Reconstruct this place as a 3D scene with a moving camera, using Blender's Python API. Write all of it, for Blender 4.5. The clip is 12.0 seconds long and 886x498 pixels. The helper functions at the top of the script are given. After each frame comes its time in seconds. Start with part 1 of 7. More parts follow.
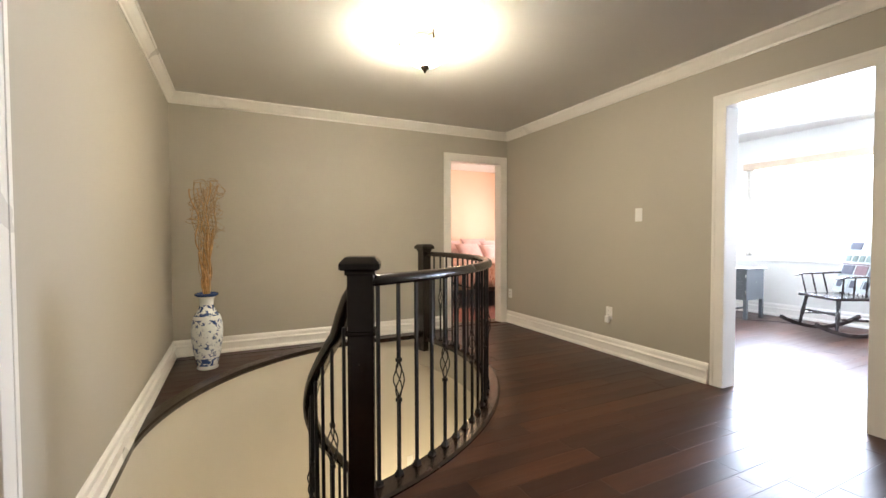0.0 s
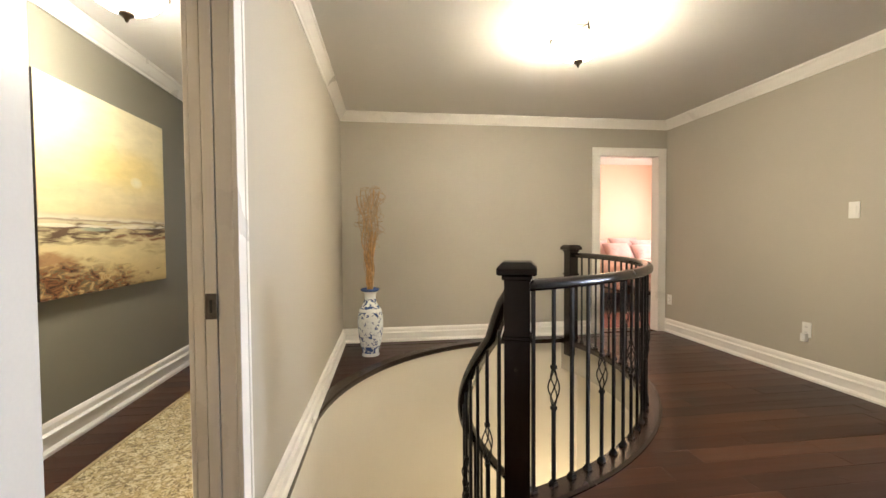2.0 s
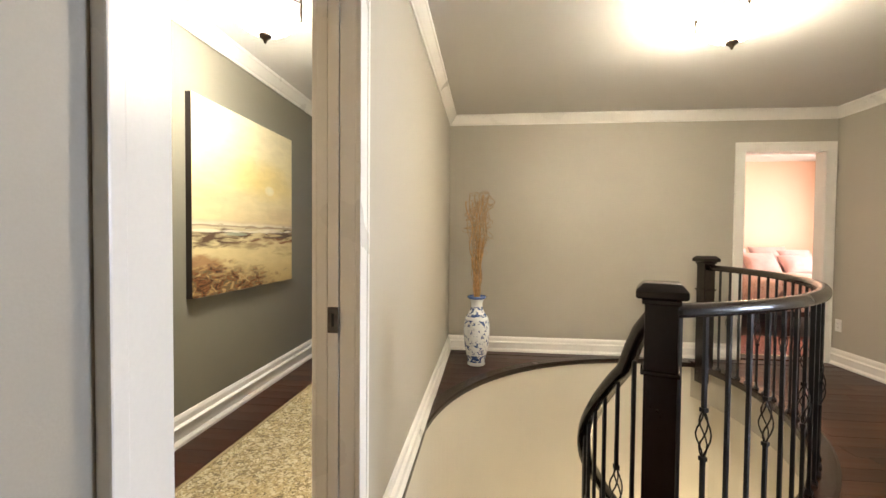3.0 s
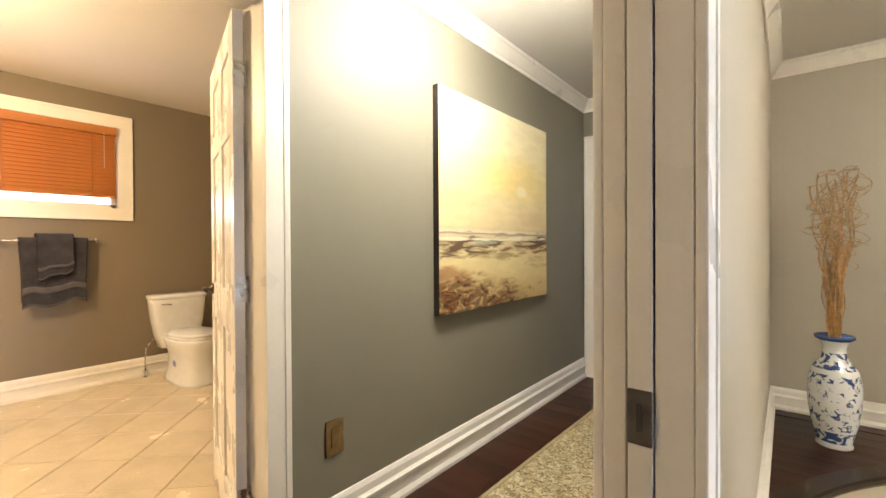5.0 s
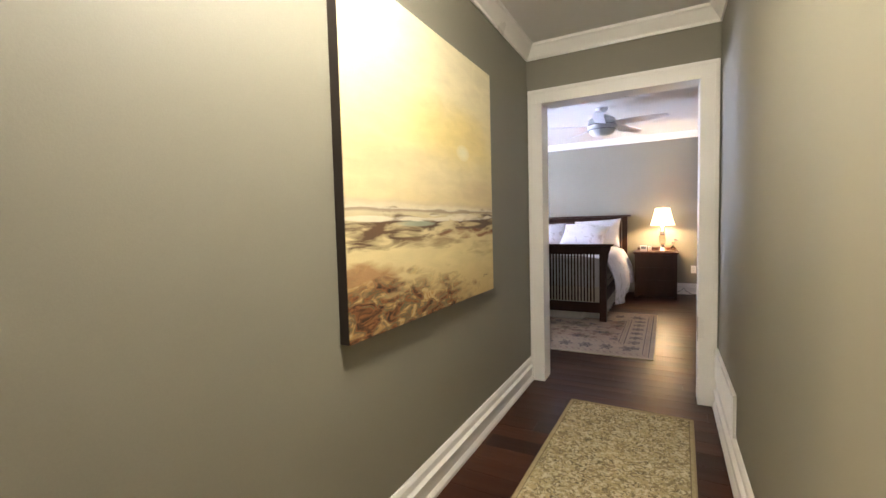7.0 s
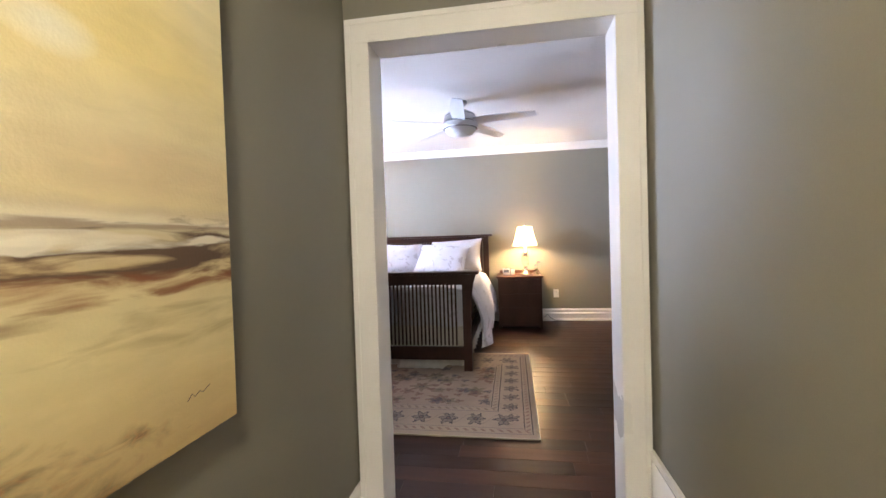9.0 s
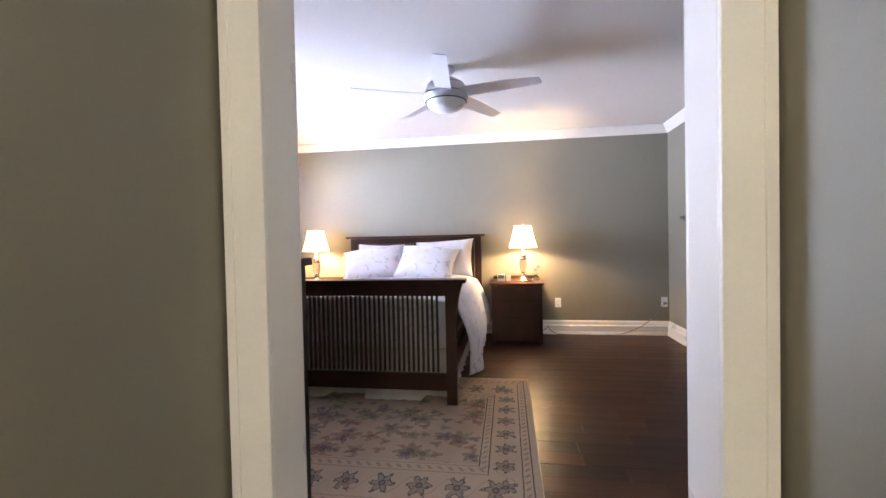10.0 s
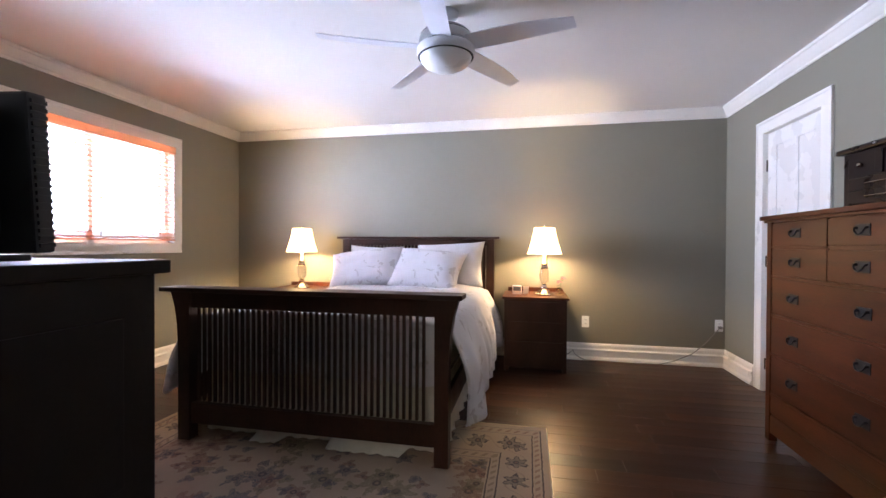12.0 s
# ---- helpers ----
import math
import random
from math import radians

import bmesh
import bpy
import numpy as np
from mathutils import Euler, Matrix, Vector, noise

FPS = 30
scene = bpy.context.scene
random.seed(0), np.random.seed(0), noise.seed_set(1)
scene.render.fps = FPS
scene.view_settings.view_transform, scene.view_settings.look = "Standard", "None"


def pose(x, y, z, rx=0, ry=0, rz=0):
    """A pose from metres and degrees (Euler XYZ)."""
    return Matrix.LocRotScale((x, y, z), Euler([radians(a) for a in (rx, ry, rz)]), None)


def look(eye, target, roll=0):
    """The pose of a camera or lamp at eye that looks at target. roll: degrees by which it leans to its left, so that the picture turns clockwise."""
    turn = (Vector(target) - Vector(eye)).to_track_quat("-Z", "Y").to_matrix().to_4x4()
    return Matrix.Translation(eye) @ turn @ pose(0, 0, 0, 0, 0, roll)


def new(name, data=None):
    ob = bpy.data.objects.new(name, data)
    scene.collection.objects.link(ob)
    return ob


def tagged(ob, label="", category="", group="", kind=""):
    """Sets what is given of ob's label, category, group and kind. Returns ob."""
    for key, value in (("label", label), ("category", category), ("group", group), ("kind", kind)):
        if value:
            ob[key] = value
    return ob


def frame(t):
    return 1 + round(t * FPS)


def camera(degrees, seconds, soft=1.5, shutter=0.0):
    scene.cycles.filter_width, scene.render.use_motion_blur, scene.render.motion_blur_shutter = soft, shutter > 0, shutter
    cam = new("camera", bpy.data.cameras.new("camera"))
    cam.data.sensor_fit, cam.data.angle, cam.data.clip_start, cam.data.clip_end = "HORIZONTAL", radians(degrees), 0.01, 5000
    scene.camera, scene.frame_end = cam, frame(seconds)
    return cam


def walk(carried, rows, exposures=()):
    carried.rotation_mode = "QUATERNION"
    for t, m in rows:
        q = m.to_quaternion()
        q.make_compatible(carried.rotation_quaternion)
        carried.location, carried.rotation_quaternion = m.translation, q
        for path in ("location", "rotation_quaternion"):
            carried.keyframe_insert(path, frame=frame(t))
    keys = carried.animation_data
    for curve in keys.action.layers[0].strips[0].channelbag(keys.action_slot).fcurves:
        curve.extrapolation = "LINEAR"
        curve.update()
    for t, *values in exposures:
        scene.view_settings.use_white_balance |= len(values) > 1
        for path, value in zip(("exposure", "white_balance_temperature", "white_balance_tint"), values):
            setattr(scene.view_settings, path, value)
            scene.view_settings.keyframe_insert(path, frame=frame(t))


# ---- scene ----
cam = camera(92.7, 12.0)
PATH = [
    (0, (0.009, -0.209, 1.11), (0.883, 1.589, 1.054), -0.2),
    (0.5, (-0.003, -0.211, 1.111), (0.775, 1.631, 1.045), -0.4),
    (1, (-0.018, -0.21, 1.121), (0.632, 1.68, 1.05), -0.4),
    (1.5, (-0.044, -0.209, 1.125), (0.442, 1.729, 1.059), -0.7),
    (2, (-0.067, -0.184, 1.14), (0.194, 1.798, 1.077), -0.4),
    (2.5, (-0.109, -0.119, 1.156), (-0.07, 1.88, 1.099), 0.1),
    (3, (-0.143, -0.042, 1.181), (-0.352, 1.946, 1.127), 0.5),
    (3.5, (-0.209, 0.099, 1.188), (-0.673, 2.044, 1.137), 0.5),
    (5.5, (-0.54, 0.725, 1.174), (-1.885, 2.205, 1.153), -0.5),
    (6, (-0.651, 0.902, 1.177), (-1.957, 2.416, 1.127), -1.0),
    (6.5, (-0.794, 1.039, 1.178), (-1.952, 2.668, 1.097), -1.1),
    (7, (-0.947, 1.202, 1.187), (-1.885, 2.964, 1.07), -1.5),
    (9, (-1.179, 2.563, 1.204), (-1.505, 4.535, 1.159), -1.8),
    (9.5, (-1.191, 2.972, 1.188), (-1.487, 4.95, 1.156), -1.4),
    (10, (-1.192, 3.358, 1.19), (-1.495, 5.334, 1.149), -1.2),
    (10.5, (-1.187, 3.675, 1.194), (-1.492, 5.651, 1.141), -0.7),
    (11, (-1.189, 3.914, 1.185), (-1.52, 5.886, 1.142), 0.0),
    (11.5, (-1.184, 4.063, 1.172), (-1.561, 6.027, 1.144), 0.4),
    (12, (-1.162, 4.191, 1.167), (-1.561, 6.15, 1.149), 0.3),
]
walk(cam, [(t, look(eye, target, roll)) for t, eye, target, roll in PATH],
     [(0, 0.3), (1, 0.4), (2.5, 0.55), (3.7, 0.6), (5.5, 0.55), (6.2, 0.42), (7, 0.42), (9, 0.65), (9.6, 0.6), (10.5, 0.48), (11.2, 0.36), (12, 0.1)])

# ---- light ----
world = bpy.data.worlds.new("sky_world")
scene.world = world
world.use_nodes = True
wn = world.node_tree
sky = wn.nodes.new("ShaderNodeTexSky")
sky.sky_type, sky.sun_disc = "NISHITA", False
sky.sun_elevation, sky.sun_rotation = radians(48), radians(100)
wn.nodes["Background"].inputs["Strength"].default_value = 0.12
wn.links.new(sky.outputs["Color"], wn.nodes["Background"].inputs["Color"])
sun = new("sun", bpy.data.lights.new("sun", "SUN"))
sun.data.energy, sun.data.angle, sun.data.color = 3.0, radians(0.5), (1.0, 0.95, 0.88)
sun.matrix_world = look((20, 3, 22), (0, 2, 0))


def area_lamp(name, m, w, h, watts, color, spread=180):
    ob = new(name, bpy.data.lights.new(name, "AREA"))
    ob.data.shape, ob.data.size, ob.data.size_y = "RECTANGLE", w, h
    ob.data.energy, ob.data.color, ob.data.spread = watts, color, math.radians(spread)
    ob.matrix_world = m
    return ob


def bulb_lamp(name, at, watts, color, radius=0.04):
    ob = new(name, bpy.data.lights.new(name, "POINT"))
    ob.data.energy, ob.data.color, ob.data.shadow_soft_size = watts, color, radius
    ob.location = at
    return ob


HALLLIGHT, TUNGSTEN, LAMPLIGHT = (1.0, 0.93, 0.83), (1.0, 0.72, 0.42), (1.0, 0.85, 0.60)
# skylight in the window openings
area_lamp("bedroom_window_light", look((-4.735, 7.005, 1.65), (-2.3, 7.2, 1.69)), 1.48, 0.92, 285, (0.60, 0.69, 1.0), 150)
area_lamp("bath_window_light", look((-4.93, 0.9, 1.55), (-3.5, 0.9, 1.3)), 1.3, 0.12, 5, (0.9, 0.93, 1.0))
area_lamp("study_window_light", look((6.66, 2.0, 1.45), (4.0, 1.4, 1.0)), 3.0, 1.3, 420, (0.68, 0.78, 1.0))
# added daylight for the guest room, at an opening out of view
area_lamp("guest_side_fill", look((5.50, 6.2, 1.5), (3.0, 6.0, 1.3)), 1.2, 1.2, 40, (1.0, 0.95, 0.9))
# bulbs in the modelled lamps; bath, downstairs and guest ones have no fixture
bulb_lamp("landing_bulb", (1.15, 2.405, 2.335), 3.5, LAMPLIGHT, 0.06)
bulb_lamp("hall_bulb", (-1.28, 2.03, 2.375), 12, HALLLIGHT, 0.05)
bulb_lamp("bath_bulb", (-3.4, 0.0, 2.2), 125, TUNGSTEN, 0.12)
bulb_lamp("bed_lamp_bulb_east", (-1.015, 8.42, 1.15), 48, TUNGSTEN, 0.03)
bulb_lamp("bed_lamp_bulb_west", (-3.60, 8.42, 1.15), 62, TUNGSTEN, 0.03)
# unseen light added below to warm the stairwell walls
bulb_lamp("unseen_downstairs_light", (1.7, 3.55, -1.9), 19, (1.0, 0.79, 0.50), 0.12)
# fill added under the guest room ceiling, where no lamp hangs
bulb_lamp("guest_fill_light", (3.6, 6.2, 2.2), 16, TUNGSTEN, 0.12)


# ---- materials ----
def shade(name, base, rough=0.5, metal=0.0, vary=0.12, scale=6.0, fine=120.0, bump=0.05, stretch=(1, 1, 1), spec=0.5, per_object=0.0):
    """A surface with large stains and a fine grain, in metres."""
    m = bpy.data.materials.new(name)
    m.use_nodes = True
    nt = m.node_tree
    b = nt.nodes["Principled BSDF"]
    co = nt.nodes.new("ShaderNodeTexCoord")
    mp = nt.nodes.new("ShaderNodeMapping")
    mp.inputs["Scale"].default_value = stretch
    nt.links.new(co.outputs["Object"], mp.inputs["Vector"])
    big, small = nt.nodes.new("ShaderNodeTexNoise"), nt.nodes.new("ShaderNodeTexNoise")
    big.inputs["Scale"].default_value, small.inputs["Scale"].default_value = scale, fine
    big.inputs["Detail"].default_value, small.inputs["Detail"].default_value = 4, 3
    for n in (big, small):
        nt.links.new(mp.outputs["Vector"], n.inputs["Vector"])
    mix = nt.nodes.new("ShaderNodeMath")
    mix.operation = "MULTIPLY_ADD"
    nt.links.new(small.outputs["Fac"], mix.inputs[0])
    mix.inputs[1].default_value = 0.4
    nt.links.new(big.outputs["Fac"], mix.inputs[2])
    fac = mix.outputs[0]
    if per_object:
        info = nt.nodes.new("ShaderNodeObjectInfo")
        add = nt.nodes.new("ShaderNodeMath")
        add.operation = "MULTIPLY_ADD"
        nt.links.new(info.outputs["Random"], add.inputs[0])
        add.inputs[1].default_value = per_object
        nt.links.new(fac, add.inputs[2])
        fac = add.outputs[0]
    ramp = nt.nodes.new("ShaderNodeValToRGB")
    lo = [max(0.0, c * (1 - vary)) for c in base]
    hi = [min(1.0, c * (1 + vary)) for c in base]
    ramp.color_ramp.elements[0].position, ramp.color_ramp.elements[1].position = 0.45, 0.95 + per_object
    ramp.color_ramp.elements[0].color, ramp.color_ramp.elements[1].color = (*lo, 1), (*hi, 1)
    nt.links.new(fac, ramp.inputs["Fac"])
    nt.links.new(ramp.outputs["Color"], b.inputs["Base Color"])
    rr = nt.nodes.new("ShaderNodeMapRange")
    rr.inputs["From Min"].default_value, rr.inputs["From Max"].default_value = 0.3, 0.7
    rr.inputs["To Min"].default_value, rr.inputs["To Max"].default_value = max(0.02, rough - 0.06), min(1, rough + 0.06)
    nt.links.new(big.outputs["Fac"], rr.inputs["Value"])
    nt.links.new(rr.outputs["Result"], b.inputs["Roughness"])
    b.inputs["Metallic"].default_value = metal
    b.inputs["Specular IOR Level"].default_value = spec
    if bump:
        bp = nt.nodes.new("ShaderNodeBump")
        bp.inputs["Strength"].default_value, bp.inputs["Distance"].default_value = bump, 0.01
        nt.links.new(small.outputs["Fac"], bp.inputs["Height"])
        nt.links.new(bp.outputs["Normal"], b.inputs["Normal"])
    return m


def glow(name, color, strength):
    m = bpy.data.materials.new(name)
    m.use_nodes = True
    b = m.node_tree.nodes["Principled BSDF"]
    b.inputs["Base Color"].default_value = (*color, 1)
    b.inputs["Emission Color"].default_value = (*color, 1)
    b.inputs["Emission Strength"].default_value = strength
    b.inputs["Roughness"].default_value = 0.35
    return m


def clear(name, color=(1, 1, 1), rough=0.0):
    m = bpy.data.materials.new(name)
    m.use_nodes = True
    b = m.node_tree.nodes["Principled BSDF"]
    b.inputs["Base Color"].default_value = (*color, 1)
    b.inputs["Transmission Weight"].default_value = 1.0
    b.inputs["Roughness"].default_value, b.inputs["IOR"].default_value = rough, 1.45
    return m


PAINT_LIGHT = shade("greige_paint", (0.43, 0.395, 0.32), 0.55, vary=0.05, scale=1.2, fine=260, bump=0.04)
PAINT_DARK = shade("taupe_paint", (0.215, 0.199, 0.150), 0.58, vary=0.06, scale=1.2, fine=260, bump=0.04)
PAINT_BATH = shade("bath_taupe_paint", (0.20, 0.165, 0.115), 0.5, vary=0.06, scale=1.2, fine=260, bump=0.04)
PAINT_CREAM = shade("cream_paint", (0.69, 0.645, 0.545), 0.5, vary=0.05, scale=1.2, fine=260, bump=0.04)
PAINT_PINK = shade("peach_paint", (0.80, 0.56, 0.42), 0.55, vary=0.04, scale=1.2, fine=260, bump=0.04)
PAINT_WHITE = shade("white_wall_paint", (0.80, 0.79, 0.74), 0.55, vary=0.04, scale=1.2, fine=260, bump=0.04)
CEILING = shade("ceiling_paint", (0.74, 0.72, 0.68), 0.8, vary=0.03, scale=1.0, fine=300, bump=0.03)
TRIM = shade("white_trim_paint", (0.83, 0.80, 0.735), 0.32, vary=0.04, scale=3, fine=150, bump=0.02)


def plank_wood():
    """Hand-scraped walnut-stained boards: each its own tone, with long grain, soft scraping and a satin coat."""
    m = shade("walnut_plank", (0.05, 0.018, 0.009), 0.3, bump=0.0)
    nt = m.node_tree
    b = nt.nodes["Principled BSDF"]
    co = nt.nodes.new("ShaderNodeTexCoord")
    info, geo = nt.nodes.new("ShaderNodeObjectInfo"), nt.nodes.new("ShaderNodeNewGeometry")

    def math_node(op, a, c, d=None):
        n = nt.nodes.new("ShaderNodeMath")
        n.operation = op
        for k, v in enumerate((a, c, d)):
            if isinstance(v, (int, float)):
                n.inputs[k].default_value = v
            elif v is not None:
                nt.links.new(v, n.inputs[k])
        return n.outputs[0]

    tone = math_node("FRACT", math_node("ADD", info.outputs["Random"], geo.outputs["Random Per Island"]), 0.0)
    shift = nt.nodes.new("ShaderNodeCombineXYZ")
    nt.links.new(math_node("MULTIPLY", tone, 37.0), shift.inputs[2])

    def grain(stretch, scale, detail, twist):
        mp = nt.nodes.new("ShaderNodeMapping")
        mp.inputs["Scale"].default_value = stretch
        nt.links.new(co.outputs["Object"], mp.inputs["Vector"])
        nt.links.new(shift.outputs[0], mp.inputs["Location"])
        n = nt.nodes.new("ShaderNodeTexNoise")
        n.inputs["Scale"].default_value, n.inputs["Detail"].default_value, n.inputs["Distortion"].default_value = scale, detail, twist
        nt.links.new(mp.outputs["Vector"], n.inputs["Vector"])
        return n.outputs["Fac"]

    figure = grain((0.9, 9.0, 1.0), 2.2, 5, 0.6)
    fibre = grain((2.0, 60.0, 1.0), 3.0, 3, 0.0)
    scrape = grain((1.4, 7.0, 1.0), 2.6, 2, 0.0)
    mixed = math_node("MULTIPLY_ADD", tone, 0.55, math_node("MULTIPLY_ADD", figure, 0.55, math_node("MULTIPLY", fibre, 0.25)))
    ramp = nt.nodes.new("ShaderNodeValToRGB")
    el = ramp.color_ramp.elements
    el[0].position, el[0].color = 0.25, (0.015, 0.0052, 0.0034, 1)
    el[1].position, el[1].color = 1.05, (0.076, 0.030, 0.015, 1)
    for p, c in ((0.50, (0.027, 0.0090, 0.0050)), (0.72, (0.042, 0.0143, 0.0073)), (0.88, (0.058, 0.0205, 0.0098))):
        el.new(p).color = (*c, 1)
    nt.links.new(mixed, ramp.inputs["Fac"])
    nt.links.new(ramp.outputs["Color"], b.inputs["Base Color"])
    nt.links.new(math_node("MULTIPLY_ADD", figure, 0.16, 0.25), b.inputs["Roughness"])
    b.inputs["Specular IOR Level"].default_value = 0.22
    bp = nt.nodes.new("ShaderNodeBump")
    bp.inputs["Strength"].default_value, bp.inputs["Distance"].default_value = 0.22, 0.004
    nt.links.new(math_node("MULTIPLY_ADD", fibre, 0.12, scrape), bp.inputs["Height"])
    nt.links.new(bp.outputs["Normal"], b.inputs["Normal"])
    return m


WALNUT = plank_wood()
NOSING = shade("dark_stair_nosing", (0.022, 0.011, 0.008), 0.22, vary=0.3, scale=8, fine=60, bump=0.05)
RAIL = shade("espresso_rail_wood", (0.016, 0.010, 0.008), 0.22, vary=0.3, scale=9, fine=80, bump=0.04)
IRON = shade("black_wrought_iron", (0.018, 0.018, 0.020), 0.42, metal=0.3, vary=0.25, scale=30, fine=300, bump=0.08)
SUBFLOOR = shade("dark_subfloor", (0.010, 0.006, 0.004), 0.8)


# ---- mesh tools ----
def box(bm, x0, x1, y0, y1, z0, z1, bevel=0.0):
    r = bmesh.ops.create_cube(bm, size=1.0)
    m = Matrix.Translation(((x0 + x1) / 2, (y0 + y1) / 2, (z0 + z1) / 2)) @ Matrix.Diagonal((abs(x1 - x0), abs(y1 - y0), abs(z1 - z0), 1))
    bmesh.ops.transform(bm, matrix=m, verts=r["verts"])
    if bevel:
        edges = list({e for v in r["verts"] for e in v.link_edges})
        bmesh.ops.bevel(bm, geom=edges, offset=bevel, segments=2, affect="EDGES", profile=0.6)
    return r["verts"]


def boxes(*rows, bevel=0.0):
    bm = bmesh.new()
    for row in rows:
        box(bm, *row, bevel=bevel)
    return bm


def mesh_of(name, bm, *mats, smooth=False):
    bmesh.ops.recalc_face_normals(bm, faces=bm.faces)
    me = bpy.data.meshes.new(name)
    bm.to_mesh(me)
    bm.free()
    for m in mats:
        me.materials.append(m)
    if smooth:
        for p in me.polygons:
            p.use_smooth = True
    return me


def part(name, bm, material, parent=None, label="", smooth=False):
    ob = new(name, mesh_of(name, bm, material, smooth=smooth))
    if parent:
        ob.parent = parent
    if label:
        ob["label"] = label
    return ob


def thing(name, at, label, category, group="", turn=0.0):
    ob = new(name)
    ob.matrix_world = pose(*at, 0, 0, turn)
    ob.empty_display_size = 0.1
    return tagged(ob, label, category, group)


def structure(name, bm, material, label="", category=""):
    return tagged(part(name, bm, material), label, category, kind="structure")


def lathe(bm, rows, seg=24, at=(0, 0, 0), caps=True):
    """A turned body from rows of (radius, z); caps close its ends, without them it stays an open shell."""
    rings = []
    for r, z in rows:
        rings.append([bm.verts.new((at[0] + r * math.cos(2 * math.pi * k / seg), at[1] + r * math.sin(2 * math.pi * k / seg), at[2] + z)) for k in range(seg)])
    for a, b in zip(rings, rings[1:]):
        for k in range(seg):
            bm.faces.new((a[k], a[(k + 1) % seg], b[(k + 1) % seg], b[k]))
    if caps and rows[0][0] > 1e-4:
        bm.faces.new(rings[0][::-1])
    if caps and rows[-1][0] > 1e-4:
        bm.faces.new(rings[-1])
    return bm


def sweep(bm, path, ring):
    """A closed outline ring (sideways, up) carried along a path of points."""
    path = [Vector(p) for p in path]
    rows = []
    for k, p in enumerate(path):
        d = (path[min(k + 1, len(path) - 1)] - path[max(k - 1, 0)]).normalized()
        side = Vector((d.y, -d.x, 0))
        side = side.normalized() if side.length > 1e-5 else Vector((1, 0, 0))
        up = side.cross(d).normalized()
        rows.append([bm.verts.new(p + side * u + up * v) for u, v in ring])
    n = len(ring)
    for a, b in zip(rows, rows[1:]):
        for k in range(n):
            bm.faces.new((a[k], a[(k + 1) % n], b[(k + 1) % n], b[k]))
    bm.faces.new(rows[0][::-1])
    bm.faces.new(rows[-1])
    return bm


def round_ring(r, n=8, sx=1.0, sy=1.0):
    return [(sx * r * math.cos(2 * math.pi * k / n), sy * r * math.sin(2 * math.pi * k / n)) for k in range(n)]


def tube(path, r, n=8):
    return sweep(bmesh.new(), path, round_ring(r, n))


def wall(name, along, f0, f1, a0, a1, z0, z1, holes, low, high, label):
    """A wall that runs along x or y between faces f0 and f1, with holes (a0, a1, z0, z1) right through; low and high: paint on its two faces."""
    bm = bmesh.new()
    cuts = sorted({a0, a1, *[h[0] for h in holes], *[h[1] for h in holes]})
    for p, q in zip(cuts, cuts[1:]):
        here = sorted([h for h in holes if h[0] <= p and h[1] >= q], key=lambda h: h[2])
        z = z0
        for h in [*here, (0, 0, z1, z1)]:
            if h[2] - z > 1e-4:
                if along == "x":
                    box(bm, p, q, f0, f1, z, h[2])
                else:
                    box(bm, f0, f1, p, q, z, h[2])
            z = h[3]
    bmesh.ops.remove_doubles(bm, verts=bm.verts, dist=1e-5)
    axis = 1 if along == "x" else 0
    for f in bm.faces:
        f.material_index = 1 if f.calc_center_median()[axis] > (f0 + f1) / 2 + 0.3 * (f1 - f0) else 0
    ob = new(name, mesh_of(name, bm, low, high))
    return tagged(ob, label, "wall", kind="structure")


BASE = [(0, 0), (0.030, 0), (0.030, 0.018), (0.020, 0.036), (0.018, 0.038), (0.018, 0.092), (0.026, 0.096), (0.026, 0.108), (0.012, 0.120), (0.012, 0.150), (0.005, 0.168), (0.0, 0.172)]
CROWN = [(0, 0), (0.0, -0.098), (0.010, -0.098), (0.013, -0.082), (0.024, -0.070), (0.042, -0.044), (0.056, -0.022), (0.064, -0.018), (0.067, -0.008), (0.067, 0)]


def moulding(name, p, q, inward, profile, z, label, category):
    """A moulding along a wall from p to q on plan; inward: the way into the room."""
    bm = bmesh.new()
    rows = []
    for end in (p, q):
        rows.append([bm.verts.new((end[0] + inward[0] * d, end[1] + inward[1] * d, z + h)) for d, h in profile])
    n = len(profile)
    for k in range(n):
        bm.faces.new((rows[0][k], rows[0][(k + 1) % n], rows[1][(k + 1) % n], rows[1][k]))
    bm.faces.new(rows[0])
    bm.faces.new(rows[1][::-1])
    return structure(name, bm, TRIM, label, category)


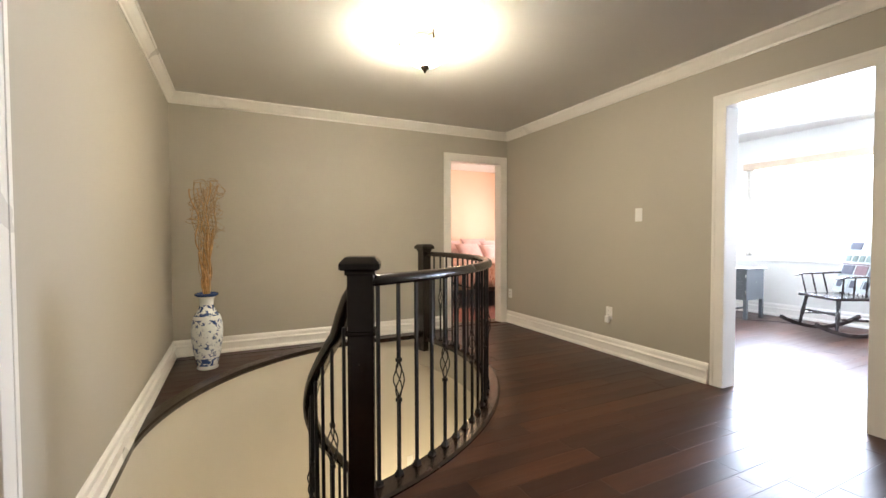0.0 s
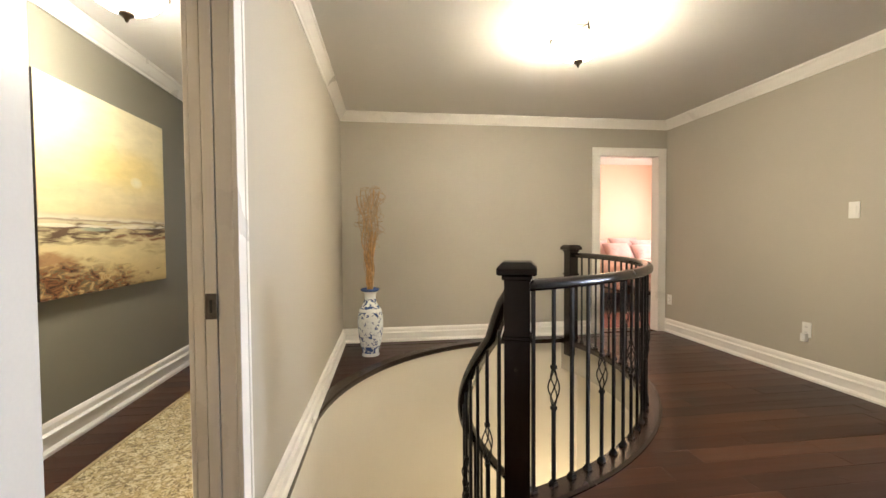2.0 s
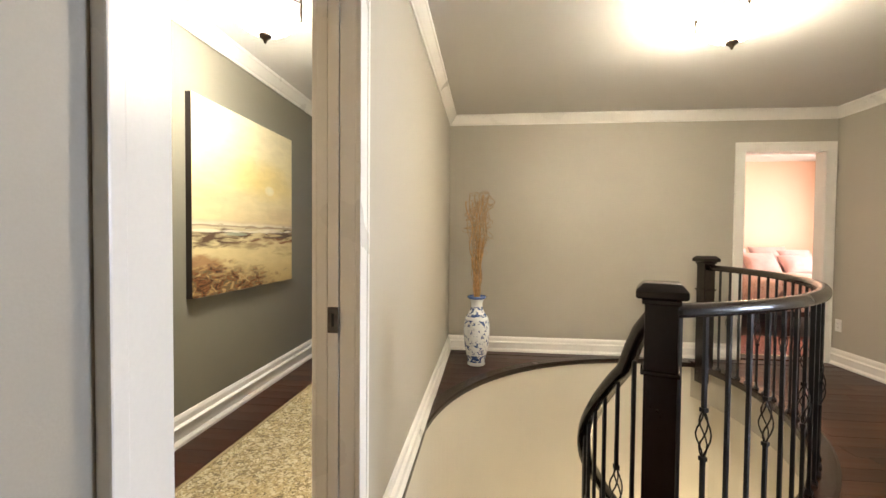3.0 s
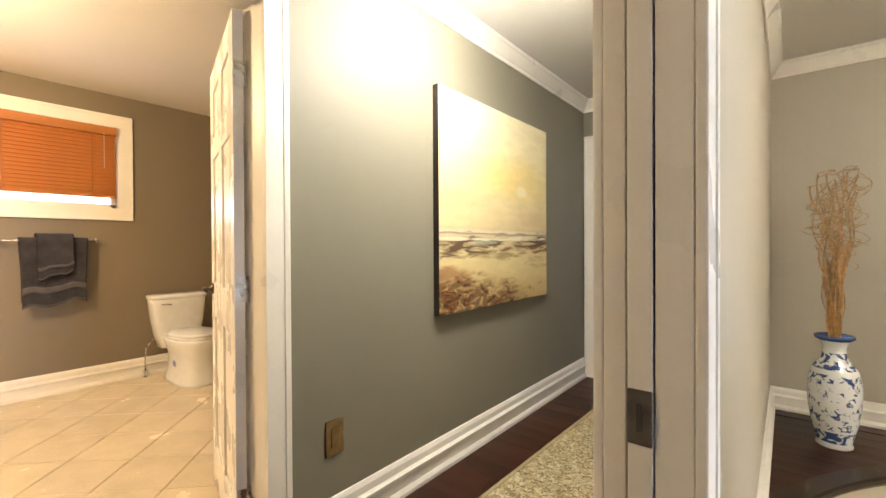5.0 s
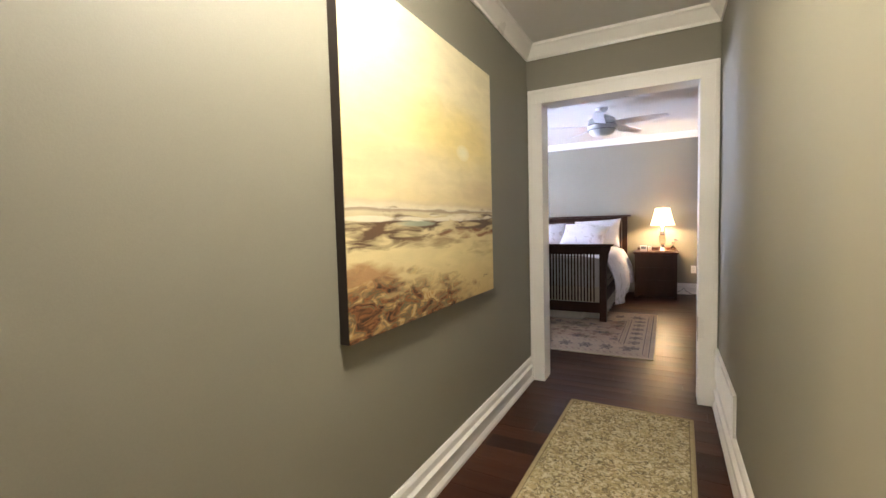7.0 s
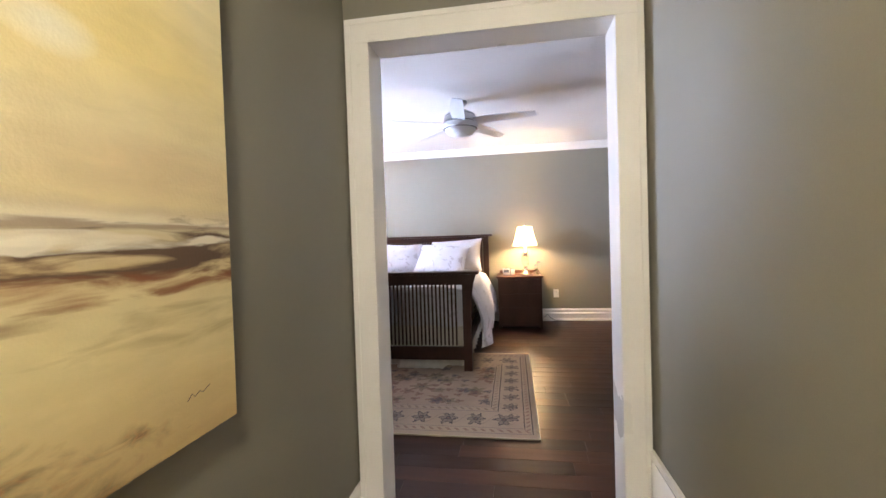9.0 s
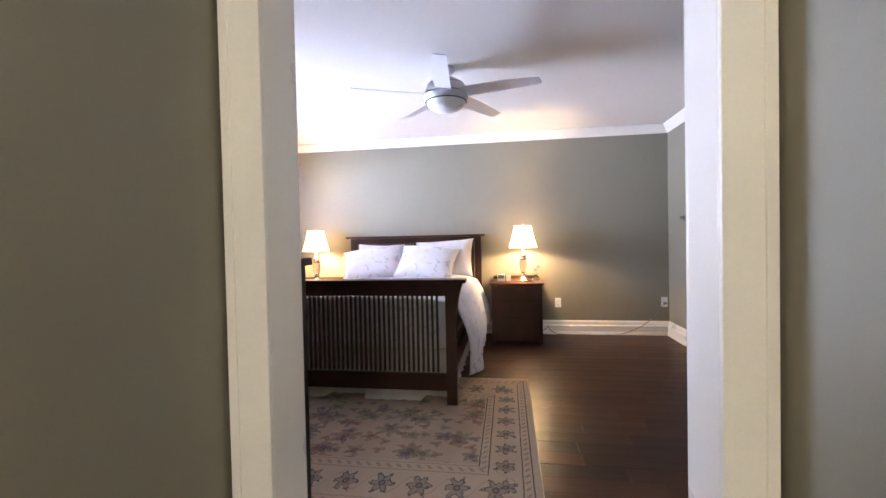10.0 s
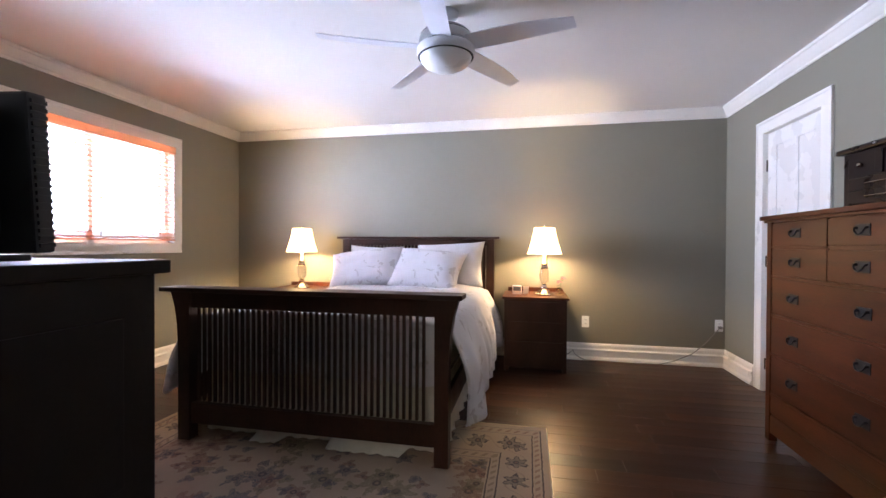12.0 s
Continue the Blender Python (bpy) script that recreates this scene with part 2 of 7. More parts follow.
def casing(name, along, face, out, a0, a1, top, width=0.09, bottom=None, sill=False):
    """Flat casing with a raised back band round an opening from a0 to a1; out: +1 or -1, the way it stands off the wall's face."""
    bm = bmesh.new()
    z0 = 0.0 if bottom is None else bottom

    def put(u0, u1, v0, v1, d0, d1):
        f0, f1 = sorted((face + out * d0, face + out * d1))
        if along == "x":
            box(bm, u0, u1, f0, f1, v0, v1, bevel=0.003)
        else:
            box(bm, f0, f1, u0, u1, v0, v1, bevel=0.003)

    t, w = 0.016, width
    put(a0 - w, a0, z0, top, 0.0, t)
    put(a1, a1 + w, z0, top, 0.0, t)
    put(a0 - w, a1 + w, top, top + w, 0.0, t)
    put(a0 - w - 0.002, a0 - w + 0.022, z0, top + w, 0.0, t + 0.0032)
    put(a1 + w - 0.022, a1 + w + 0.002, z0, top + w, 0.0, t + 0.0032)
    put(a0 - w - 0.002, a1 + w + 0.002, top + w - 0.022, top + w + 0.002, 0.0, t + 0.0042)
    if bottom is not None:
        put(a0 - w, a1 + w, z0 - w, z0, 0.0, t)
        put(a0 - w - 0.002, a1 + w + 0.002, z0 - w - 0.002, z0 - w + 0.020, 0.0, t + 0.0042)
    return structure(name, bm, TRIM, "white painted flat casing with a raised outer band", "door trim" if bottom is None else "window trim")


def jamb(name, along, f0, f1, a0, a1, top, bottom=None):
    """The lining of an opening, 2 cm thick, inside it, board by board."""
    z0 = 0.0 if bottom is None else bottom
    kind = "door frame" if bottom is None else "window frame"
    base = tagged(new(name), "white painted lining of the opening", kind, kind="structure")
    rows = [(a0 - 0.02, a0, z0, top), (a1, a1 + 0.02, z0, top), (a0 - 0.02, a1 + 0.02, top, top + 0.02)]
    if bottom is not None:
        rows.append((a0 - 0.02, a1 + 0.02, z0 - 0.02, z0))
    for u0, u1, v0, v1 in rows:
        row = (u0, u1, f0, f1, v0, v1) if along == "x" else (f0, f1, u0, u1, v0, v1)
        part("jamb_board", boxes(row, bevel=0.0015), TRIM, base)
    return base

# ---- walls, ceilings, floors ----
H = 2.62
TOP = 2.04
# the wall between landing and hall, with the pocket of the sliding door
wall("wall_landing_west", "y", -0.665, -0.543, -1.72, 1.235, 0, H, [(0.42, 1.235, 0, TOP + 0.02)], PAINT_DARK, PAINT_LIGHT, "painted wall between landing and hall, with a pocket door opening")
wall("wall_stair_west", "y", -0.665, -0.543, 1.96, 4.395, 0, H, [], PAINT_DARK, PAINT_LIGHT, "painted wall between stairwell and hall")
bm = boxes((-0.665, -0.637, 1.235, 1.96, 0, TOP + 0.02), (-0.588, -0.543, 1.235, 1.96, 0, TOP + 0.02), (-0.665, -0.543, 1.235, 1.96, TOP + 0.02, H))
for f in bm.faces:
    f.material_index = 1 if f.calc_center_median().x > -0.56 else 0
tagged(new("wall_pocket", mesh_of("wall_pocket", bm, PAINT_DARK, PAINT_LIGHT)), "hollow stretch of painted wall that takes the pocket door", "wall", kind="structure")
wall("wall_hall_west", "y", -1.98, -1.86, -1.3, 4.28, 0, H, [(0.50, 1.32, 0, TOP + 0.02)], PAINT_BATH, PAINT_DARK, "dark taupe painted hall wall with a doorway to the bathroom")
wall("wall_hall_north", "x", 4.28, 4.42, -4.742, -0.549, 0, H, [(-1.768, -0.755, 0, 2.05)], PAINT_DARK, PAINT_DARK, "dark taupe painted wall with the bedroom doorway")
wall("wall_landing_north", "x", 4.395, 4.515, -0.543, 3.301, 0, H, [(2.33, 3.09, 0, TOP + 0.02)], PAINT_LIGHT, PAINT_PINK, "greige painted landing wall with a narrow doorway")
wall("wall_landing_east", "y", 3.181, 3.301, -1.72, 4.395, 0, H, [(0.84, 1.665, 0, TOP + 0.02)], PAINT_LIGHT, PAINT_WHITE, "greige painted landing wall with an open doorway")
wall("wall_landing_south", "x", -1.72, -1.60, -0.543, 3.181, 0, H, [], PAINT_LIGHT, PAINT_LIGHT, "plain greige wall")
wall("wall_hall_south", "x", -1.3, -1.2, -1.86, -0.665, 0, H, [], PAINT_DARK, PAINT_DARK, "plain taupe wall")
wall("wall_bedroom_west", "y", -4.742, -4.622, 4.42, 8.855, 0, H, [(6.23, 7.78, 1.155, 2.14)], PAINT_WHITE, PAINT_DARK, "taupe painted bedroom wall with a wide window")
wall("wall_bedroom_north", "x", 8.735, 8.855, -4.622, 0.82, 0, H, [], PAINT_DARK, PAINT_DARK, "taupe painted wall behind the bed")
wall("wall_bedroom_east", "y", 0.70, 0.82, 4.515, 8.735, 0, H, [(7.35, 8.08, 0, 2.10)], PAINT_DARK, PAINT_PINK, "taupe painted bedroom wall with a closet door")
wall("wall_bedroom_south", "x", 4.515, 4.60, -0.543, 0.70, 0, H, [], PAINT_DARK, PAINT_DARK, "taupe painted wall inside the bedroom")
wall("wall_bath_west", "y", -5.12, -5.0, -1.3, 2.75, 0, H, [(0.18, 1.65, 1.495, 2.235)], PAINT_WHITE, PAINT_BATH, "taupe bathroom wall with a high window")
wall("wall_bath_north", "x", 2.75, 2.85, -5.0, -1.98, 0, H, [], PAINT_BATH, PAINT_BATH, "plain taupe bathroom wall")
wall("wall_bath_south", "x", -1.3, -1.2, -5.0, -1.98, 0, H, [], PAINT_BATH, PAINT_BATH, "plain taupe bathroom wall")
wall("wall_study_east", "y", 6.75, 6.87, -1.72, 4.6, 0, H, [(0.5, 3.45, 0.80, 2.13)], PAINT_WHITE, PAINT_WHITE, "white wall with a broad window")
wall("wall_study_north", "x", 4.515, 4.60, 3.301, 6.75, 0, H, [], PAINT_WHITE, PAINT_PINK, "plain white wall")
wall("wall_study_south", "x", -1.72, -1.60, 3.301, 6.75, 0, H, [], PAINT_WHITE, PAINT_WHITE, "plain white wall")
wall("wall_guest_north", "x", 7.6, 7.7, 0.82, 5.7, 0, H, [], PAINT_PINK, PAINT_PINK, "peach painted wall behind the guest bed")
# hole without panes, made up out of view to go with the side fill
wall("wall_guest_east", "y", 5.6, 5.7, 4.60, 7.6, 0, H, [(5.6, 6.8, 0.9, 2.1)], PAINT_PINK, PAINT_PINK, "peach painted wall with an unseen opening for added daylight")


def ceiling(name, z, *rects):
    return structure(name, boxes(*[(x0, x1, y0, y1, z, z + 0.12) for x0, x1, y0, y1 in rects]), CEILING, "flat matt white ceiling", "ceiling")


ceiling("ceiling_landing", 2.447, (-0.543, 3.181, -1.60, 4.395))
ceiling("ceiling_hall", 2.447, (-1.86, -0.665, -1.2, 4.28))
ceiling("ceiling_bedroom_alcove", 2.505, (-4.622, 0.70, 4.42, 4.515))
ceiling("ceiling_bedroom_step", 2.505, (-4.622, -0.543, 4.515, 4.60))
ceiling("ceiling_bedroom", 2.505, (-4.622, 0.70, 4.60, 8.735))
ceiling("ceiling_bath", 2.50, (-5.0, -1.98, -1.2, 2.75))
ceiling("ceiling_study", 2.50, (3.301, 6.75, -1.60, 4.515))
ceiling("ceiling_guest", 2.50, (0.82, 5.6, 4.60, 7.6), (0.82, 3.301, 4.515, 4.60))

# crown mouldings
CR = ("white crown moulding with a stepped cove", "crown moulding")
for n, (p, q, w, z) in enumerate([
    ((-0.543, -1.6), (-0.543, 4.395), (1, 0), 2.446), ((-0.543, 4.395), (3.181, 4.395), (0, -1), 2.446),
    ((3.181, -1.6), (3.181, 4.395), (-1, 0), 2.446), ((-0.543, -1.6), (3.181, -1.6), (0, 1), 2.446),
    ((-1.86, -1.2), (-1.86, 4.28), (1, 0), 2.446), ((-1.86, 4.28), (-0.665, 4.28), (0, -1), 2.446),
    ((-0.665, -1.2), (-0.665, 4.28), (-1, 0), 2.446),
    ((-4.622, 4.42), (-4.622, 8.735), (1, 0), 2.504), ((-4.622, 8.735), (0.70, 8.735), (0, -1), 2.504),
    ((0.70, 4.60), (0.70, 8.735), (-1, 0), 2.504), ((-4.622, 4.42), (-0.543, 4.42), (0, 1), 2.504)]):
    moulding("crown_moulding_%d" % (n + 1), p, q, w, CROWN, z, *CR)

# baseboards
BB = ("tall white baseboard with a moulded top", "baseboard")
for n, (p, q, w) in enumerate([
    ((-0.543, -1.6), (-0.543, 0.345), (1, 0)), ((-0.543, 1.325), (-0.543, 4.395), (1, 0)),
    ((-0.543, 4.395), (2.24, 4.395), (0, -1)), ((3.181, 1.755), (3.181, 4.395), (-1, 0)), ((3.181, -1.6), (3.181, 0.75), (-1, 0)),
    ((-1.86, 1.412), (-1.86, 4.28), (1, 0)), ((-1.86, -1.2), (-1.86, 0.41), (1, 0)), ((-0.665, 1.325), (-0.665, 4.28), (-1, 0)),
    ((-4.622, 4.42), (-4.622, 8.735), (1, 0)), ((-4.622, 8.735), (0.70, 8.735), (0, -1)), ((0.70, 8.19), (0.70, 8.735), (-1, 0)), ((0.70, 4.6), (0.70, 7.24), (-1, 0)),
    ((-4.622, 4.42), (-1.86, 4.42), (0, 1)), ((-5.0, -1.2), (-5.0, 2.75), (1, 0)), ((-5.0, 2.75), (-1.98, 2.75), (0, -1)),
    ((6.75, -1.6), (6.75, 4.515), (-1, 0)), ((0.82, 7.6), (5.6, 7.6), (0, -1))]):
    moulding("baseboard_%d" % (n + 1), p, q, w, [(d, h * (0.9 if n < 5 else 1.0)) for d, h in BASE], 0.0, *BB)

# door linings and casings
casing("trim_pocket_landing", "y", -0.543, 1, 0.44, 1.21, TOP)
casing("trim_pocket_hall", "y", -0.665, -1, 0.44, 1.21, TOP)
pj = tagged(new("jamb_pocket"), "white painted split jamb of the pocket door", "door frame", kind="structure")
for row in ((-0.665, -0.543, 0.42, 0.44, 0, TOP), (-0.665, -0.6325, 1.21, 1.235, 0, TOP), (-0.5925, -0.543, 1.21, 1.235, 0, TOP), (-0.665, -0.543, 0.42, 1.235, TOP, TOP + 0.02)):
    part("jamb_board", boxes(row, bevel=0.002), TRIM, pj)
jamb("jamb_bath", "y", -1.98, -1.86, 0.52, 1.30, TOP)
casing("trim_bath_hall", "y", -1.86, 1, 0.52, 1.30, TOP)
casing("trim_bath_inside", "y", -1.98, -1, 0.52, 1.30, TOP)
jamb("jamb_bedroom", "x", 4.28, 4.42, -1.748, -0.775, 2.03)
casing("trim_bedroom_hall", "x", 4.28, -1, -1.748, -0.775, 2.03, 0.10)
casing("trim_bedroom_inside", "x", 4.42, 1, -1.748, -0.775, 2.03, 0.10)
jamb("jamb_guest", "x", 4.395, 4.515, 2.35, 3.07, TOP)
casing("trim_guest", "x", 4.395, -1, 2.35, 3.07, TOP)
jamb("jamb_study", "y", 3.181, 3.301, 0.86, 1.645, TOP)
casing("trim_study", "y", 3.181, -1, 0.86, 1.645, TOP)
casing("trim_study_inside", "y", 3.301, 1, 0.86, 1.645, TOP)
jamb("jamb_closet", "y", 0.70, 0.82, 7.37, 8.06, 2.08)
casing("trim_closet", "y", 0.70, -1, 7.37, 8.06, 2.08, 0.10)
casing("trim_window_bedroom", "y", -4.622, 1, 6.25, 7.76, 2.12, 0.095, bottom=1.175)
jamb("frame_window_bedroom", "y", -4.742, -4.622, 6.25, 7.76, 2.12, bottom=1.175)
casing("trim_window_bath", "y", -5.0, 1, 0.20, 1.63, 2.215, 0.105, bottom=1.515)
jamb("frame_window_bath", "y", -5.12, -5.0, 0.20, 1.63, 2.215, bottom=1.515)
casing("trim_window_study", "y", 6.75, -1, 0.52, 3.43, 2.11, 0.06, bottom=0.82)
jamb("frame_window_study", "y", 6.75, 6.87, 0.52, 3.43, 2.11, bottom=0.82)

# bright overcast distance outside the windows
BRIGHT = glow("bright_overcast_distance", (0.96, 0.97, 1.0), 5.0)
BRIGHT_WEST = glow("bright_garden_distance", (0.97, 0.95, 1.0), 2.4)
structure("backdrop_east", boxes((15.0, 15.05, -10, 14, -3, 7)), BRIGHT, "blown-out daylight outside", "backdrop")
structure("backdrop_west", boxes((-13.05, -13.0, -8, 22, -3, 7)), BRIGHT_WEST, "blown-out daylight outside", "backdrop")

# ---- stairwell ----
AX, AY, AR = 1.3855, 2.328, 1.9285      # curved outer wall of the well
BX, BY, BR = -0.092, 3.518, 2.058      # curved balustrade edge
NORTH, SOUTH = AY + AR, 1.47
TURN_N = 90.0    # where the curve meets the north edge
TURN_W = 180.0    # where it meets the west wall


def well_west(y):
    return -0.543 if y < AY else max(-0.543, AX - math.sqrt(max(0.0, AR * AR - (y - AY) ** 2)))


def well_east(y):
    return BX + math.sqrt(max(0.0, BR * BR - (y - BY) ** 2))


def arc(cx, cy, r, a0, a1, n, z=0.0):
    return [(cx + r * math.cos(radians(a0 + (a1 - a0) * k / n)), cy + r * math.sin(radians(a0 + (a1 - a0) * k / n)), z) for k in range(n + 1)]


def curved_wall(name, pts, t, z0, z1, paint, label):
    """An upright sheet of thickness t behind a line on plan (to its right hand)."""
    bm = bmesh.new()
    rows = []
    for k, p in enumerate(pts):
        d = (Vector(pts[min(k + 1, len(pts) - 1)]) - Vector(pts[max(k - 1, 0)])).normalized()
        o = Vector((d.y, -d.x, 0)) * t
        rows.append([bm.verts.new((p[0], p[1], z0)), bm.verts.new((p[0], p[1], z1)), bm.verts.new((p[0] + o.x, p[1] + o.y, z1)), bm.verts.new((p[0] + o.x, p[1] + o.y, z0))])
    for a, b in zip(rows, rows[1:]):
        for k in range(4):
            bm.faces.new((a[k], a[(k + 1) % 4], b[(k + 1) % 4], b[k]))
    bm.faces.new(rows[0])
    bm.faces.new(rows[-1][::-1])
    ob = part(name, bm, paint, smooth=False)
    return tagged(ob, label, "wall", kind="structure")


LOW = -2.75
curved_wall("wall_well_curved", arc(AX, AY, AR, TURN_N, TURN_W, 40), 0.08, LOW, -0.03, PAINT_CREAM, "cream painted curved wall that follows the stair")
structure("wall_well_west", boxes((-0.66, -0.5432, 1.3, AY, LOW, -0.03)), PAINT_CREAM, "cream painted stairwell wall", "wall")
structure("wall_well_north", boxes((AX, 2.1, NORTH, NORTH + 0.10, LOW, -0.03)), PAINT_CREAM, "cream painted stairwell wall", "wall")
curved_wall("fascia_balustrade", arc(BX, BY, BR + 0.005, -80, 22, 30), 0.05, -0.34, -0.03, PAINT_LIGHT, "greige painted curved edge of the landing floor")
curved_wall("wall_well_east", arc(BX, BY, BR + 0.18, -84, 21, 30), 0.06, LOW, -0.34, PAINT_CREAM, "cream painted curved wall below the landing")
structure("wall_well_south", boxes((-0.66, 0.9, 1.30, 1.40, LOW, -0.2)), PAINT_CREAM, "cream painted stairwell wall", "wall")
structure("floor_downstairs", boxes((-1.0, 2.8, 1.0, 4.6, LOW - 0.1, LOW)), NOSING, "dark wood floor downstairs", "floor")

# ---- floors ----
structure("subfloor_bedroom", boxes((-4.742, 0.82, 4.28, 8.855, -0.12, -0.012)), SUBFLOOR, "dark bed of the floor", "floor")
structure("subfloor_hall", boxes((-1.92, -0.56, -1.3, 4.28, -0.12, -0.012)), SUBFLOOR, "dark bed of the floor", "floor")
structure("subfloor_study", boxes((3.24, 6.87, -1.72, 4.515, -0.12, -0.012)), SUBFLOOR, "dark bed of the floor", "floor")
structure("subfloor_guest", boxes((0.82, 5.7, 4.42, 7.7, -0.12, -0.012)), SUBFLOOR, "dark bed of the floor", "floor")
# landing bed, cut round the well in strips
bm = boxes((-0.56, 3.24, -1.72, SOUTH, -0.12, -0.012), (-0.56, 3.24, NORTH + 0.09, 4.44, -0.12, -0.012))
ys = [SOUTH + (NORTH + 0.02 - SOUTH) * k / 60 for k in range(61)]
for y0, y1 in zip(ys, ys[1:]):
    ym = (y0 + y1) / 2
    if well_west(ym) > -0.53:
        box(bm, -0.56, max(-0.555, AX - math.sqrt(max(0.0, (AR + 0.075) ** 2 - (y0 - AY) ** 2))), y0, y1, -0.12, -0.012)
    box(bm, BX + math.sqrt((BR + 0.05) ** 2 - (ym - BY) ** 2), 3.24, y0, y1, -0.12, -0.012)
structure("subfloor_landing", bm, SUBFLOOR, "dark bed of the floor", "floor")

# dark nosings round the well
nose = [(-0.075, -0.034), (0.022, -0.034), (0.030, -0.020), (0.028, 0.000), (0.018, 0.010), (-0.075, 0.010)]
structure("nosing_curved", sweep(bmesh.new(), arc(AX, AY, AR + 0.005, TURN_N, TURN_W, 40), [(-u, v) for u, v in nose]), NOSING, "dark stained curved edge board of the ledge", "stair nosing")
structure("nosing_north", sweep(bmesh.new(), [(AX + AR * math.cos(radians(TURN_N)), NORTH + 0.005, 0), (2.0, NORTH + 0.005, 0)], [(-u, v) for u, v in nose]), NOSING, "dark stained edge board along the wall", "stair nosing")
band = [(-0.035, -0.04), (0.09, -0.04), (0.09, 0.008), (0.075, 0.016), (-0.025, 0.016), (-0.035, 0.004)]
structure("nosing_balustrade", sweep(bmesh.new(), arc(BX, BY, BR, -76, 21, 48), band), NOSING, "dark stained curved shoe board under the balusters", "stair nosing")
structure("nosing_stair_top", sweep(bmesh.new(), [(-0.541, SOUTH, 0), (0.42, SOUTH, 0)], [(-u, v) for u, v in nose][::-1]), NOSING, "dark stained top edge of the stair", "stair nosing")
structure("edge_strip_west", boxes((-0.541, -0.508, SOUTH, 2.9, -0.02, 0.006)), NOSING, "thin dark strip under the baseboard", "trim")

# ---- landing ----
GLASS = clear("clear_glass")
BRONZE = shade("dark_bronze", (0.05, 0.035, 0.022), 0.35, metal=0.8, vary=0.2, scale=20, fine=200)
NICKEL = shade("brushed_nickel", (0.55, 0.52, 0.48), 0.28, metal=1.0, vary=0.1, scale=30, fine=400, bump=0.02)
PLATE = shade("white_plastic", (0.80, 0.79, 0.75), 0.35, vary=0.03, scale=20, fine=200, bump=0.0)
DARKHOLE = shade("dark_slot", (0.02, 0.02, 0.02), 0.6, bump=0.0)
PORCELAIN = shade("white_porcelain", (0.80, 0.81, 0.80), 0.12, vary=0.04, scale=15, fine=100, bump=0.01)
LAMP_GLASS = glow("lit_alabaster_glass", (1.0, 0.88, 0.70), 190.0)
LAMP_GLASS_HALL = glow("lit_alabaster_glass_dimmer", (1.0, 0.93, 0.82), 120.0)


def newel(parent, x, y, turn):
    """A square newel with a ring moulding, a necking and a stepped cap."""
    w = 0.052
    bm = boxes((-w, w, -w, w, -0.15, 0.965), bevel=0.004)
    ob = part("newel_post", bm, RAIL, parent)
    part("ring_moulding", boxes((-w - 0.010, w + 0.010, -w - 0.010, w + 0.010, 0.713, 0.729), bevel=0.005), RAIL, ob)
    part("necking", boxes((-w - 0.009, w + 0.009, -w - 0.009, w + 0.009, 0.958, 0.9775), bevel=0.004), RAIL, ob)
    bm = bmesh.new()
    rows = []
    for d, z in ((0.020, 0.978), (0.028, 0.984), (0.028, 1.006), (0.024, 1.012), (0.006, 1.031), (0.000, 1.033)):
        rows.append([bm.verts.new((sx * (w + d), sy * (w + d), z)) for sx, sy in ((-1, -1), (1, -1), (1, 1), (-1, 1))])
    for p, q in zip(rows, rows[1:]):
        for k in range(4):
            bm.faces.new((p[k], p[(k + 1) % 4], q[(k + 1) % 4], q[k]))
    bm.faces.new(rows[0][::-1]), bm.faces.new(rows[-1])
    part("cap", bm, RAIL, ob)
    ob.location, ob.rotation_euler = (x, y, 0), (0, 0, radians(turn))
    return ob


def baluster_meshes(h):
    """A plain and a basket baluster of square bar, with their shoe."""
    r = 0.0068
    plain = bmesh.new()
    box(plain, -r, r, -r, r, 0, h)
    basket = bmesh.new()
    c = h * 0.50
    box(basket, -r, r, -r, r, 0, c - 0.085)
    box(basket, -r, r, -r, r, c + 0.085, h)
    for s in (-1, 1):
        box(basket, -r - 0.004, r + 0.004, -r - 0.004, r + 0.004, c + s * 0.092 - 0.008, c + s * 0.092 + 0.008)
    for k in range(4):
        pts = []
        for n in range(9):
            u = n / 8
            a = math.pi / 4 + k * math.pi / 2 + u * math.pi
            d = 0.004 + 0.021 * math.sin(math.pi * u)
            pts.append((d * math.cos(a), d * math.sin(a), c - 0.086 + 0.172 * u))
        sweep(basket, pts, round_ring(0.0032, 5))
    return mesh_of("baluster", plain, IRON), mesh_of("basket_baluster", basket, IRON)


bm = bmesh.new()
box(bm, -0.0155, 0.0155, -0.0155, 0.0155, 0, 0.013)
box(bm, -0.011, 0.011, -0.011, 0.011, 0.013, 0.022)
SHOE = mesh_of("shoe", bm, IRON)
RAIL_RING = [(-0.030, -0.022), (0.030, -0.022), (0.033, -0.010), (0.031, 0.008), (0.020, 0.022), (0.0, 0.027), (-0.020, 0.022), (-0.031, 0.008), (-0.033, -0.010)]

bal = thing("balustrade", (0, 0, 0), "curved black balustrade of iron bars under a dark wooden rail", "railing")
newel(bal, 0.465, 1.505, -20)
newel(bal, 1.875, 4.105, 12)
part("handrail", sweep(bmesh.new(), arc(BX, BY, BR, -73.3, 15.0, 60, 0.925), RAIL_RING), RAIL, bal, "polished dark wooden handrail", smooth=True)
PLAIN, BASKET = baluster_meshes(0.885)
for k in range(27):
    a = -71.7 + 3.22 * k
    x, y = BX + BR * math.cos(radians(a)), BY + BR * math.sin(radians(a))
    b = new("baluster", BASKET if k % 3 == 1 else PLAIN)
    b.parent, b.location, b.rotation_euler = bal, (x, y, 0.016), (0, 0, radians(a))
    s = new("shoe", SHOE)
    s.parent, s.location, s.rotation_euler = b, (0, 0, 0), (0, 0, 0)

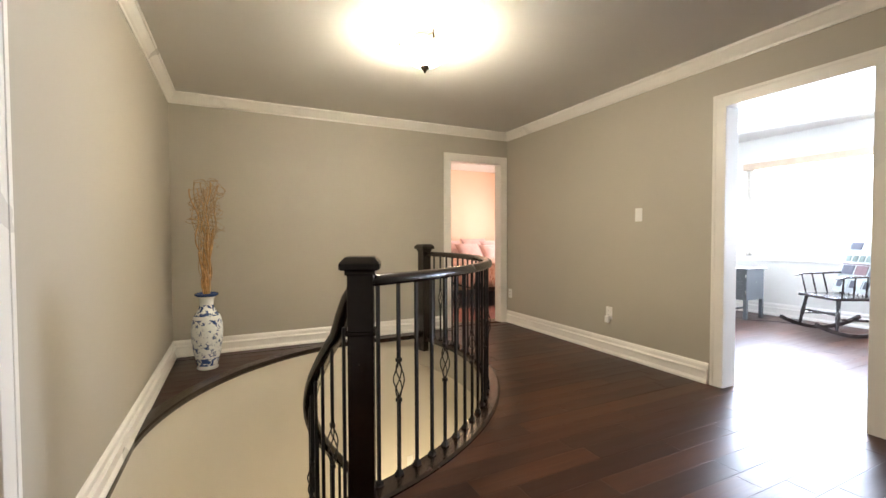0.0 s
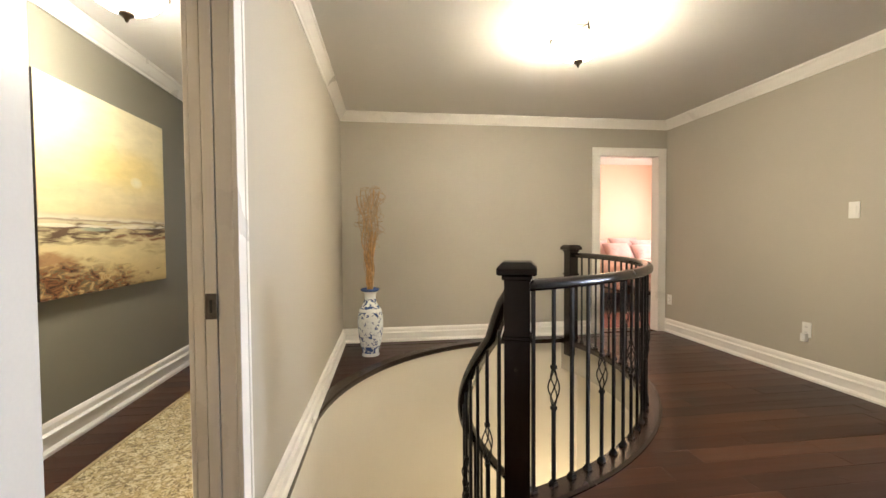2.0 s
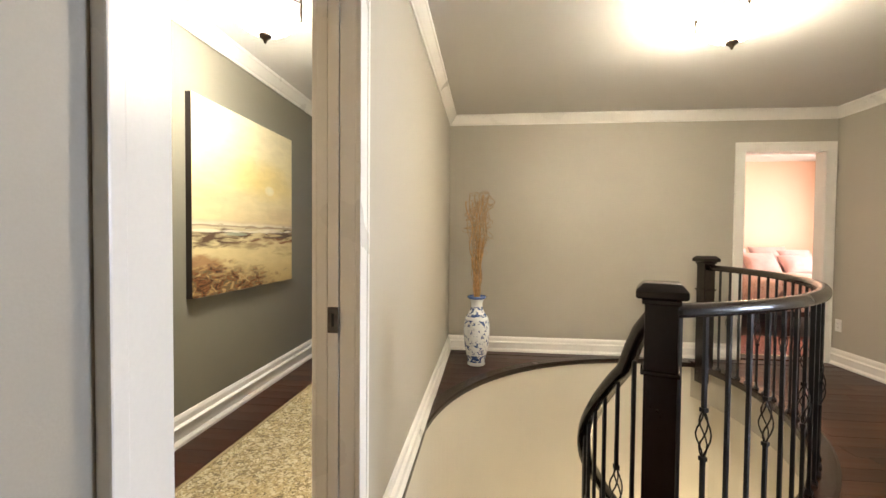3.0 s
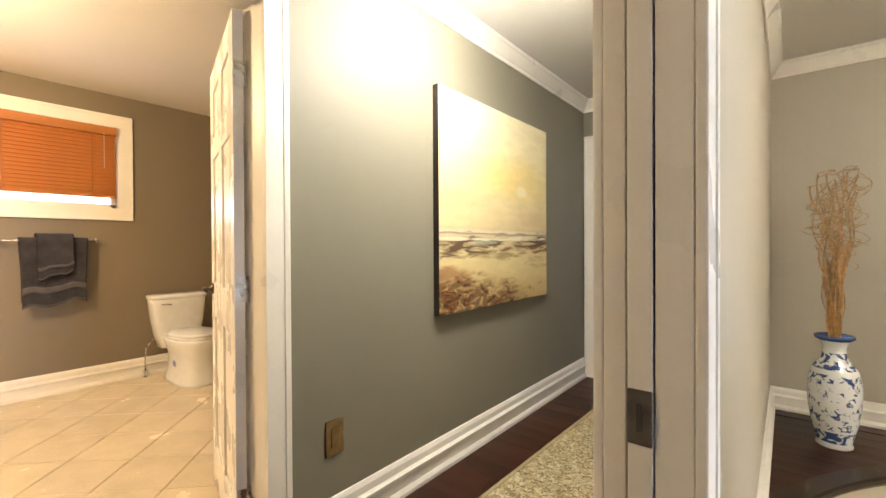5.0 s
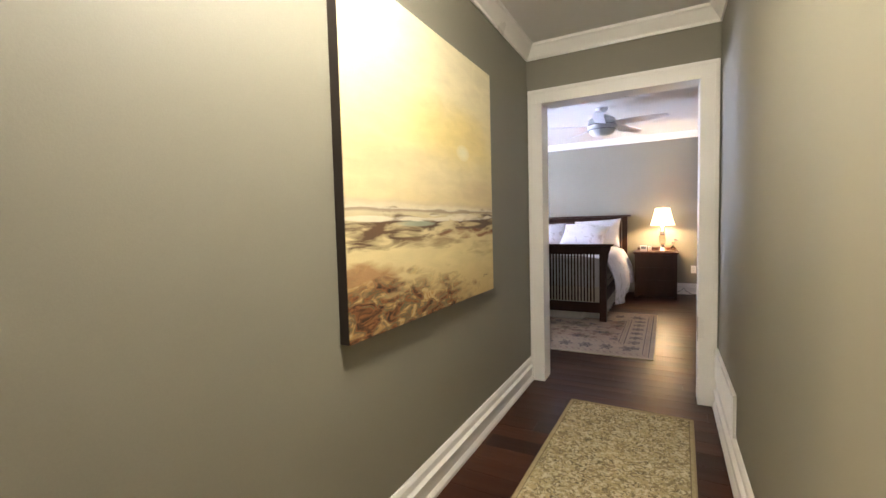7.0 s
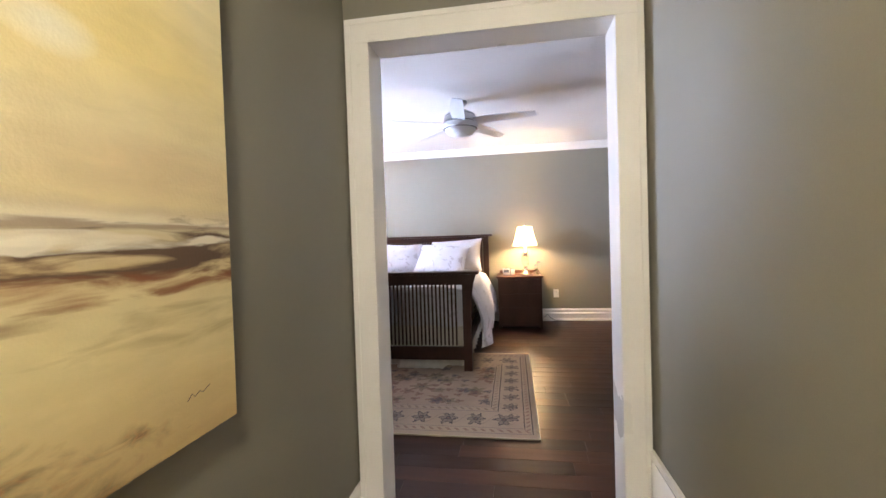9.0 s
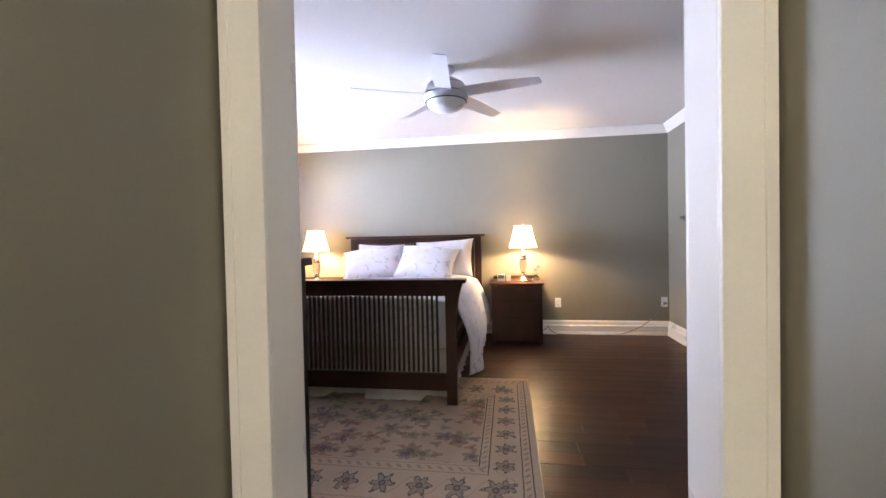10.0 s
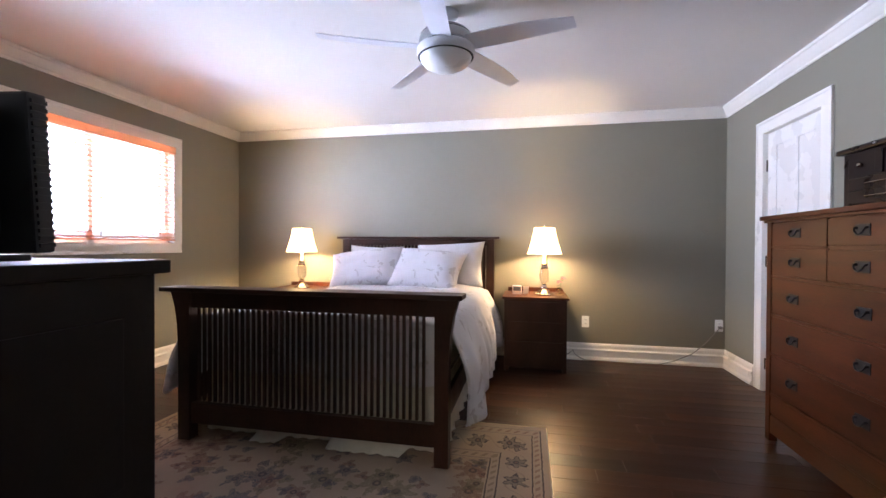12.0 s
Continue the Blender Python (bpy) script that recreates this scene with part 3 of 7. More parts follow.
# the winding stair below
HX, HY, HR = 0.85, 1.92, 0.53
stair = thing("staircase", (0, 0, 0), "dark wooden winding staircase with a curved iron balustrade", "staircase")


def helix(z, a0, a1, n, r=HR):
    out = []
    for k in range(n + 1):
        a = a0 + (a1 - a0) * k / n
        drop = (227 - a) * 0.0108
        out.append((HX + r * math.cos(radians(a)), HY + r * math.sin(radians(a)), z - drop))
    return out


top = helix(0.86, 227, 60, 40)
rail = [(0.476, 1.520, 0.925), (0.455, 1.562, 0.900), (0.432, 1.598, 0.845), (0.413, 1.630, 0.770)] + [p for p in top if p[2] < 0.70]
part("handrail", sweep(bmesh.new(), rail, RAIL_RING), RAIL, stair, "dark wooden handrail that winds down", smooth=True)
part("stringer", sweep(bmesh.new(), helix(-0.16, 224, 60, 40), [(-0.02, -0.14), (0.02, -0.14), (0.02, 0.13), (-0.02, 0.13)]), NOSING, stair)
LOWPLAIN, LOWBASKET = baluster_meshes(0.90)
for k in range(18):
    a = 215 - 8.2 * k
    p = helix(-0.05, a, a - 1, 1)[0]
    b = new("baluster", LOWBASKET if k % 3 == 1 else LOWPLAIN)
    b.parent, b.location = stair, p
for k in range(11):
    a1, a0 = 227 - 15 * k, 227 - 15 * (k + 1)
    bm = bmesh.new()
    z = -0.18 * (k + 1)
    ro = 1.24 if k < 5 else 1.4
    ring = [(HX + r * math.cos(radians(a)), HY + r * math.sin(radians(a))) for r, a in ((0.50, a0 - 2), (ro, a0 - 1), (ro, a1), (0.50, a1))]
    hi, lo = [bm.verts.new((x, y, z)) for x, y in ring], [bm.verts.new((x, y, z - 0.04)) for x, y in ring]
    bm.faces.new(hi), bm.faces.new(lo[::-1])
    for n in range(4):
        bm.faces.new((hi[n], hi[(n + 1) % 4], lo[(n + 1) % 4], lo[n]))
    part("tread", bm, NOSING, stair)


# vase and dried branches
def vase_paint():
    m = shade("blue_and_white_porcelain", (0.78, 0.80, 0.80), 0.14, vary=0.03, bump=0.0)
    nt = m.node_tree
    b = nt.nodes["Principled BSDF"]
    old = b.inputs["Base Color"].links[0].from_socket
    co = nt.nodes.new("ShaderNodeTexCoord")
    sep = nt.nodes.new("ShaderNodeSeparateXYZ")
    nt.links.new(co.outputs["Object"], sep.inputs[0])
    bands = nt.nodes.new("ShaderNodeValToRGB")          # how much blue at each height
    el = bands.color_ramp.elements
    el[0].position, el[0].color = 0.0, (0.0, 0.0, 0.0, 1)
    el[1].position, el[1].color = 1.0, (0.75, 0.75, 0.75, 1)
    for p, v in ((0.035, 0.0), (0.05, 0.55), (0.13, 0.55), (0.15, 0.0), (0.17, 0.42), (0.60, 0.48), (0.66, 0.30), (0.70, 0.55), (0.74, 0.45), (0.80, 0.50), (0.84, 0.15), (0.92, 0.15), (0.95, 0.75)):
        e = el.new(p)
        e.color = (v, v, v, 1)
    bands.color_ramp.interpolation = "CONSTANT"
    mul = nt.nodes.new("ShaderNodeMath")
    mul.operation = "DIVIDE"
    mul.inputs[1].default_value = 0.645
    nt.links.new(sep.outputs["Z"], mul.inputs[0])
    nt.links.new(mul.outputs[0], bands.inputs["Fac"])
    n1 = nt.nodes.new("ShaderNodeTexNoise")
    n1.inputs["Scale"].default_value, n1.inputs["Detail"].default_value, n1.inputs["Distortion"].default_value = 25, 5, 1.3
    nt.links.new(co.outputs["Object"], n1.inputs["Vector"])
    cmpn = nt.nodes.new("ShaderNodeMath")
    cmpn.operation = "SUBTRACT"
    nt.links.new(bands.outputs["Color"], cmpn.inputs[0])
    nt.links.new(n1.outputs["Fac"], cmpn.inputs[1])
    sharp = nt.nodes.new("ShaderNodeMapRange")
    sharp.inputs["From Min"].default_value, sharp.inputs["From Max"].default_value = -0.03, 0.05
    nt.links.new(cmpn.outputs[0], sharp.inputs["Value"])
    mix = nt.nodes.new("ShaderNodeMix")
    mix.data_type = "RGBA"
    nt.links.new(sharp.outputs["Result"], mix.inputs["Factor"])
    nt.links.new(old, mix.inputs[6])
    mix.inputs[7].default_value = (0.055, 0.10, 0.26, 1)
    nt.links.new(mix.outputs[2], b.inputs["Base Color"])
    return m


bm = lathe(bmesh.new(), [(0.0, 0.0), (0.078, 0.0), (0.084, 0.006), (0.084, 0.016), (0.078, 0.028), (0.088, 0.07), (0.106, 0.15), (0.118, 0.24), (0.122, 0.32), (0.118, 0.39), (0.104, 0.445), (0.082, 0.478),
    (0.064, 0.505), (0.054, 0.535), (0.053, 0.570), (0.060, 0.598), (0.078, 0.618), (0.090, 0.626), (0.092, 0.636), (0.088, 0.643), (0.078, 0.643), (0.050, 0.600), (0.045, 0.54), (0.0, 0.40)], 40)
vase = part("floor_vase", bm, vase_paint(), smooth=True)
vase.location = (-0.235, 3.895, 0.0)
tagged(vase, "tall blue and white porcelain floor vase with painted flowers", "vase")

STICK = shade("dry_reed", (0.46, 0.26, 0.11), 0.7, vary=0.35, scale=30, fine=200)
TWIG = shade("dry_twig", (0.36, 0.25, 0.14), 0.75, vary=0.35, scale=30, fine=200)
br = thing("dried_branches", (-0.235, 3.895, 0.60), "bundle of dry brown reeds and curly willow twigs in a vase", "dried branches")
rng = random.Random(5)


def wavy(a, lean, high, wob, turns, phase, n=26):
    """A stick that rises from the neck, bends about and leans out."""
    out = []
    for k in range(n):
        u = k / (n - 1)
        d = 0.010 + lean * u ** 1.4
        w = wob * min(1.0, u * 3)
        out.append((d * math.cos(a) + w * math.sin(phase + turns * u), d * math.sin(a) + w * math.cos(1.3 * phase + 0.8 * turns * u), -0.12 + (high + 0.12) * u))
    return out


for k in range(12):
    pts = wavy(k * 2.4, rng.uniform(0.01, 0.055), rng.uniform(0.36, 0.62), rng.uniform(0.004, 0.010), rng.uniform(6, 11), rng.uniform(0, 6.28))
    part("reed", tube(pts, rng.uniform(0.0060, 0.0095), 6), STICK, br, smooth=True)
for k in range(16):
    pts = wavy(k * 2.4 + 0.7, rng.uniform(0.03, 0.12), rng.uniform(0.82, 0.985), rng.uniform(0.010, 0.022), rng.uniform(13, 22), rng.uniform(0, 6.28), 40)
    part("twig", tube(pts, 0.0048 if k % 2 else 0.0034, 5), TWIG if k % 3 else STICK, br, smooth=True)
    for m in range(5):
        x, y, z = pts[rng.randint(22, 38)]
        h, up = rng.uniform(0, 6.28), rng.uniform(0.0, 0.9)
        bend = rng.choice((-1, 1)) * rng.uniform(0.25, 0.55)
        curl = [(x, y, z)]
        for n in range(16):
            h += bend + rng.uniform(-0.4, 0.4)
            up = max(-0.7, up + rng.uniform(-0.35, 0.3))
            x, y, z = x * 0.985 + 0.015 * math.cos(h), y * 0.985 + 0.012 * math.sin(h), min(1.0, z + 0.011 * up)
            curl.append((x, y, z))
        part("twiglet", tube(curl, 0.0021, 4), TWIG, br, smooth=True)


def ceiling_light(x, y, ceil, label, drop=0.0, glass=LAMP_GLASS):
    """A flush bowl on three arms below a round canopy, with a finial."""
    t = thing("ceiling_light", (x, y, ceil), label, "ceiling light", "ceiling lights")
    d = drop
    # nickel canopy coloured white to stand in for the lamplight on it
    part("canopy", lathe(bmesh.new(), [(0.0, -0.001), (0.070, -0.001), (0.072, -0.012), (0.062, -0.024), (0.030, -0.030), (0.014, -0.036), (0.012, -0.20 - d), (0.0, -0.20 - d)], 28), PLATE, t, smooth=True)
    bowl = [(0.165, -0.085), (0.163, -0.100), (0.150, -0.128), (0.125, -0.155), (0.085, -0.180), (0.040, -0.194), (0.012, -0.198)]
    part("bowl", lathe(bmesh.new(), bowl, 40, at=(0, 0, -d), caps=False), glass, t, "glowing alabaster glass bowl", smooth=True)
    # added opaque inner shell that keeps the bowl's glow off the ceiling
    part("bowl_glow_shield", lathe(bmesh.new(), [(r - 0.004 if r > 0.02 else 0.010, z + 0.005) for r, z in bowl], 40, at=(0, 0, -d), caps=False), PORCELAIN, t, smooth=True)
    part("bowl_rim", lathe(bmesh.new(), [(0.161, -0.080), (0.165, -0.085), (0.166, -0.0845), (0.164, -0.078), (0.161, -0.080)], 40, at=(0, 0, -d), caps=False), BRONZE, t, smooth=True)
    part("finial", lathe(bmesh.new(), [(0.0, -0.196), (0.030, -0.197), (0.034, -0.205), (0.030, -0.214), (0.016, -0.222), (0.010, -0.230), (0.006, -0.242), (0.0, -0.246)], 20, at=(0, 0, -d)), BRONZE, t, smooth=True)
    for k in range(3):
        a = radians(25 + 120 * k)
        c, s = math.cos(a), math.sin(a)
        bm = tube([(0.06 * c, 0.06 * s, -0.02), (0.13 * c, 0.13 * s, -0.040), (0.172 * c, 0.172 * s, -0.050)], 0.0045, 6)
        sweep(bm, [(0.172 * c, 0.172 * s, -0.035), (0.174 * c, 0.174 * s, -0.06), (0.172 * c, 0.172 * s, -0.105 - d)], round_ring(0.007, 6))
        part("arm", bm, BRONZE, t)
    return t


ceiling_light(1.15, 2.405, 2.447, "lit flush ceiling lamp with an alabaster bowl and bronze finial")
ceiling_light(-1.28, 2.03, 2.447, "lit flush ceiling lamp with an alabaster bowl, in the hall", 0.042, LAMP_GLASS_HALL)


def wall_plate(m, kind, label, mat=None):
    """A cover plate in the xz plane that faces -y: a rocker switch or a duplex socket."""
    t = thing("light_switch" if kind == "switch" else "wall_socket", (0, 0, 0), label, "switch" if kind == "switch" else "socket")
    mat = mat or PLATE
    part("plate", boxes((-0.036, 0.036, -0.007, 0, -0.058, 0.058), bevel=0.003), mat, t)
    if kind == "switch":
        part("rocker", boxes((-0.017, 0.017, -0.011, -0.007, -0.033, 0.033), bevel=0.002), mat, t)
    else:
        for s in (-1, 1):
            f = part("receptacle", boxes((-0.015, 0.015, -0.010, -0.007, 0.020 * s - 0.013, 0.020 * s + 0.013), bevel=0.003), mat, t)
            for u in (-0.006, 0.006):
                part("slot", boxes((u - 0.0012, u + 0.0012, -0.0105, -0.0098, 0.020 * s - 0.004, 0.020 * s + 0.006)), DARKHOLE, f)
    t.matrix_world = m
    return t


wall_plate(pose(3.181, 2.38, 1.30, 0, 0, -90), "switch", "white rocker light switch on the greige wall")
wall_plate(pose(3.181, 2.70, 0.385, 0, 0, -90), "socket", "white double wall socket with a small plug-in below")
wall_plate(pose(3.181, 4.32, 0.38, 0, 0, -90), "socket", "white double wall socket beside the guest door")
wall_plate(pose(1.75, NORTH + 0.004, -1.45), "switch", "white switch plate low in the stairwell")
plug = thing("night_plug", (3.173, 2.70, 0.345), "small clear plug-in fragrance holder in a socket", "plug")
part("body", boxes((-0.035, 0.0, -0.020, 0.020, -0.05, 0.012), bevel=0.006), PLATE, plug)

# ---- hall ----
def painting_paint():
    """An abstract seascape: cream and gold sky, broken dark shore under the horizon, pale water, umber dabs in front."""
    m = shade("oil_on_canvas", (0.75, 0.6, 0.3), 0.6, bump=0.12, fine=150)
    nt = m.node_tree
    b = nt.nodes["Principled BSDF"]
    co = nt.nodes.new("ShaderNodeTexCoord")
    sep = nt.nodes.new("ShaderNodeSeparateXYZ")
    nt.links.new(co.outputs["Object"], sep.inputs[0])

    def math_node(op, a, c=None, d=None):
        n = nt.nodes.new("ShaderNodeMath")
        n.operation = op
        for k, v in enumerate((a, c, d)):
            if isinstance(v, (int, float)):
                n.inputs[k].default_value = v
            elif v is not None:
                nt.links.new(v, n.inputs[k])
        return n.outputs[0]

    def brush(stretch, scale, detail, twist, seed):
        mp = nt.nodes.new("ShaderNodeMapping")
        mp.inputs["Scale"].default_value, mp.inputs["Location"].default_value = stretch, (0, seed, seed)
        nt.links.new(co.outputs["Object"], mp.inputs["Vector"])
        n = nt.nodes.new("ShaderNodeTexNoise")
        n.inputs["Scale"].default_value, n.inputs["Detail"].default_value, n.inputs["Distortion"].default_value = scale, detail, twist
        nt.links.new(mp.outputs["Vector"], n.inputs["Vector"])
        return n

    u = math_node("MULTIPLY_ADD", sep.outputs["Y"], 1 / 1.232, 0.5)
    v = math_node("MULTIPLY", sep.outputs["Z"], 1 / 1.185)
    long, soft, wild = brush((1, 1, 6.5), 5.0, 8, 0.5, 0.0), brush((1, 1, 2.2), 2.2, 5, 0.8, 3.0), brush((1, 1, 3.4), 7.0, 6, 0.5, 7.0)

    # ground: sky above, water below, by height with a little wander
    height = math_node("ADD", v, math_node("MULTIPLY_ADD", long.outputs["Fac"], 0.03, -0.015))
    r = nt.nodes.new("ShaderNodeValToRGB")
    el = r.color_ramp.elements
    el[0].position, el[0].color = 0.0, (0.50, 0.36, 0.16, 1)
    el[1].position, el[1].color = 1.0, (0.75, 0.67, 0.45, 1)
    for p, c in ((0.10, (0.62, 0.48, 0.23)), (0.20, (0.70, 0.58, 0.30)), (0.30, (0.66, 0.55, 0.30)), (0.352, (0.62, 0.53, 0.33)), (0.362, (0.30, 0.21, 0.14)), (0.368, (0.76, 0.68, 0.48)), (0.385, (0.66, 0.54, 0.34)),
                 (0.40, (0.72, 0.59, 0.33)), (0.50, (0.74, 0.62, 0.36)), (0.62, (0.79, 0.66, 0.34)), (0.80, (0.77, 0.67, 0.41))):
        el.new(p).color = (*c, 1)
    nt.links.new(height, r.inputs["Fac"])
    out = r.outputs["Color"]

    def layer(below, fac, color):
        mix = nt.nodes.new("ShaderNodeMix")
        mix.data_type = "RGBA"
        nt.links.new(fac, mix.inputs["Factor"])
        nt.links.new(below, mix.inputs[6])
        if isinstance(color, tuple):
            mix.inputs[7].default_value = (*color, 1)
        else:
            nt.links.new(color, mix.inputs[7])
        return mix.outputs[2]

    def patch(cu, cv, ru, rv, rough, n, edge):
        """Where a brushed patch lies: an oval broken up by a noise."""
        a = math_node("MULTIPLY", math_node("SUBTRACT", u, cu), 1 / ru)
        c = math_node("MULTIPLY", math_node("SUBTRACT", v, cv), 1 / rv)
        d = math_node("SUBTRACT", 1.0, math_node("ADD", math_node("MULTIPLY", a, a), math_node("MULTIPLY", c, c)))
        d = math_node("ADD", d, math_node("MULTIPLY_ADD", n.outputs["Fac"], rough, -rough * 0.5))
        mr = nt.nodes.new("ShaderNodeMapRange")
        mr.inputs["From Min"].default_value, mr.inputs["From Max"].default_value = 0.15, 0.15 + edge
        nt.links.new(d, mr.inputs["Value"])
        return mr.outputs["Result"]

    for cu, cv, ru, rv, rough, n, edge, color, much in (
            (0.62, 0.66, 0.40, 0.16, 1.2, soft, 0.9, (0.78, 0.60, 0.20), 0.55),
            (0.10, 0.52, 0.45, 0.07, 1.6, soft, 0.9, (0.66, 0.43, 0.24), 0.45),
            (0.88, 0.45, 0.30, 0.06, 1.6, soft, 0.9, (0.60, 0.42, 0.25), 0.40),
            (0.70, 0.60, 0.07, 0.04, 0.8, soft, 0.8, (0.88, 0.84, 0.66), 0.75),
            (0.85, 0.310, 0.36, 0.050, 3.0, long, 0.9, (0.33, 0.20, 0.095), 0.85),
            (0.24, 0.305, 0.36, 0.060, 5.0, long, 0.8, (0.10, 0.05, 0.028), 0.95),
            (0.33, 0.318, 0.14, 0.012, 1.6, long, 0.5, (0.34, 0.37, 0.27), 0.9),
            (0.10, 0.335, 0.14, 0.012, 1.8, long, 0.4, (0.80, 0.72, 0.54), 0.9),
            (0.88, 0.315, 0.27, 0.054, 5.0, long, 0.8, (0.11, 0.068, 0.045), 0.95),
            (0.72, 0.345, 0.16, 0.012, 1.8, long, 0.4, (0.74, 0.66, 0.50), 0.8),
            (0.80, 0.275, 0.36, 0.022, 5.0, long, 0.9, (0.26, 0.095, 0.04), 0.75),
            (0.62, 0.337, 0.40, 0.012, 5.0, long, 0.6, (0.82, 0.75, 0.58), 0.85),
            (0.45, 0.255, 0.25, 0.026, 4.5, long, 0.9, (0.26, 0.16, 0.08), 0.7),
            (0.90, 0.200, 0.22, 0.040, 4.5, long, 1.0, (0.40, 0.29, 0.14), 0.55),
            (0.05, 0.160, 0.25, 0.060, 1.8, wild, 0.6, (0.34, 0.15, 0.06), 0.75)):
        out = layer(out, math_node("MULTIPLY", patch(cu, cv, ru, rv, rough, n, edge), much), color)

    # foreground: many small brushed dabs of umber, rust, olive and ochre
    strokes = brush((1, 1, 2.3), 10.0, 3, 1.3, 13.0)
    spread = nt.nodes.new("ShaderNodeMapRange")
    spread.inputs["From Min"].default_value, spread.inputs["From Max"].default_value = 0.30, 0.70
    nt.links.new(strokes.outputs["Fac"], spread.inputs["Value"])
    pal = nt.nodes.new("ShaderNodeValToRGB")
    pe = pal.color_ramp.elements
    pe[0].position, pe[0].color = 0.12, (0.045, 0.028, 0.018, 1)
    pe[1].position, pe[1].color = 0.90, (0.50, 0.37, 0.18, 1)
    for p, c in ((0.28, (0.13, 0.055, 0.025)), (0.42, (0.28, 0.12, 0.045)), (0.54, (0.12, 0.105, 0.055)), (0.66, (0.26, 0.17, 0.08)), (0.78, (0.42, 0.25, 0.09))):
        pe.new(p).color = (*c, 1)
    nt.links.new(spread.outputs["Result"], pal.inputs["Fac"])
    out = layer(out, patch(0.08, -0.03, 0.86, 0.225, 1.5, wild, 0.5), pal.outputs["Color"])

    hsv = nt.nodes.new("ShaderNodeHueSaturation")
    nt.links.new(math_node("MULTIPLY_ADD", wild.outputs["Fac"], 0.30, 0.85), hsv.inputs["Value"])
    nt.links.new(out, hsv.inputs["Color"])
    nt.links.new(hsv.outputs["Color"], b.inputs["Base Color"])
    b.inputs["Specular IOR Level"].default_value = 0.2
    return m


CANVAS_EDGE = shade("dark_canvas_edge", (0.022, 0.014, 0.010), 0.6)
pic = thing("wall_painting", (-1.859, 2.825, 0.815), "large unframed seascape painting in gold and brown", "painting")
part("canvas_edge", boxes((0.0, 0.036, -0.617, 0.617, 0, 1.185), bevel=0.002), CANVAS_EDGE, pic, "dark painted canvas side")
part("canvas", boxes((0.0362, 0.039, -0.616, 0.616, 0.001, 1.184)), painting_paint(), pic, "gold sky over a brown shore")
SIGN = shade("signature_paint", (0.10, 0.07, 0.05), 0.5, bump=0.0)
part("signature", tube([(0.0393, 0.47, 0.085), (0.0393, 0.483, 0.096), (0.0393, 0.490, 0.088), (0.0393, 0.503, 0.095), (0.0393, 0.513, 0.090), (0.0393, 0.533, 0.099)], 0.0011, 4), SIGN, pic)


def rug_paint(name, hx, hy, field, motif, motif2, line, cell, borders, mottle=()):
    """A woven rug: a field of flower motifs, stripes at given distances from its edge, and a pile grain."""
    m = shade(name, field, 0.95, vary=0.15, scale=3, fine=260, bump=0.35)
    nt = m.node_tree
    b = nt.nodes["Principled BSDF"]
    b.inputs["Specular IOR Level"].default_value = 0.1
    base = b.inputs["Base Color"].links[0].from_socket
    co = nt.nodes.new("ShaderNodeTexCoord")
    sep = nt.nodes.new("ShaderNodeSeparateXYZ")
    nt.links.new(co.outputs["Object"], sep.inputs[0])

    def math_node(op, a, c=None):
        n = nt.nodes.new("ShaderNodeMath")
        n.operation = op
        for k, v in enumerate((a, c)):
            if v is None:
                continue
            if isinstance(v, (int, float)):
                n.inputs[k].default_value = v
            else:
                nt.links.new(v, n.inputs[k])
        return n.outputs[0]

    dx = math_node("SUBTRACT", hx, math_node("ABSOLUTE", sep.outputs["X"]))
    dy = math_node("SUBTRACT", hy, math_node("ABSOLUTE", sep.outputs["Y"]))
    edge = math_node("MINIMUM", dx, dy)

    def layer(below, fac, color):
        mix = nt.nodes.new("ShaderNodeMix")
        mix.data_type = "RGBA"
        nt.links.new(fac, mix.inputs["Factor"])
        nt.links.new(below, mix.inputs[6])
        mix.inputs[7].default_value = (*color, 1)
        return mix.outputs[2]

    out = base
    warp = nt.nodes.new("ShaderNodeTexNoise")
    warp.inputs["Scale"].default_value, warp.inputs["Detail"].default_value = 9 / cell * 0.2, 3
    nt.links.new(co.outputs["Object"], warp.inputs["Vector"])
    add = nt.nodes.new("ShaderNodeVectorMath")
    add.operation = "MULTIPLY_ADD"
    nt.links.new(warp.outputs["Color"], add.inputs[0])
    add.inputs[1].default_value = (cell * 0.35,) * 3
    nt.links.new(co.outputs["Object"], add.inputs[2])
    for size, lo, hi, color, seed in ((cell, 0.10, 0.20, motif2, 0), (cell, 0.24, 0.30, motif, 0), (cell * 0.42, 0.12, 0.2, motif, 3.3), (cell * 0.55, 0.10, 0.22, motif2, 7.7)):
        mp = nt.nodes.new("ShaderNodeMapping")
        mp.inputs["Location"].default_value = (seed, seed, 0)
        nt.links.new(add.outputs[0], mp.inputs["Vector"])
        v = nt.nodes.new("ShaderNodeTexVoronoi")
        v.inputs["Scale"].default_value = 1 / size
        v.inputs["Randomness"].default_value = 0.75
        v.voronoi_dimensions = "2D"
        nt.links.new(mp.outputs["Vector"], v.inputs["Vector"])
        d = v.outputs["Distance"]
        ring = math_node("MULTIPLY", math_node("GREATER_THAN", d, lo), math_node("LESS_THAN", d, hi))
        n = nt.nodes.new("ShaderNodeTexNoise")
        n.inputs["Scale"].default_value, n.inputs["Detail"].default_value = 26 / cell * 0.2, 3
        nt.links.new(co.outputs["Object"], n.inputs["Vector"])
        ring = math_node("MULTIPLY", ring, math_node("GREATER_THAN", n.outputs["Fac"], 0.46))
        out = layer(out, math_node("MULTIPLY", ring, 0.72), color)
    for size, limit, color, seed in mottle:
        n = nt.nodes.new("ShaderNodeTexNoise")
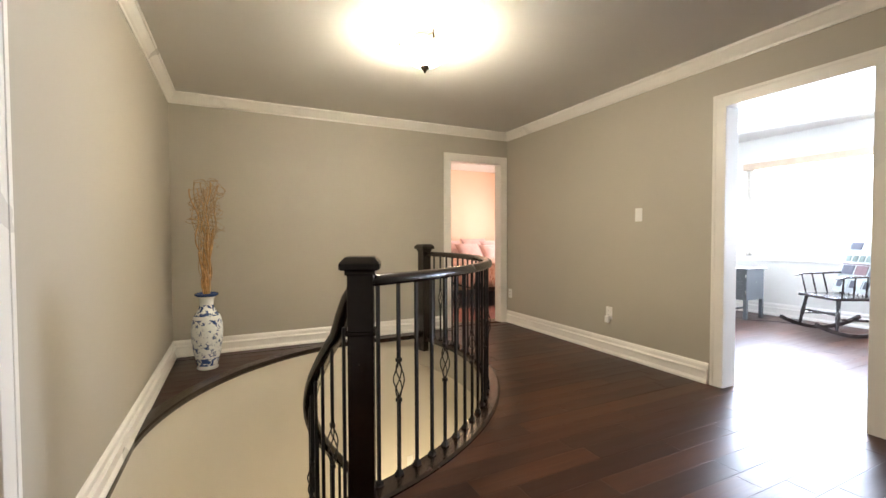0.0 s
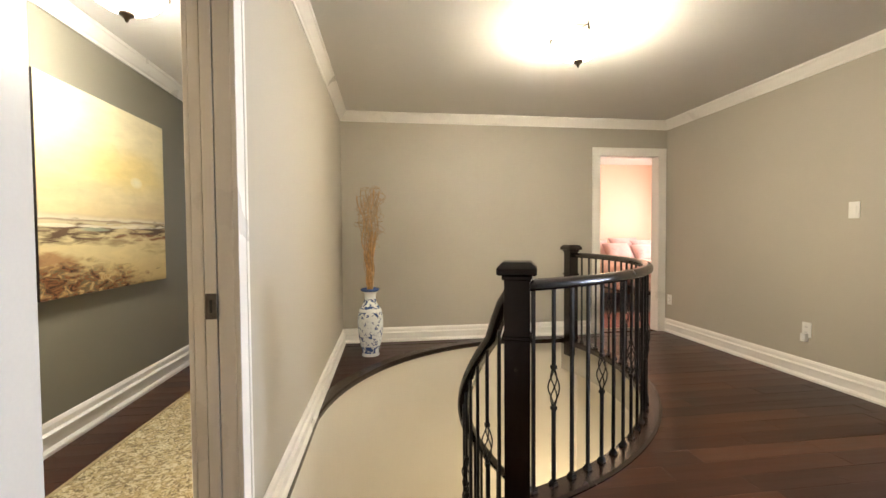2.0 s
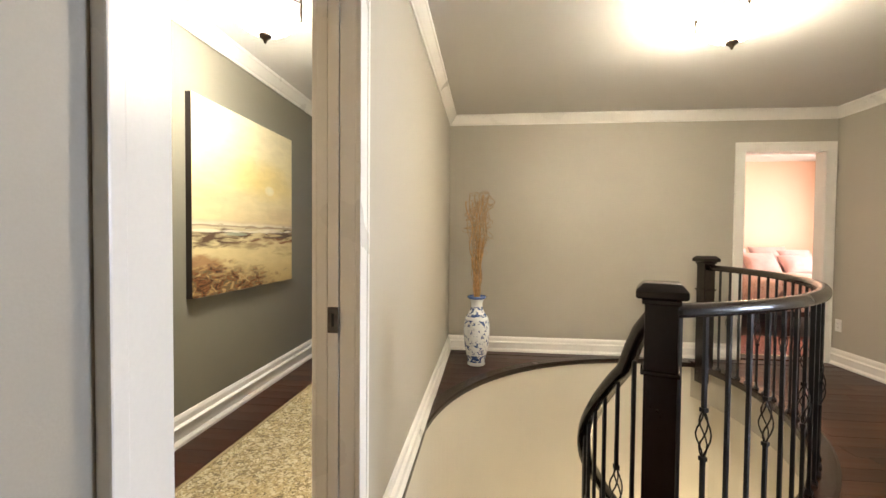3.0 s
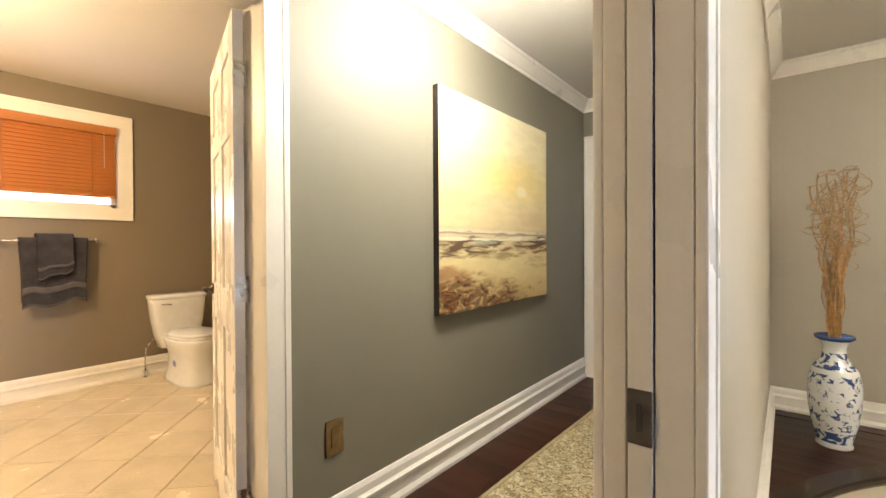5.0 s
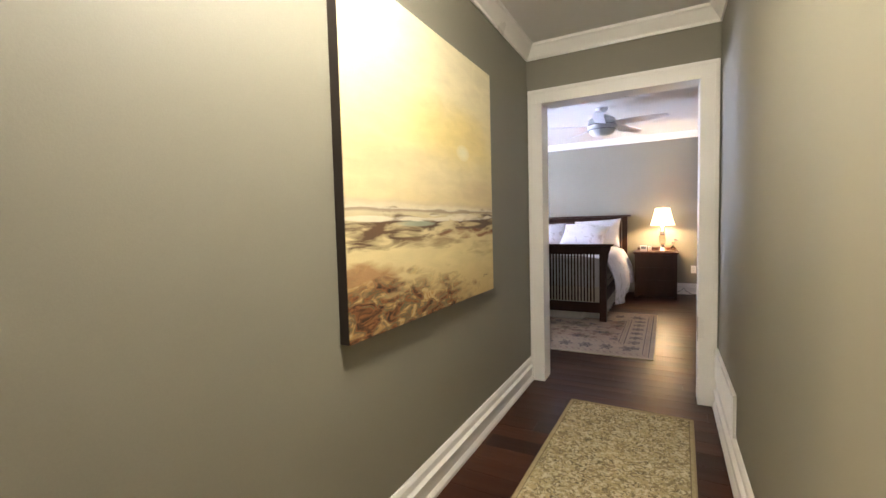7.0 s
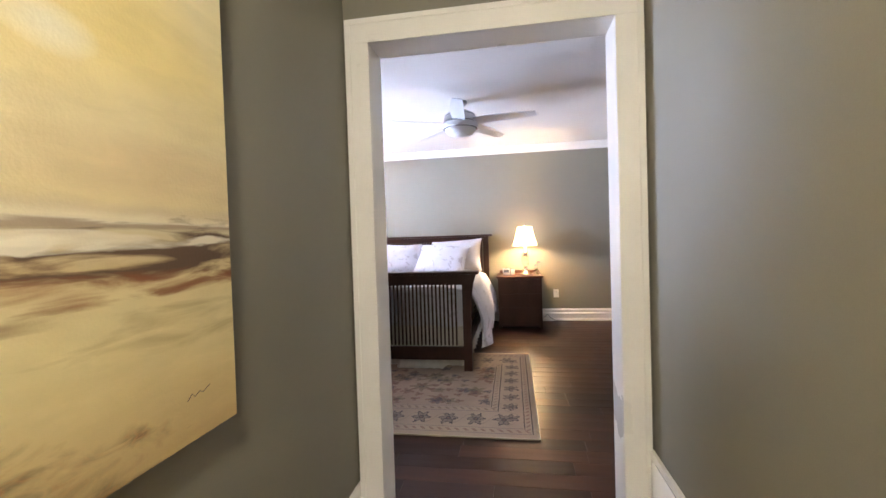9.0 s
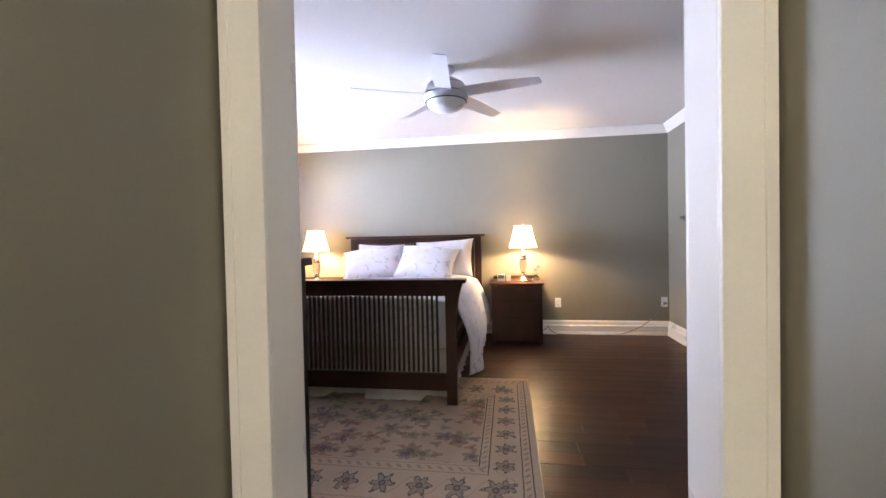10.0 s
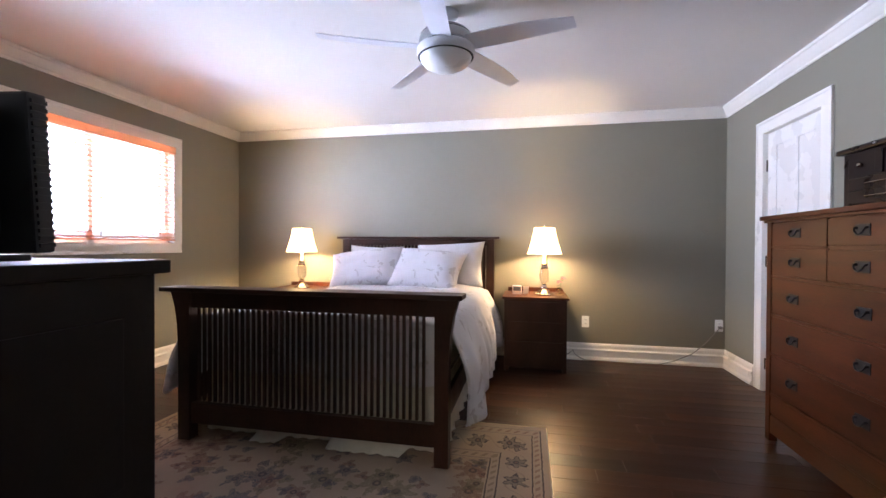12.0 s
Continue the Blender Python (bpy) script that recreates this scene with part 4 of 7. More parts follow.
        n.inputs["Scale"].default_value, n.inputs["Detail"].default_value, n.inputs["Distortion"].default_value = size, 4, 1.6
        mp = nt.nodes.new("ShaderNodeMapping")
        mp.inputs["Location"].default_value = (seed, seed, seed)
        nt.links.new(co.outputs["Object"], mp.inputs["Vector"])
        nt.links.new(mp.outputs["Vector"], n.inputs["Vector"])
        out = layer(out, math_node("MULTIPLY", math_node("GREATER_THAN", n.outputs["Fac"], limit), 0.7), color)
    for lo, hi, color in borders:
        band = math_node("MULTIPLY", math_node("GREATER_THAN", edge, lo), math_node("LESS_THAN", edge, hi))
        out = layer(out, math_node("MULTIPLY", band, 0.8), color)
    nt.links.new(out, b.inputs["Base Color"])
    return m


def rug(name, at, hx, hy, material, edge_mat, label, turn=0.0, fringe=False):
    t = thing(name, at, label, "rug", turn=turn)
    bm = bmesh.new()
    n, k2 = 24, 24
    g = [[bm.verts.new((-hx + 2 * hx * i / n, -hy + 2 * hy * j / k2, 0.009 + 0.0012 * noise.noise((i * 0.7, j * 0.7, at[0])))) for j in range(k2 + 1)] for i in range(n + 1)]
    for i in range(n):
        for j in range(k2):
            bm.faces.new((g[i][j], g[i + 1][j], g[i + 1][j + 1], g[i][j + 1]))
    ext = bmesh.ops.extrude_face_region(bm, geom=list(bm.faces))
    for v in ext["geom"]:
        if isinstance(v, bmesh.types.BMVert):
            v.co.z = 0.001
    part("weave", bm, material, t, smooth=False)
    loop = [(-hx, -hy, 0.005), (hx, -hy, 0.005), (hx, hy, 0.005), (-hx, hy, 0.005)]
    for p, q in zip(loop, loop[1:] + loop[:1]):
        part("binding", tube([p, q], 0.0058, 6), edge_mat, t)
    return t


RUNNER_EDGE = shade("runner_binding", (0.30, 0.23, 0.12), 0.9)
rug("hall_runner", (-1.19, 2.78, 0.0), 0.345, 1.22, rug_paint("runner_weave", 0.345, 1.22, (0.36, 0.29, 0.155), (0.055, 0.042, 0.026), (0.60, 0.52, 0.35), (0.2, 0.1, 0.05), 0.07,
    [(0.0, 0.016, (0.34, 0.27, 0.15)), (0.016, 0.021, (0.16, 0.12, 0.07))], [(24, 0.56, (0.18, 0.14, 0.075), 0), (34, 0.60, (0.085, 0.068, 0.042), 4), (30, 0.57, (0.56, 0.49, 0.33), 9)]), RUNNER_EDGE, "olive and tan patterned hall runner on the dark planks", turn=-1.5)

# pocket door, its edge flush in the jamb
pd = thing("pocket_door", (-0.6125, 1.208, 0.0), "white pocket door slid into the wall", "door")
part("leaf", boxes((-0.0172, 0.0172, 0.0, 0.735, 0.006, 2.035), bevel=0.002), TRIM, pd)
PULL = shade("antique_nickel", (0.16, 0.14, 0.12), 0.38, metal=0.85, vary=0.25, scale=40, fine=300)
pl = part("edge_pull", boxes((-0.0168, 0.0168, -0.0025, 0.002, 0.885, 0.965), bevel=0.0012), PULL, pd, "antique nickel edge pull")
part("finger_slot", boxes((-0.004, 0.004, -0.0032, -0.0024, 0.905, 0.945)), DARKHOLE, pl)

# a brass cover plate low on the wall
OLDBRASS = shade("aged_brass_cover", (0.26, 0.18, 0.085), 0.34, metal=0.8, vary=0.25, scale=40, fine=300)
wall_plate(pose(-1.86, 1.588, 0.41, 0, 0, 90) @ Matrix.Scale(1.2, 4), "switch", "aged brass rocker plate low on the taupe wall", OLDBRASS)

# return-air grille at the foot of the hall wall
vent = thing("wall_vent", (-0.665, 3.87, 0.0), "white louvred return-air grille above the floor", "vent")
part("frame", boxes((-0.016, -0.002, -0.40, 0.40, 0.345, 0.375), (-0.016, -0.002, -0.40, 0.40, 0.175, 0.200), (-0.016, -0.002, -0.40, -0.375, 0.20, 0.345), (-0.016, -0.002, 0.375, 0.40, 0.20, 0.345), bevel=0.002), TRIM, vent)
part("backing", boxes((-0.006, -0.002, -0.375, 0.375, 0.20, 0.345)), DARKHOLE, vent)
slat = None
for k in range(10):
    bm = bmesh.new()
    v = box(bm, -0.012, 0.0, -0.375, 0.375, -0.001, 0.001)
    bmesh.ops.rotate(bm, cent=(0, 0, 0), matrix=Matrix.Rotation(radians(-40), 3, "Y"), verts=v)
    s = part("slat", bm, TRIM, vent)
    s.location = (-0.012, 0, 0.209 + 0.0142 * k)


# ---- bathroom ----
def clip_poly(pts, x0, x1, y0, y1):
    for axis, lim, sign in ((0, x0, 1), (0, x1, -1), (1, y0, 1), (1, y1, -1)):
        out = []
        for k, p in enumerate(pts):
            q = pts[(k + 1) % len(pts)]
            a, b = sign * (p[axis] - lim), sign * (q[axis] - lim)
            if a >= 0:
                out.append(p)
            if a * b < 0:
                u = a / (a - b)
                out.append((p[0] + u * (q[0] - p[0]), p[1] + u * (q[1] - p[1])))
        pts = out
        if len(pts) < 3:
            return []
    return pts


TILE = shade("cream_floor_tile", (0.62, 0.53, 0.38), 0.22, vary=0.10, scale=5, fine=70, bump=0.03, per_object=0.3)
GROUT = shade("tan_grout", (0.36, 0.28, 0.18), 0.85)
bathfloor = structure("floor_bath", boxes((-5.06, -1.92, -1.25, 2.80, -0.12, -0.002)), GROUT, "cream square tiles laid diagonally with tan joints", "floor")
T = 0.335
for i in range(-14, 15):
    for j in range(-14, 15):
        cx, cy = -3.5 + (i - j) * T * 0.7071, 0.8 + (i + j) * T * 0.7071
        h = (T - 0.005) * 0.7071
        pts = clip_poly([(cx - h, cy), (cx, cy - h), (cx + h, cy), (cx, cy + h)], -4.998, -1.91, -1.2, 2.75)
        if len(pts) < 3:
            continue
        bm = bmesh.new()
        mx, my = sum(p[0] for p in pts) / len(pts), sum(p[1] for p in pts) / len(pts)
        lo = [bm.verts.new((x, y, -0.002)) for x, y in pts]
        md = [bm.verts.new((x, y, 0.003)) for x, y in pts]
        hi = [bm.verts.new((x + (mx - x) * 0.015, y + (my - y) * 0.015, 0.0045)) for x, y in pts]
        n = len(pts)
        for k in range(n):
            bm.faces.new((lo[k - 1], lo[k], md[k], md[k - 1]))
            bm.faces.new((md[k - 1], md[k], hi[k], hi[k - 1]))
        bm.faces.new(hi)
        part("tile", bm, TILE, bathfloor)
structure("threshold_bath", boxes((-1.95, -1.855, 0.52, 1.30, -0.01, 0.009), bevel=0.003), NOSING, "dark wooden threshold strip", "threshold")

# bathroom door, open inwards against the view
bd = thing("door_bath", (-1.985, 1.255, 0.0), "open white panelled bathroom door with a lever handle", "door", turn=163.2)
tagged(bd, kind="structure")


def panel_leaf(parent, w, h, t, rows, mat):
    """A door leaf from x 0 to w of stiles, rails and raised panels, each a part."""
    z, s, mid = 0.01, 0.105, 0.09
    leaf = part("leaf", boxes((0.02, w - 0.02, -t + 0.009, -0.009, z + 0.01, h - 0.01)), mat, parent)
    for x0, x1 in ((0, s), ((w - mid) / 2, (w + mid) / 2), (w - s, w)):
        part("stile", boxes((x0, x1, -t, 0, z, h), bevel=0.0015), mat, leaf)
    for lo, hi in rows:
        for x0, x1 in ((s, (w - mid) / 2), ((w + mid) / 2, w - s)):
            part("rail", boxes((x0, x1, -t + 0.0004, -0.0004, lo, hi)), mat, leaf)
    for lo, hi in zip([r[1] for r in rows], [r[0] for r in rows[1:]]):
        for x0, x1 in ((s, (w - mid) / 2), ((w + mid) / 2, w - s)):
            part("panel", boxes((x0 + 0.03, x1 - 0.03, -t + 0.006, -0.006, lo + 0.03, hi - 0.03), bevel=0.005), mat, leaf)
    return leaf


DOOR = shade("door_white_paint", (0.80, 0.78, 0.74), 0.28, vary=0.03, scale=4, fine=160, bump=0.02)
leaf = panel_leaf(bd, 0.76, 2.03, 0.035, [(0.01, 0.20), (0.84, 1.0), (1.60, 1.70), (1.92, 2.03)], DOOR)
for z in (0.25, 1.02, 1.80):
    bm = boxes((-0.0025, -0.0002, -0.038, -0.004, z - 0.045, z + 0.045))
    lathe(bm, [(0.0, 0.0), (0.006, 0.0), (0.006, 0.095), (0.0, 0.095)], 10, at=(-0.003, -0.043, z - 0.0475))
    part("hinge", bm, NICKEL, bd, "steel hinge")
for side in (0.0, -0.035):
    d = 1 if side == 0 else -1
    bm = lathe(bmesh.new(), [(0.0, 0.0), (0.028, 0.0), (0.026, 0.008), (0.010, 0.012), (0.008, 0.045), (0.0, 0.045)], 18)
    bmesh.ops.transform(bm, matrix=pose(0.70, side, 0.97, -90 * d), verts=bm.verts)
    sweep(bm, [(0.70, side + 0.04 * d, 0.97), (0.66, side + 0.043 * d, 0.972), (0.59, side + 0.04 * d, 0.968)], round_ring(0.0075, 8))
    part("lever_handle", bm, BRONZE, bd, "dark bronze lever", smooth=True)


def window_panes(name, x, y0, y1, z0, z1, n, label):
    t = tagged(thing(name, (x, 0, 0), label, "window"), kind="structure")
    part("sash", boxes((-0.02, 0.02, y0, y1, z0, z0 + 0.035), (-0.02, 0.02, y0, y1, z1 - 0.035, z1), *[(-0.02, 0.02, y - 0.02, y + 0.02, z0, z1) for y in [y0 + 0.02 + (y1 - y0 - 0.04) * k / n for k in range(n + 1)]]), TRIM, t)
    for k in range(n):
        a, b = y0 + 0.04 + (y1 - y0 - 0.04) * k / n, y0 + (y1 - y0 - 0.04) * (k + 1) / n
        p = part("pane", boxes((-0.003, 0.003, a, b, z0 + 0.035, z1 - 0.035)), GLASS, t)
        p.visible_shadow = False
    return t


window_panes("window_bath", -5.07, 0.20, 1.63, 1.515, 2.215, 1, "high bathroom window, daylit")
window_panes("window_bedroom", -4.70, 6.25, 7.76, 1.175, 2.12, 2, "wide two-light bedroom window, bright daylight")
window_panes("window_study", 6.82, 0.52, 3.43, 0.82, 2.11, 2, "broad study window, blown out by daylight")


def blind(name, x, y0, y1, z0, z1, pitch, tilt, mat, valance_mat, label, out=1):
    """A wooden venetian blind: valance, slats, bottom rail, ladder tapes and cords."""
    t = thing(name, (x, 0, 0), label, "blind")
    part("valance", boxes((0.0, 0.05, y0, y1, z1 - 0.07, z1), bevel=0.004), valance_mat, t)
    bm = bmesh.new()
    v = box(bm, -0.023, 0.023, y0 + 0.008, y1 - 0.008, -0.0014, 0.0014)
    bmesh.ops.rotate(bm, cent=(0, 0, 0), matrix=Matrix.Rotation(radians(tilt), 3, "Y"), verts=v)
    me = mesh_of("slat", bm, mat)
    z = z0 + 0.03
    while z < z1 - 0.05:
        s = new("slat", me)
        s.parent, s.location = t, (0.02, 0, z)
        z += pitch
    for k in range(5):
        s = new("slat", me)
        s.parent, s.location = t, (0.02, 0, z0 + 0.024 + 0.011 * k)
    part("bottom_rail", boxes((-0.005, 0.045, y0 + 0.006, y1 - 0.006, z0, z0 + 0.018), bevel=0.003), mat, t)
    for u in (0.12, 0.5, 0.88):
        y = y0 + (y1 - y0) * u
        part("ladder_tape", boxes((0.044, 0.0455, y - 0.004, y + 0.004, z0 + 0.01, z1 - 0.07)), mat, t)
    part("cord", tube([(0.052, y1 - 0.09, z1 - 0.06), (0.052, y1 - 0.09, z0 + 0.25)], 0.0022, 5), PLATE, t)
    return t


def slat_wood(name, base, glowing):
    """Thin stained wood that lets some daylight through."""
    m = shade(name, base, 0.4, vary=0.2, scale=6, fine=80, stretch=(1, 0.3, 4))
    nt = m.node_tree
    b = nt.nodes["Principled BSDF"]
    tr = nt.nodes.new("ShaderNodeBsdfTranslucent")
    tr.inputs["Color"].default_value = (*[min(1, c * 1.7) for c in base], 1)
    mix = nt.nodes.new("ShaderNodeMixShader")
    mix.inputs[0].default_value = glowing
    nt.links.new(b.outputs[0], mix.inputs[1])
    nt.links.new(tr.outputs[0], mix.inputs[2])
    nt.links.new(mix.outputs[0], nt.nodes["Material Output"].inputs["Surface"])
    return m


ORANGE = slat_wood("honey_wood_slats", (0.50, 0.21, 0.06), 0.28)
CHERRY = slat_wood("cherry_wood_slats", (0.56, 0.31, 0.18), 0.3)
blind("blind_bath", -5.0, 0.215, 1.615, 1.60, 2.205, 0.031, 52, ORANGE, ORANGE, "honey-coloured wooden venetian blind, nearly let down")

# towel bar and towels
TOWEL = shade("charcoal_terry", (0.045, 0.042, 0.048), 0.95, vary=0.3, scale=14, fine=320, bump=0.6, spec=0.1)
tb = thing("towel_bar", (-5.0, 1.175, 1.23), "chrome towel bar on the taupe wall", "towel bar")
CHROME = shade("chrome", (0.75, 0.75, 0.75), 0.10, metal=1.0, vary=0.04, bump=0.0)
part("bar", tube([(0.07, -0.28, 0), (0.07, 0.28, 0)], 0.008, 10), CHROME, tb, smooth=True)
for s in (-0.285, 0.285):
    bm = tube([(0.002, s, 0), (0.075, s, 0)], 0.011, 10)
    lathe(bm, [(0.0, -0.016), (0.012, -0.014), (0.017, 0.0), (0.012, 0.014), (0.0, 0.016)], 12, at=(0.07, s, 0))
    part("post", bm, CHROME, tb, smooth=True)


def towel(name, y0, y1, drop, off, label, seed, slump):
    """A thick towel over the bar, sagging at one side, with soft folds, a woven band and a stitched hem."""
    t = thing(name, (-4.93, (y0 + y1) / 2, 1.23), label, "towel")
    w = (y1 - y0) / 2
    n, m = 26, 22

    def at(i, d, back=False, lift=0.0):
        y = -w + 2 * w * i / n
        u = y / w
        fall = drop * (0.90 if back else 1.0) * (1 + slump * u + 0.03 * math.sin(5 * u + seed))
        fold = (0.013 * noise.noise((y * 9, d * 1.5, seed)) + 0.006 * noise.noise((y * 24, d * 4, seed))) * min(1.0, d * 2.5)
        x = -off - 0.006 + fold * 0.3 if back else off + 0.008 + fold + 0.012 * d
        return Vector((x + lift, y * (1 - 0.05 * d + 0.02 * math.sin(4 * d + seed)), -fall * d + 0.004 * math.sin(9 * u + seed) * d))

    bm = bmesh.new()
    rows = []
    for i in range(n + 1):
        row = [bm.verts.new(at(i, k / 10, True)) for k in range(10, 0, -1)]
        y = at(i, 0.0).y
        row += [bm.verts.new(((off + 0.007) * math.sin(a), y, 0.012 * math.cos(a) + off)) for a in (-1.4, -0.7, 0, 0.7, 1.4)]
        row += [bm.verts.new(at(i, k / m)) for k in range(1, m + 1)]
        rows.append(row)
    for a, b in zip(rows, rows[1:]):
        for k in range(len(a) - 1):
            bm.faces.new((a[k], a[k + 1], b[k + 1], b[k]))
    cloth = part("cloth", bm, TOWEL, t, smooth=True)
    md = cloth.modifiers.new("thick", "SOLIDIFY")
    md.thickness, md.offset = 0.008, -1
    for nm, d0, d1, mat in (("woven_band", 0.70, 0.80, TOWELBAND), ("hem", 0.965, 1.0, TOWELBAND)):
        bm = bmesh.new()
        rows = [[bm.verts.new(at(i, d0 + (d1 - d0) * k / 3, lift=0.0095)) for k in range(4)] for i in range(n + 1)]
        for a, b in zip(rows, rows[1:]):
            for k in range(3):
                bm.faces.new((a[k], a[k + 1], b[k + 1], b[k]))
        band = part(nm, bm, mat, t, smooth=True)
        band.modifiers.new("thick", "SOLIDIFY").thickness = 0.003
    return t


TOWELBAND = shade("charcoal_flat_weave", (0.085, 0.078, 0.082), 0.8, vary=0.2, scale=20, fine=260, bump=0.3, spec=0.1)
towel("bath_towel", 1.0, 1.40, 0.50, 0.014, "folded charcoal bath towel over the bar", 2.1, -0.05)
towel("hand_towel", 1.09, 1.31, 0.27, 0.046, "small charcoal hand towel over a larger one", 5.4, -0.10)


# toilet, back to the window wall
def oval(bm, cx, cy, rows, seg=28, square=0.0):
    """A closed body of oval rings: rows of (half length x, half width y, z, shift x)."""
    rings = []
    for a, b, z, s in rows:
        ring = []
        for k in range(seg):
            c, d = math.cos(2 * math.pi * k / seg), math.sin(2 * math.pi * k / seg)
            e = 2.0 / (2.0 + square)
            ring.append(bm.verts.new((cx + s + a * math.copysign(abs(c) ** e, c), cy + b * math.copysign(abs(d) ** e, d), z)))
        rings.append(ring)
    for p, q in zip(rings, rings[1:]):
        for k in range(seg):
            bm.faces.new((p[k], p[(k + 1) % seg], q[(k + 1) % seg], q[k]))
    bm.faces.new(rings[0][::-1])
    bm.faces.new(rings[-1])
    return bm


wc = thing("toilet", (-4.98, 2.04, 0.0045), "white porcelain one-piece toilet with closed lid", "toilet")
part("tank", oval(bmesh.new(), 0.115, 0, [(0.080, 0.150, 0.26, 0), (0.090, 0.180, 0.36, 0), (0.096, 0.205, 0.50, 0), (0.099, 0.222, 0.66, 0), (0.100, 0.226, 0.70, 0)], square=4), PORCELAIN, wc, smooth=True)
part("tank_lid", oval(bmesh.new(), 0.115, 0, [(0.102, 0.228, 0.701, 0), (0.108, 0.234, 0.708, 0), (0.108, 0.234, 0.728, 0), (0.095, 0.22, 0.738, 0)], square=4), PORCELAIN, wc, smooth=True)
part("bowl", oval(bmesh.new(), 0.45, 0, [(0.315, 0.168, 0.0, -0.02), (0.308, 0.162, 0.025, -0.02), (0.284, 0.142, 0.10, -0.02), (0.270, 0.136, 0.18, -0.02), (0.270, 0.148, 0.25, -0.01), (0.283, 0.168, 0.315, 0.0), (0.292, 0.185, 0.365, 0.0), (0.287, 0.182, 0.385, 0.0)], square=0.9), PORCELAIN, wc, smooth=True)
part("seat", oval(bmesh.new(), 0.47, 0, [(0.270, 0.182, 0.387, 0), (0.276, 0.187, 0.392, 0), (0.276, 0.187, 0.404, 0), (0.268, 0.180, 0.408, 0)]), PORCELAIN, wc, smooth=True)
part("lid", oval(bmesh.new(), 0.47, 0, [(0.268, 0.182, 0.410, 0), (0.274, 0.186, 0.415, 0), (0.272, 0.184, 0.428, 0), (0.24, 0.155, 0.434, 0)]), PORCELAIN, wc, smooth=True)
part("flush_lever", tube([(0.222, -0.16, 0.66), (0.24, -0.16, 0.66), (0.245, -0.09, 0.655)], 0.007, 8), CHROME, wc, smooth=True)
BLUE = shade("blue_sticker", (0.10, 0.16, 0.42), 0.4, bump=0.0)
bm = lathe(bmesh.new(), [(0.0, 0.0), (0.034, 0.0), (0.034, 0.002), (0.0, 0.002)], 20)
bmesh.ops.transform(bm, matrix=pose(0.44, -0.1365, 0.16, 90, 0, 0), verts=bm.verts)
part("sticker", bm, BLUE, wc, "round blue sticker")
sup = thing("supply_hose", (-5.0, 1.83, 0.0), "grey braided water hose beside the toilet", "hose")
part("hose", tube([(0.10, 0.09, 0.36), (0.10, 0.02, 0.34), (0.09, -0.03, 0.27), (0.08, -0.035, 0.16), (0.07, -0.03, 0.06)], 0.006, 8), NICKEL, sup, smooth=True)
part("valve", boxes((0.045, 0.095, -0.05, -0.012, 0.03, 0.07), (0.002, 0.05, -0.036, -0.024, 0.044, 0.056), bevel=0.005), CHROME, sup)
part("foot", lathe(bmesh.new(), [(0.0, 0.006), (0.03, 0.006), (0.028, 0.012), (0.008, 0.016), (0.008, 0.04), (0.0, 0.04)], 14, at=(0.07, -0.03, 0)), CHROME, sup)

# ---- bedroom ----
ESPRESSO = shade("espresso_mission_wood", (0.037, 0.0140, 0.0080), 0.36, vary=0.45, scale=7, fine=90, bump=0.05, stretch=(1, 1, 0.35), spec=0.32)
CHERRYWOOD = shade("cherry_mission_wood", (0.066, 0.0175, 0.0062), 0.36, vary=0.45, scale=5, fine=90, bump=0.05, stretch=(1, 0.3, 2.5), spec=0.25)
BLACKWOOD = shade("black_stained_wood", (0.0105, 0.0070, 0.0058), 0.5, vary=0.3, scale=7, fine=90, bump=0.04, spec=0.2)
LINEN = shade("white_patterned_linen", (0.60, 0.59, 0.62), 0.9, vary=0.10, scale=7, fine=240, bump=0.25, spec=0.1)
SKIRT = shade("ivory_bed_skirt", (0.66, 0.62, 0.54), 0.9, vary=0.08, scale=8, fine=240, bump=0.2, spec=0.1)
FANWHITE = shade("white_fan_enamel", (0.72, 0.72, 0.75), 0.35, vary=0.03, scale=10, fine=100, bump=0.0)
FANGLASS = shade("frosted_fan_glass", (0.82, 0.82, 0.80), 0.3, vary=0.03, bump=0.0)

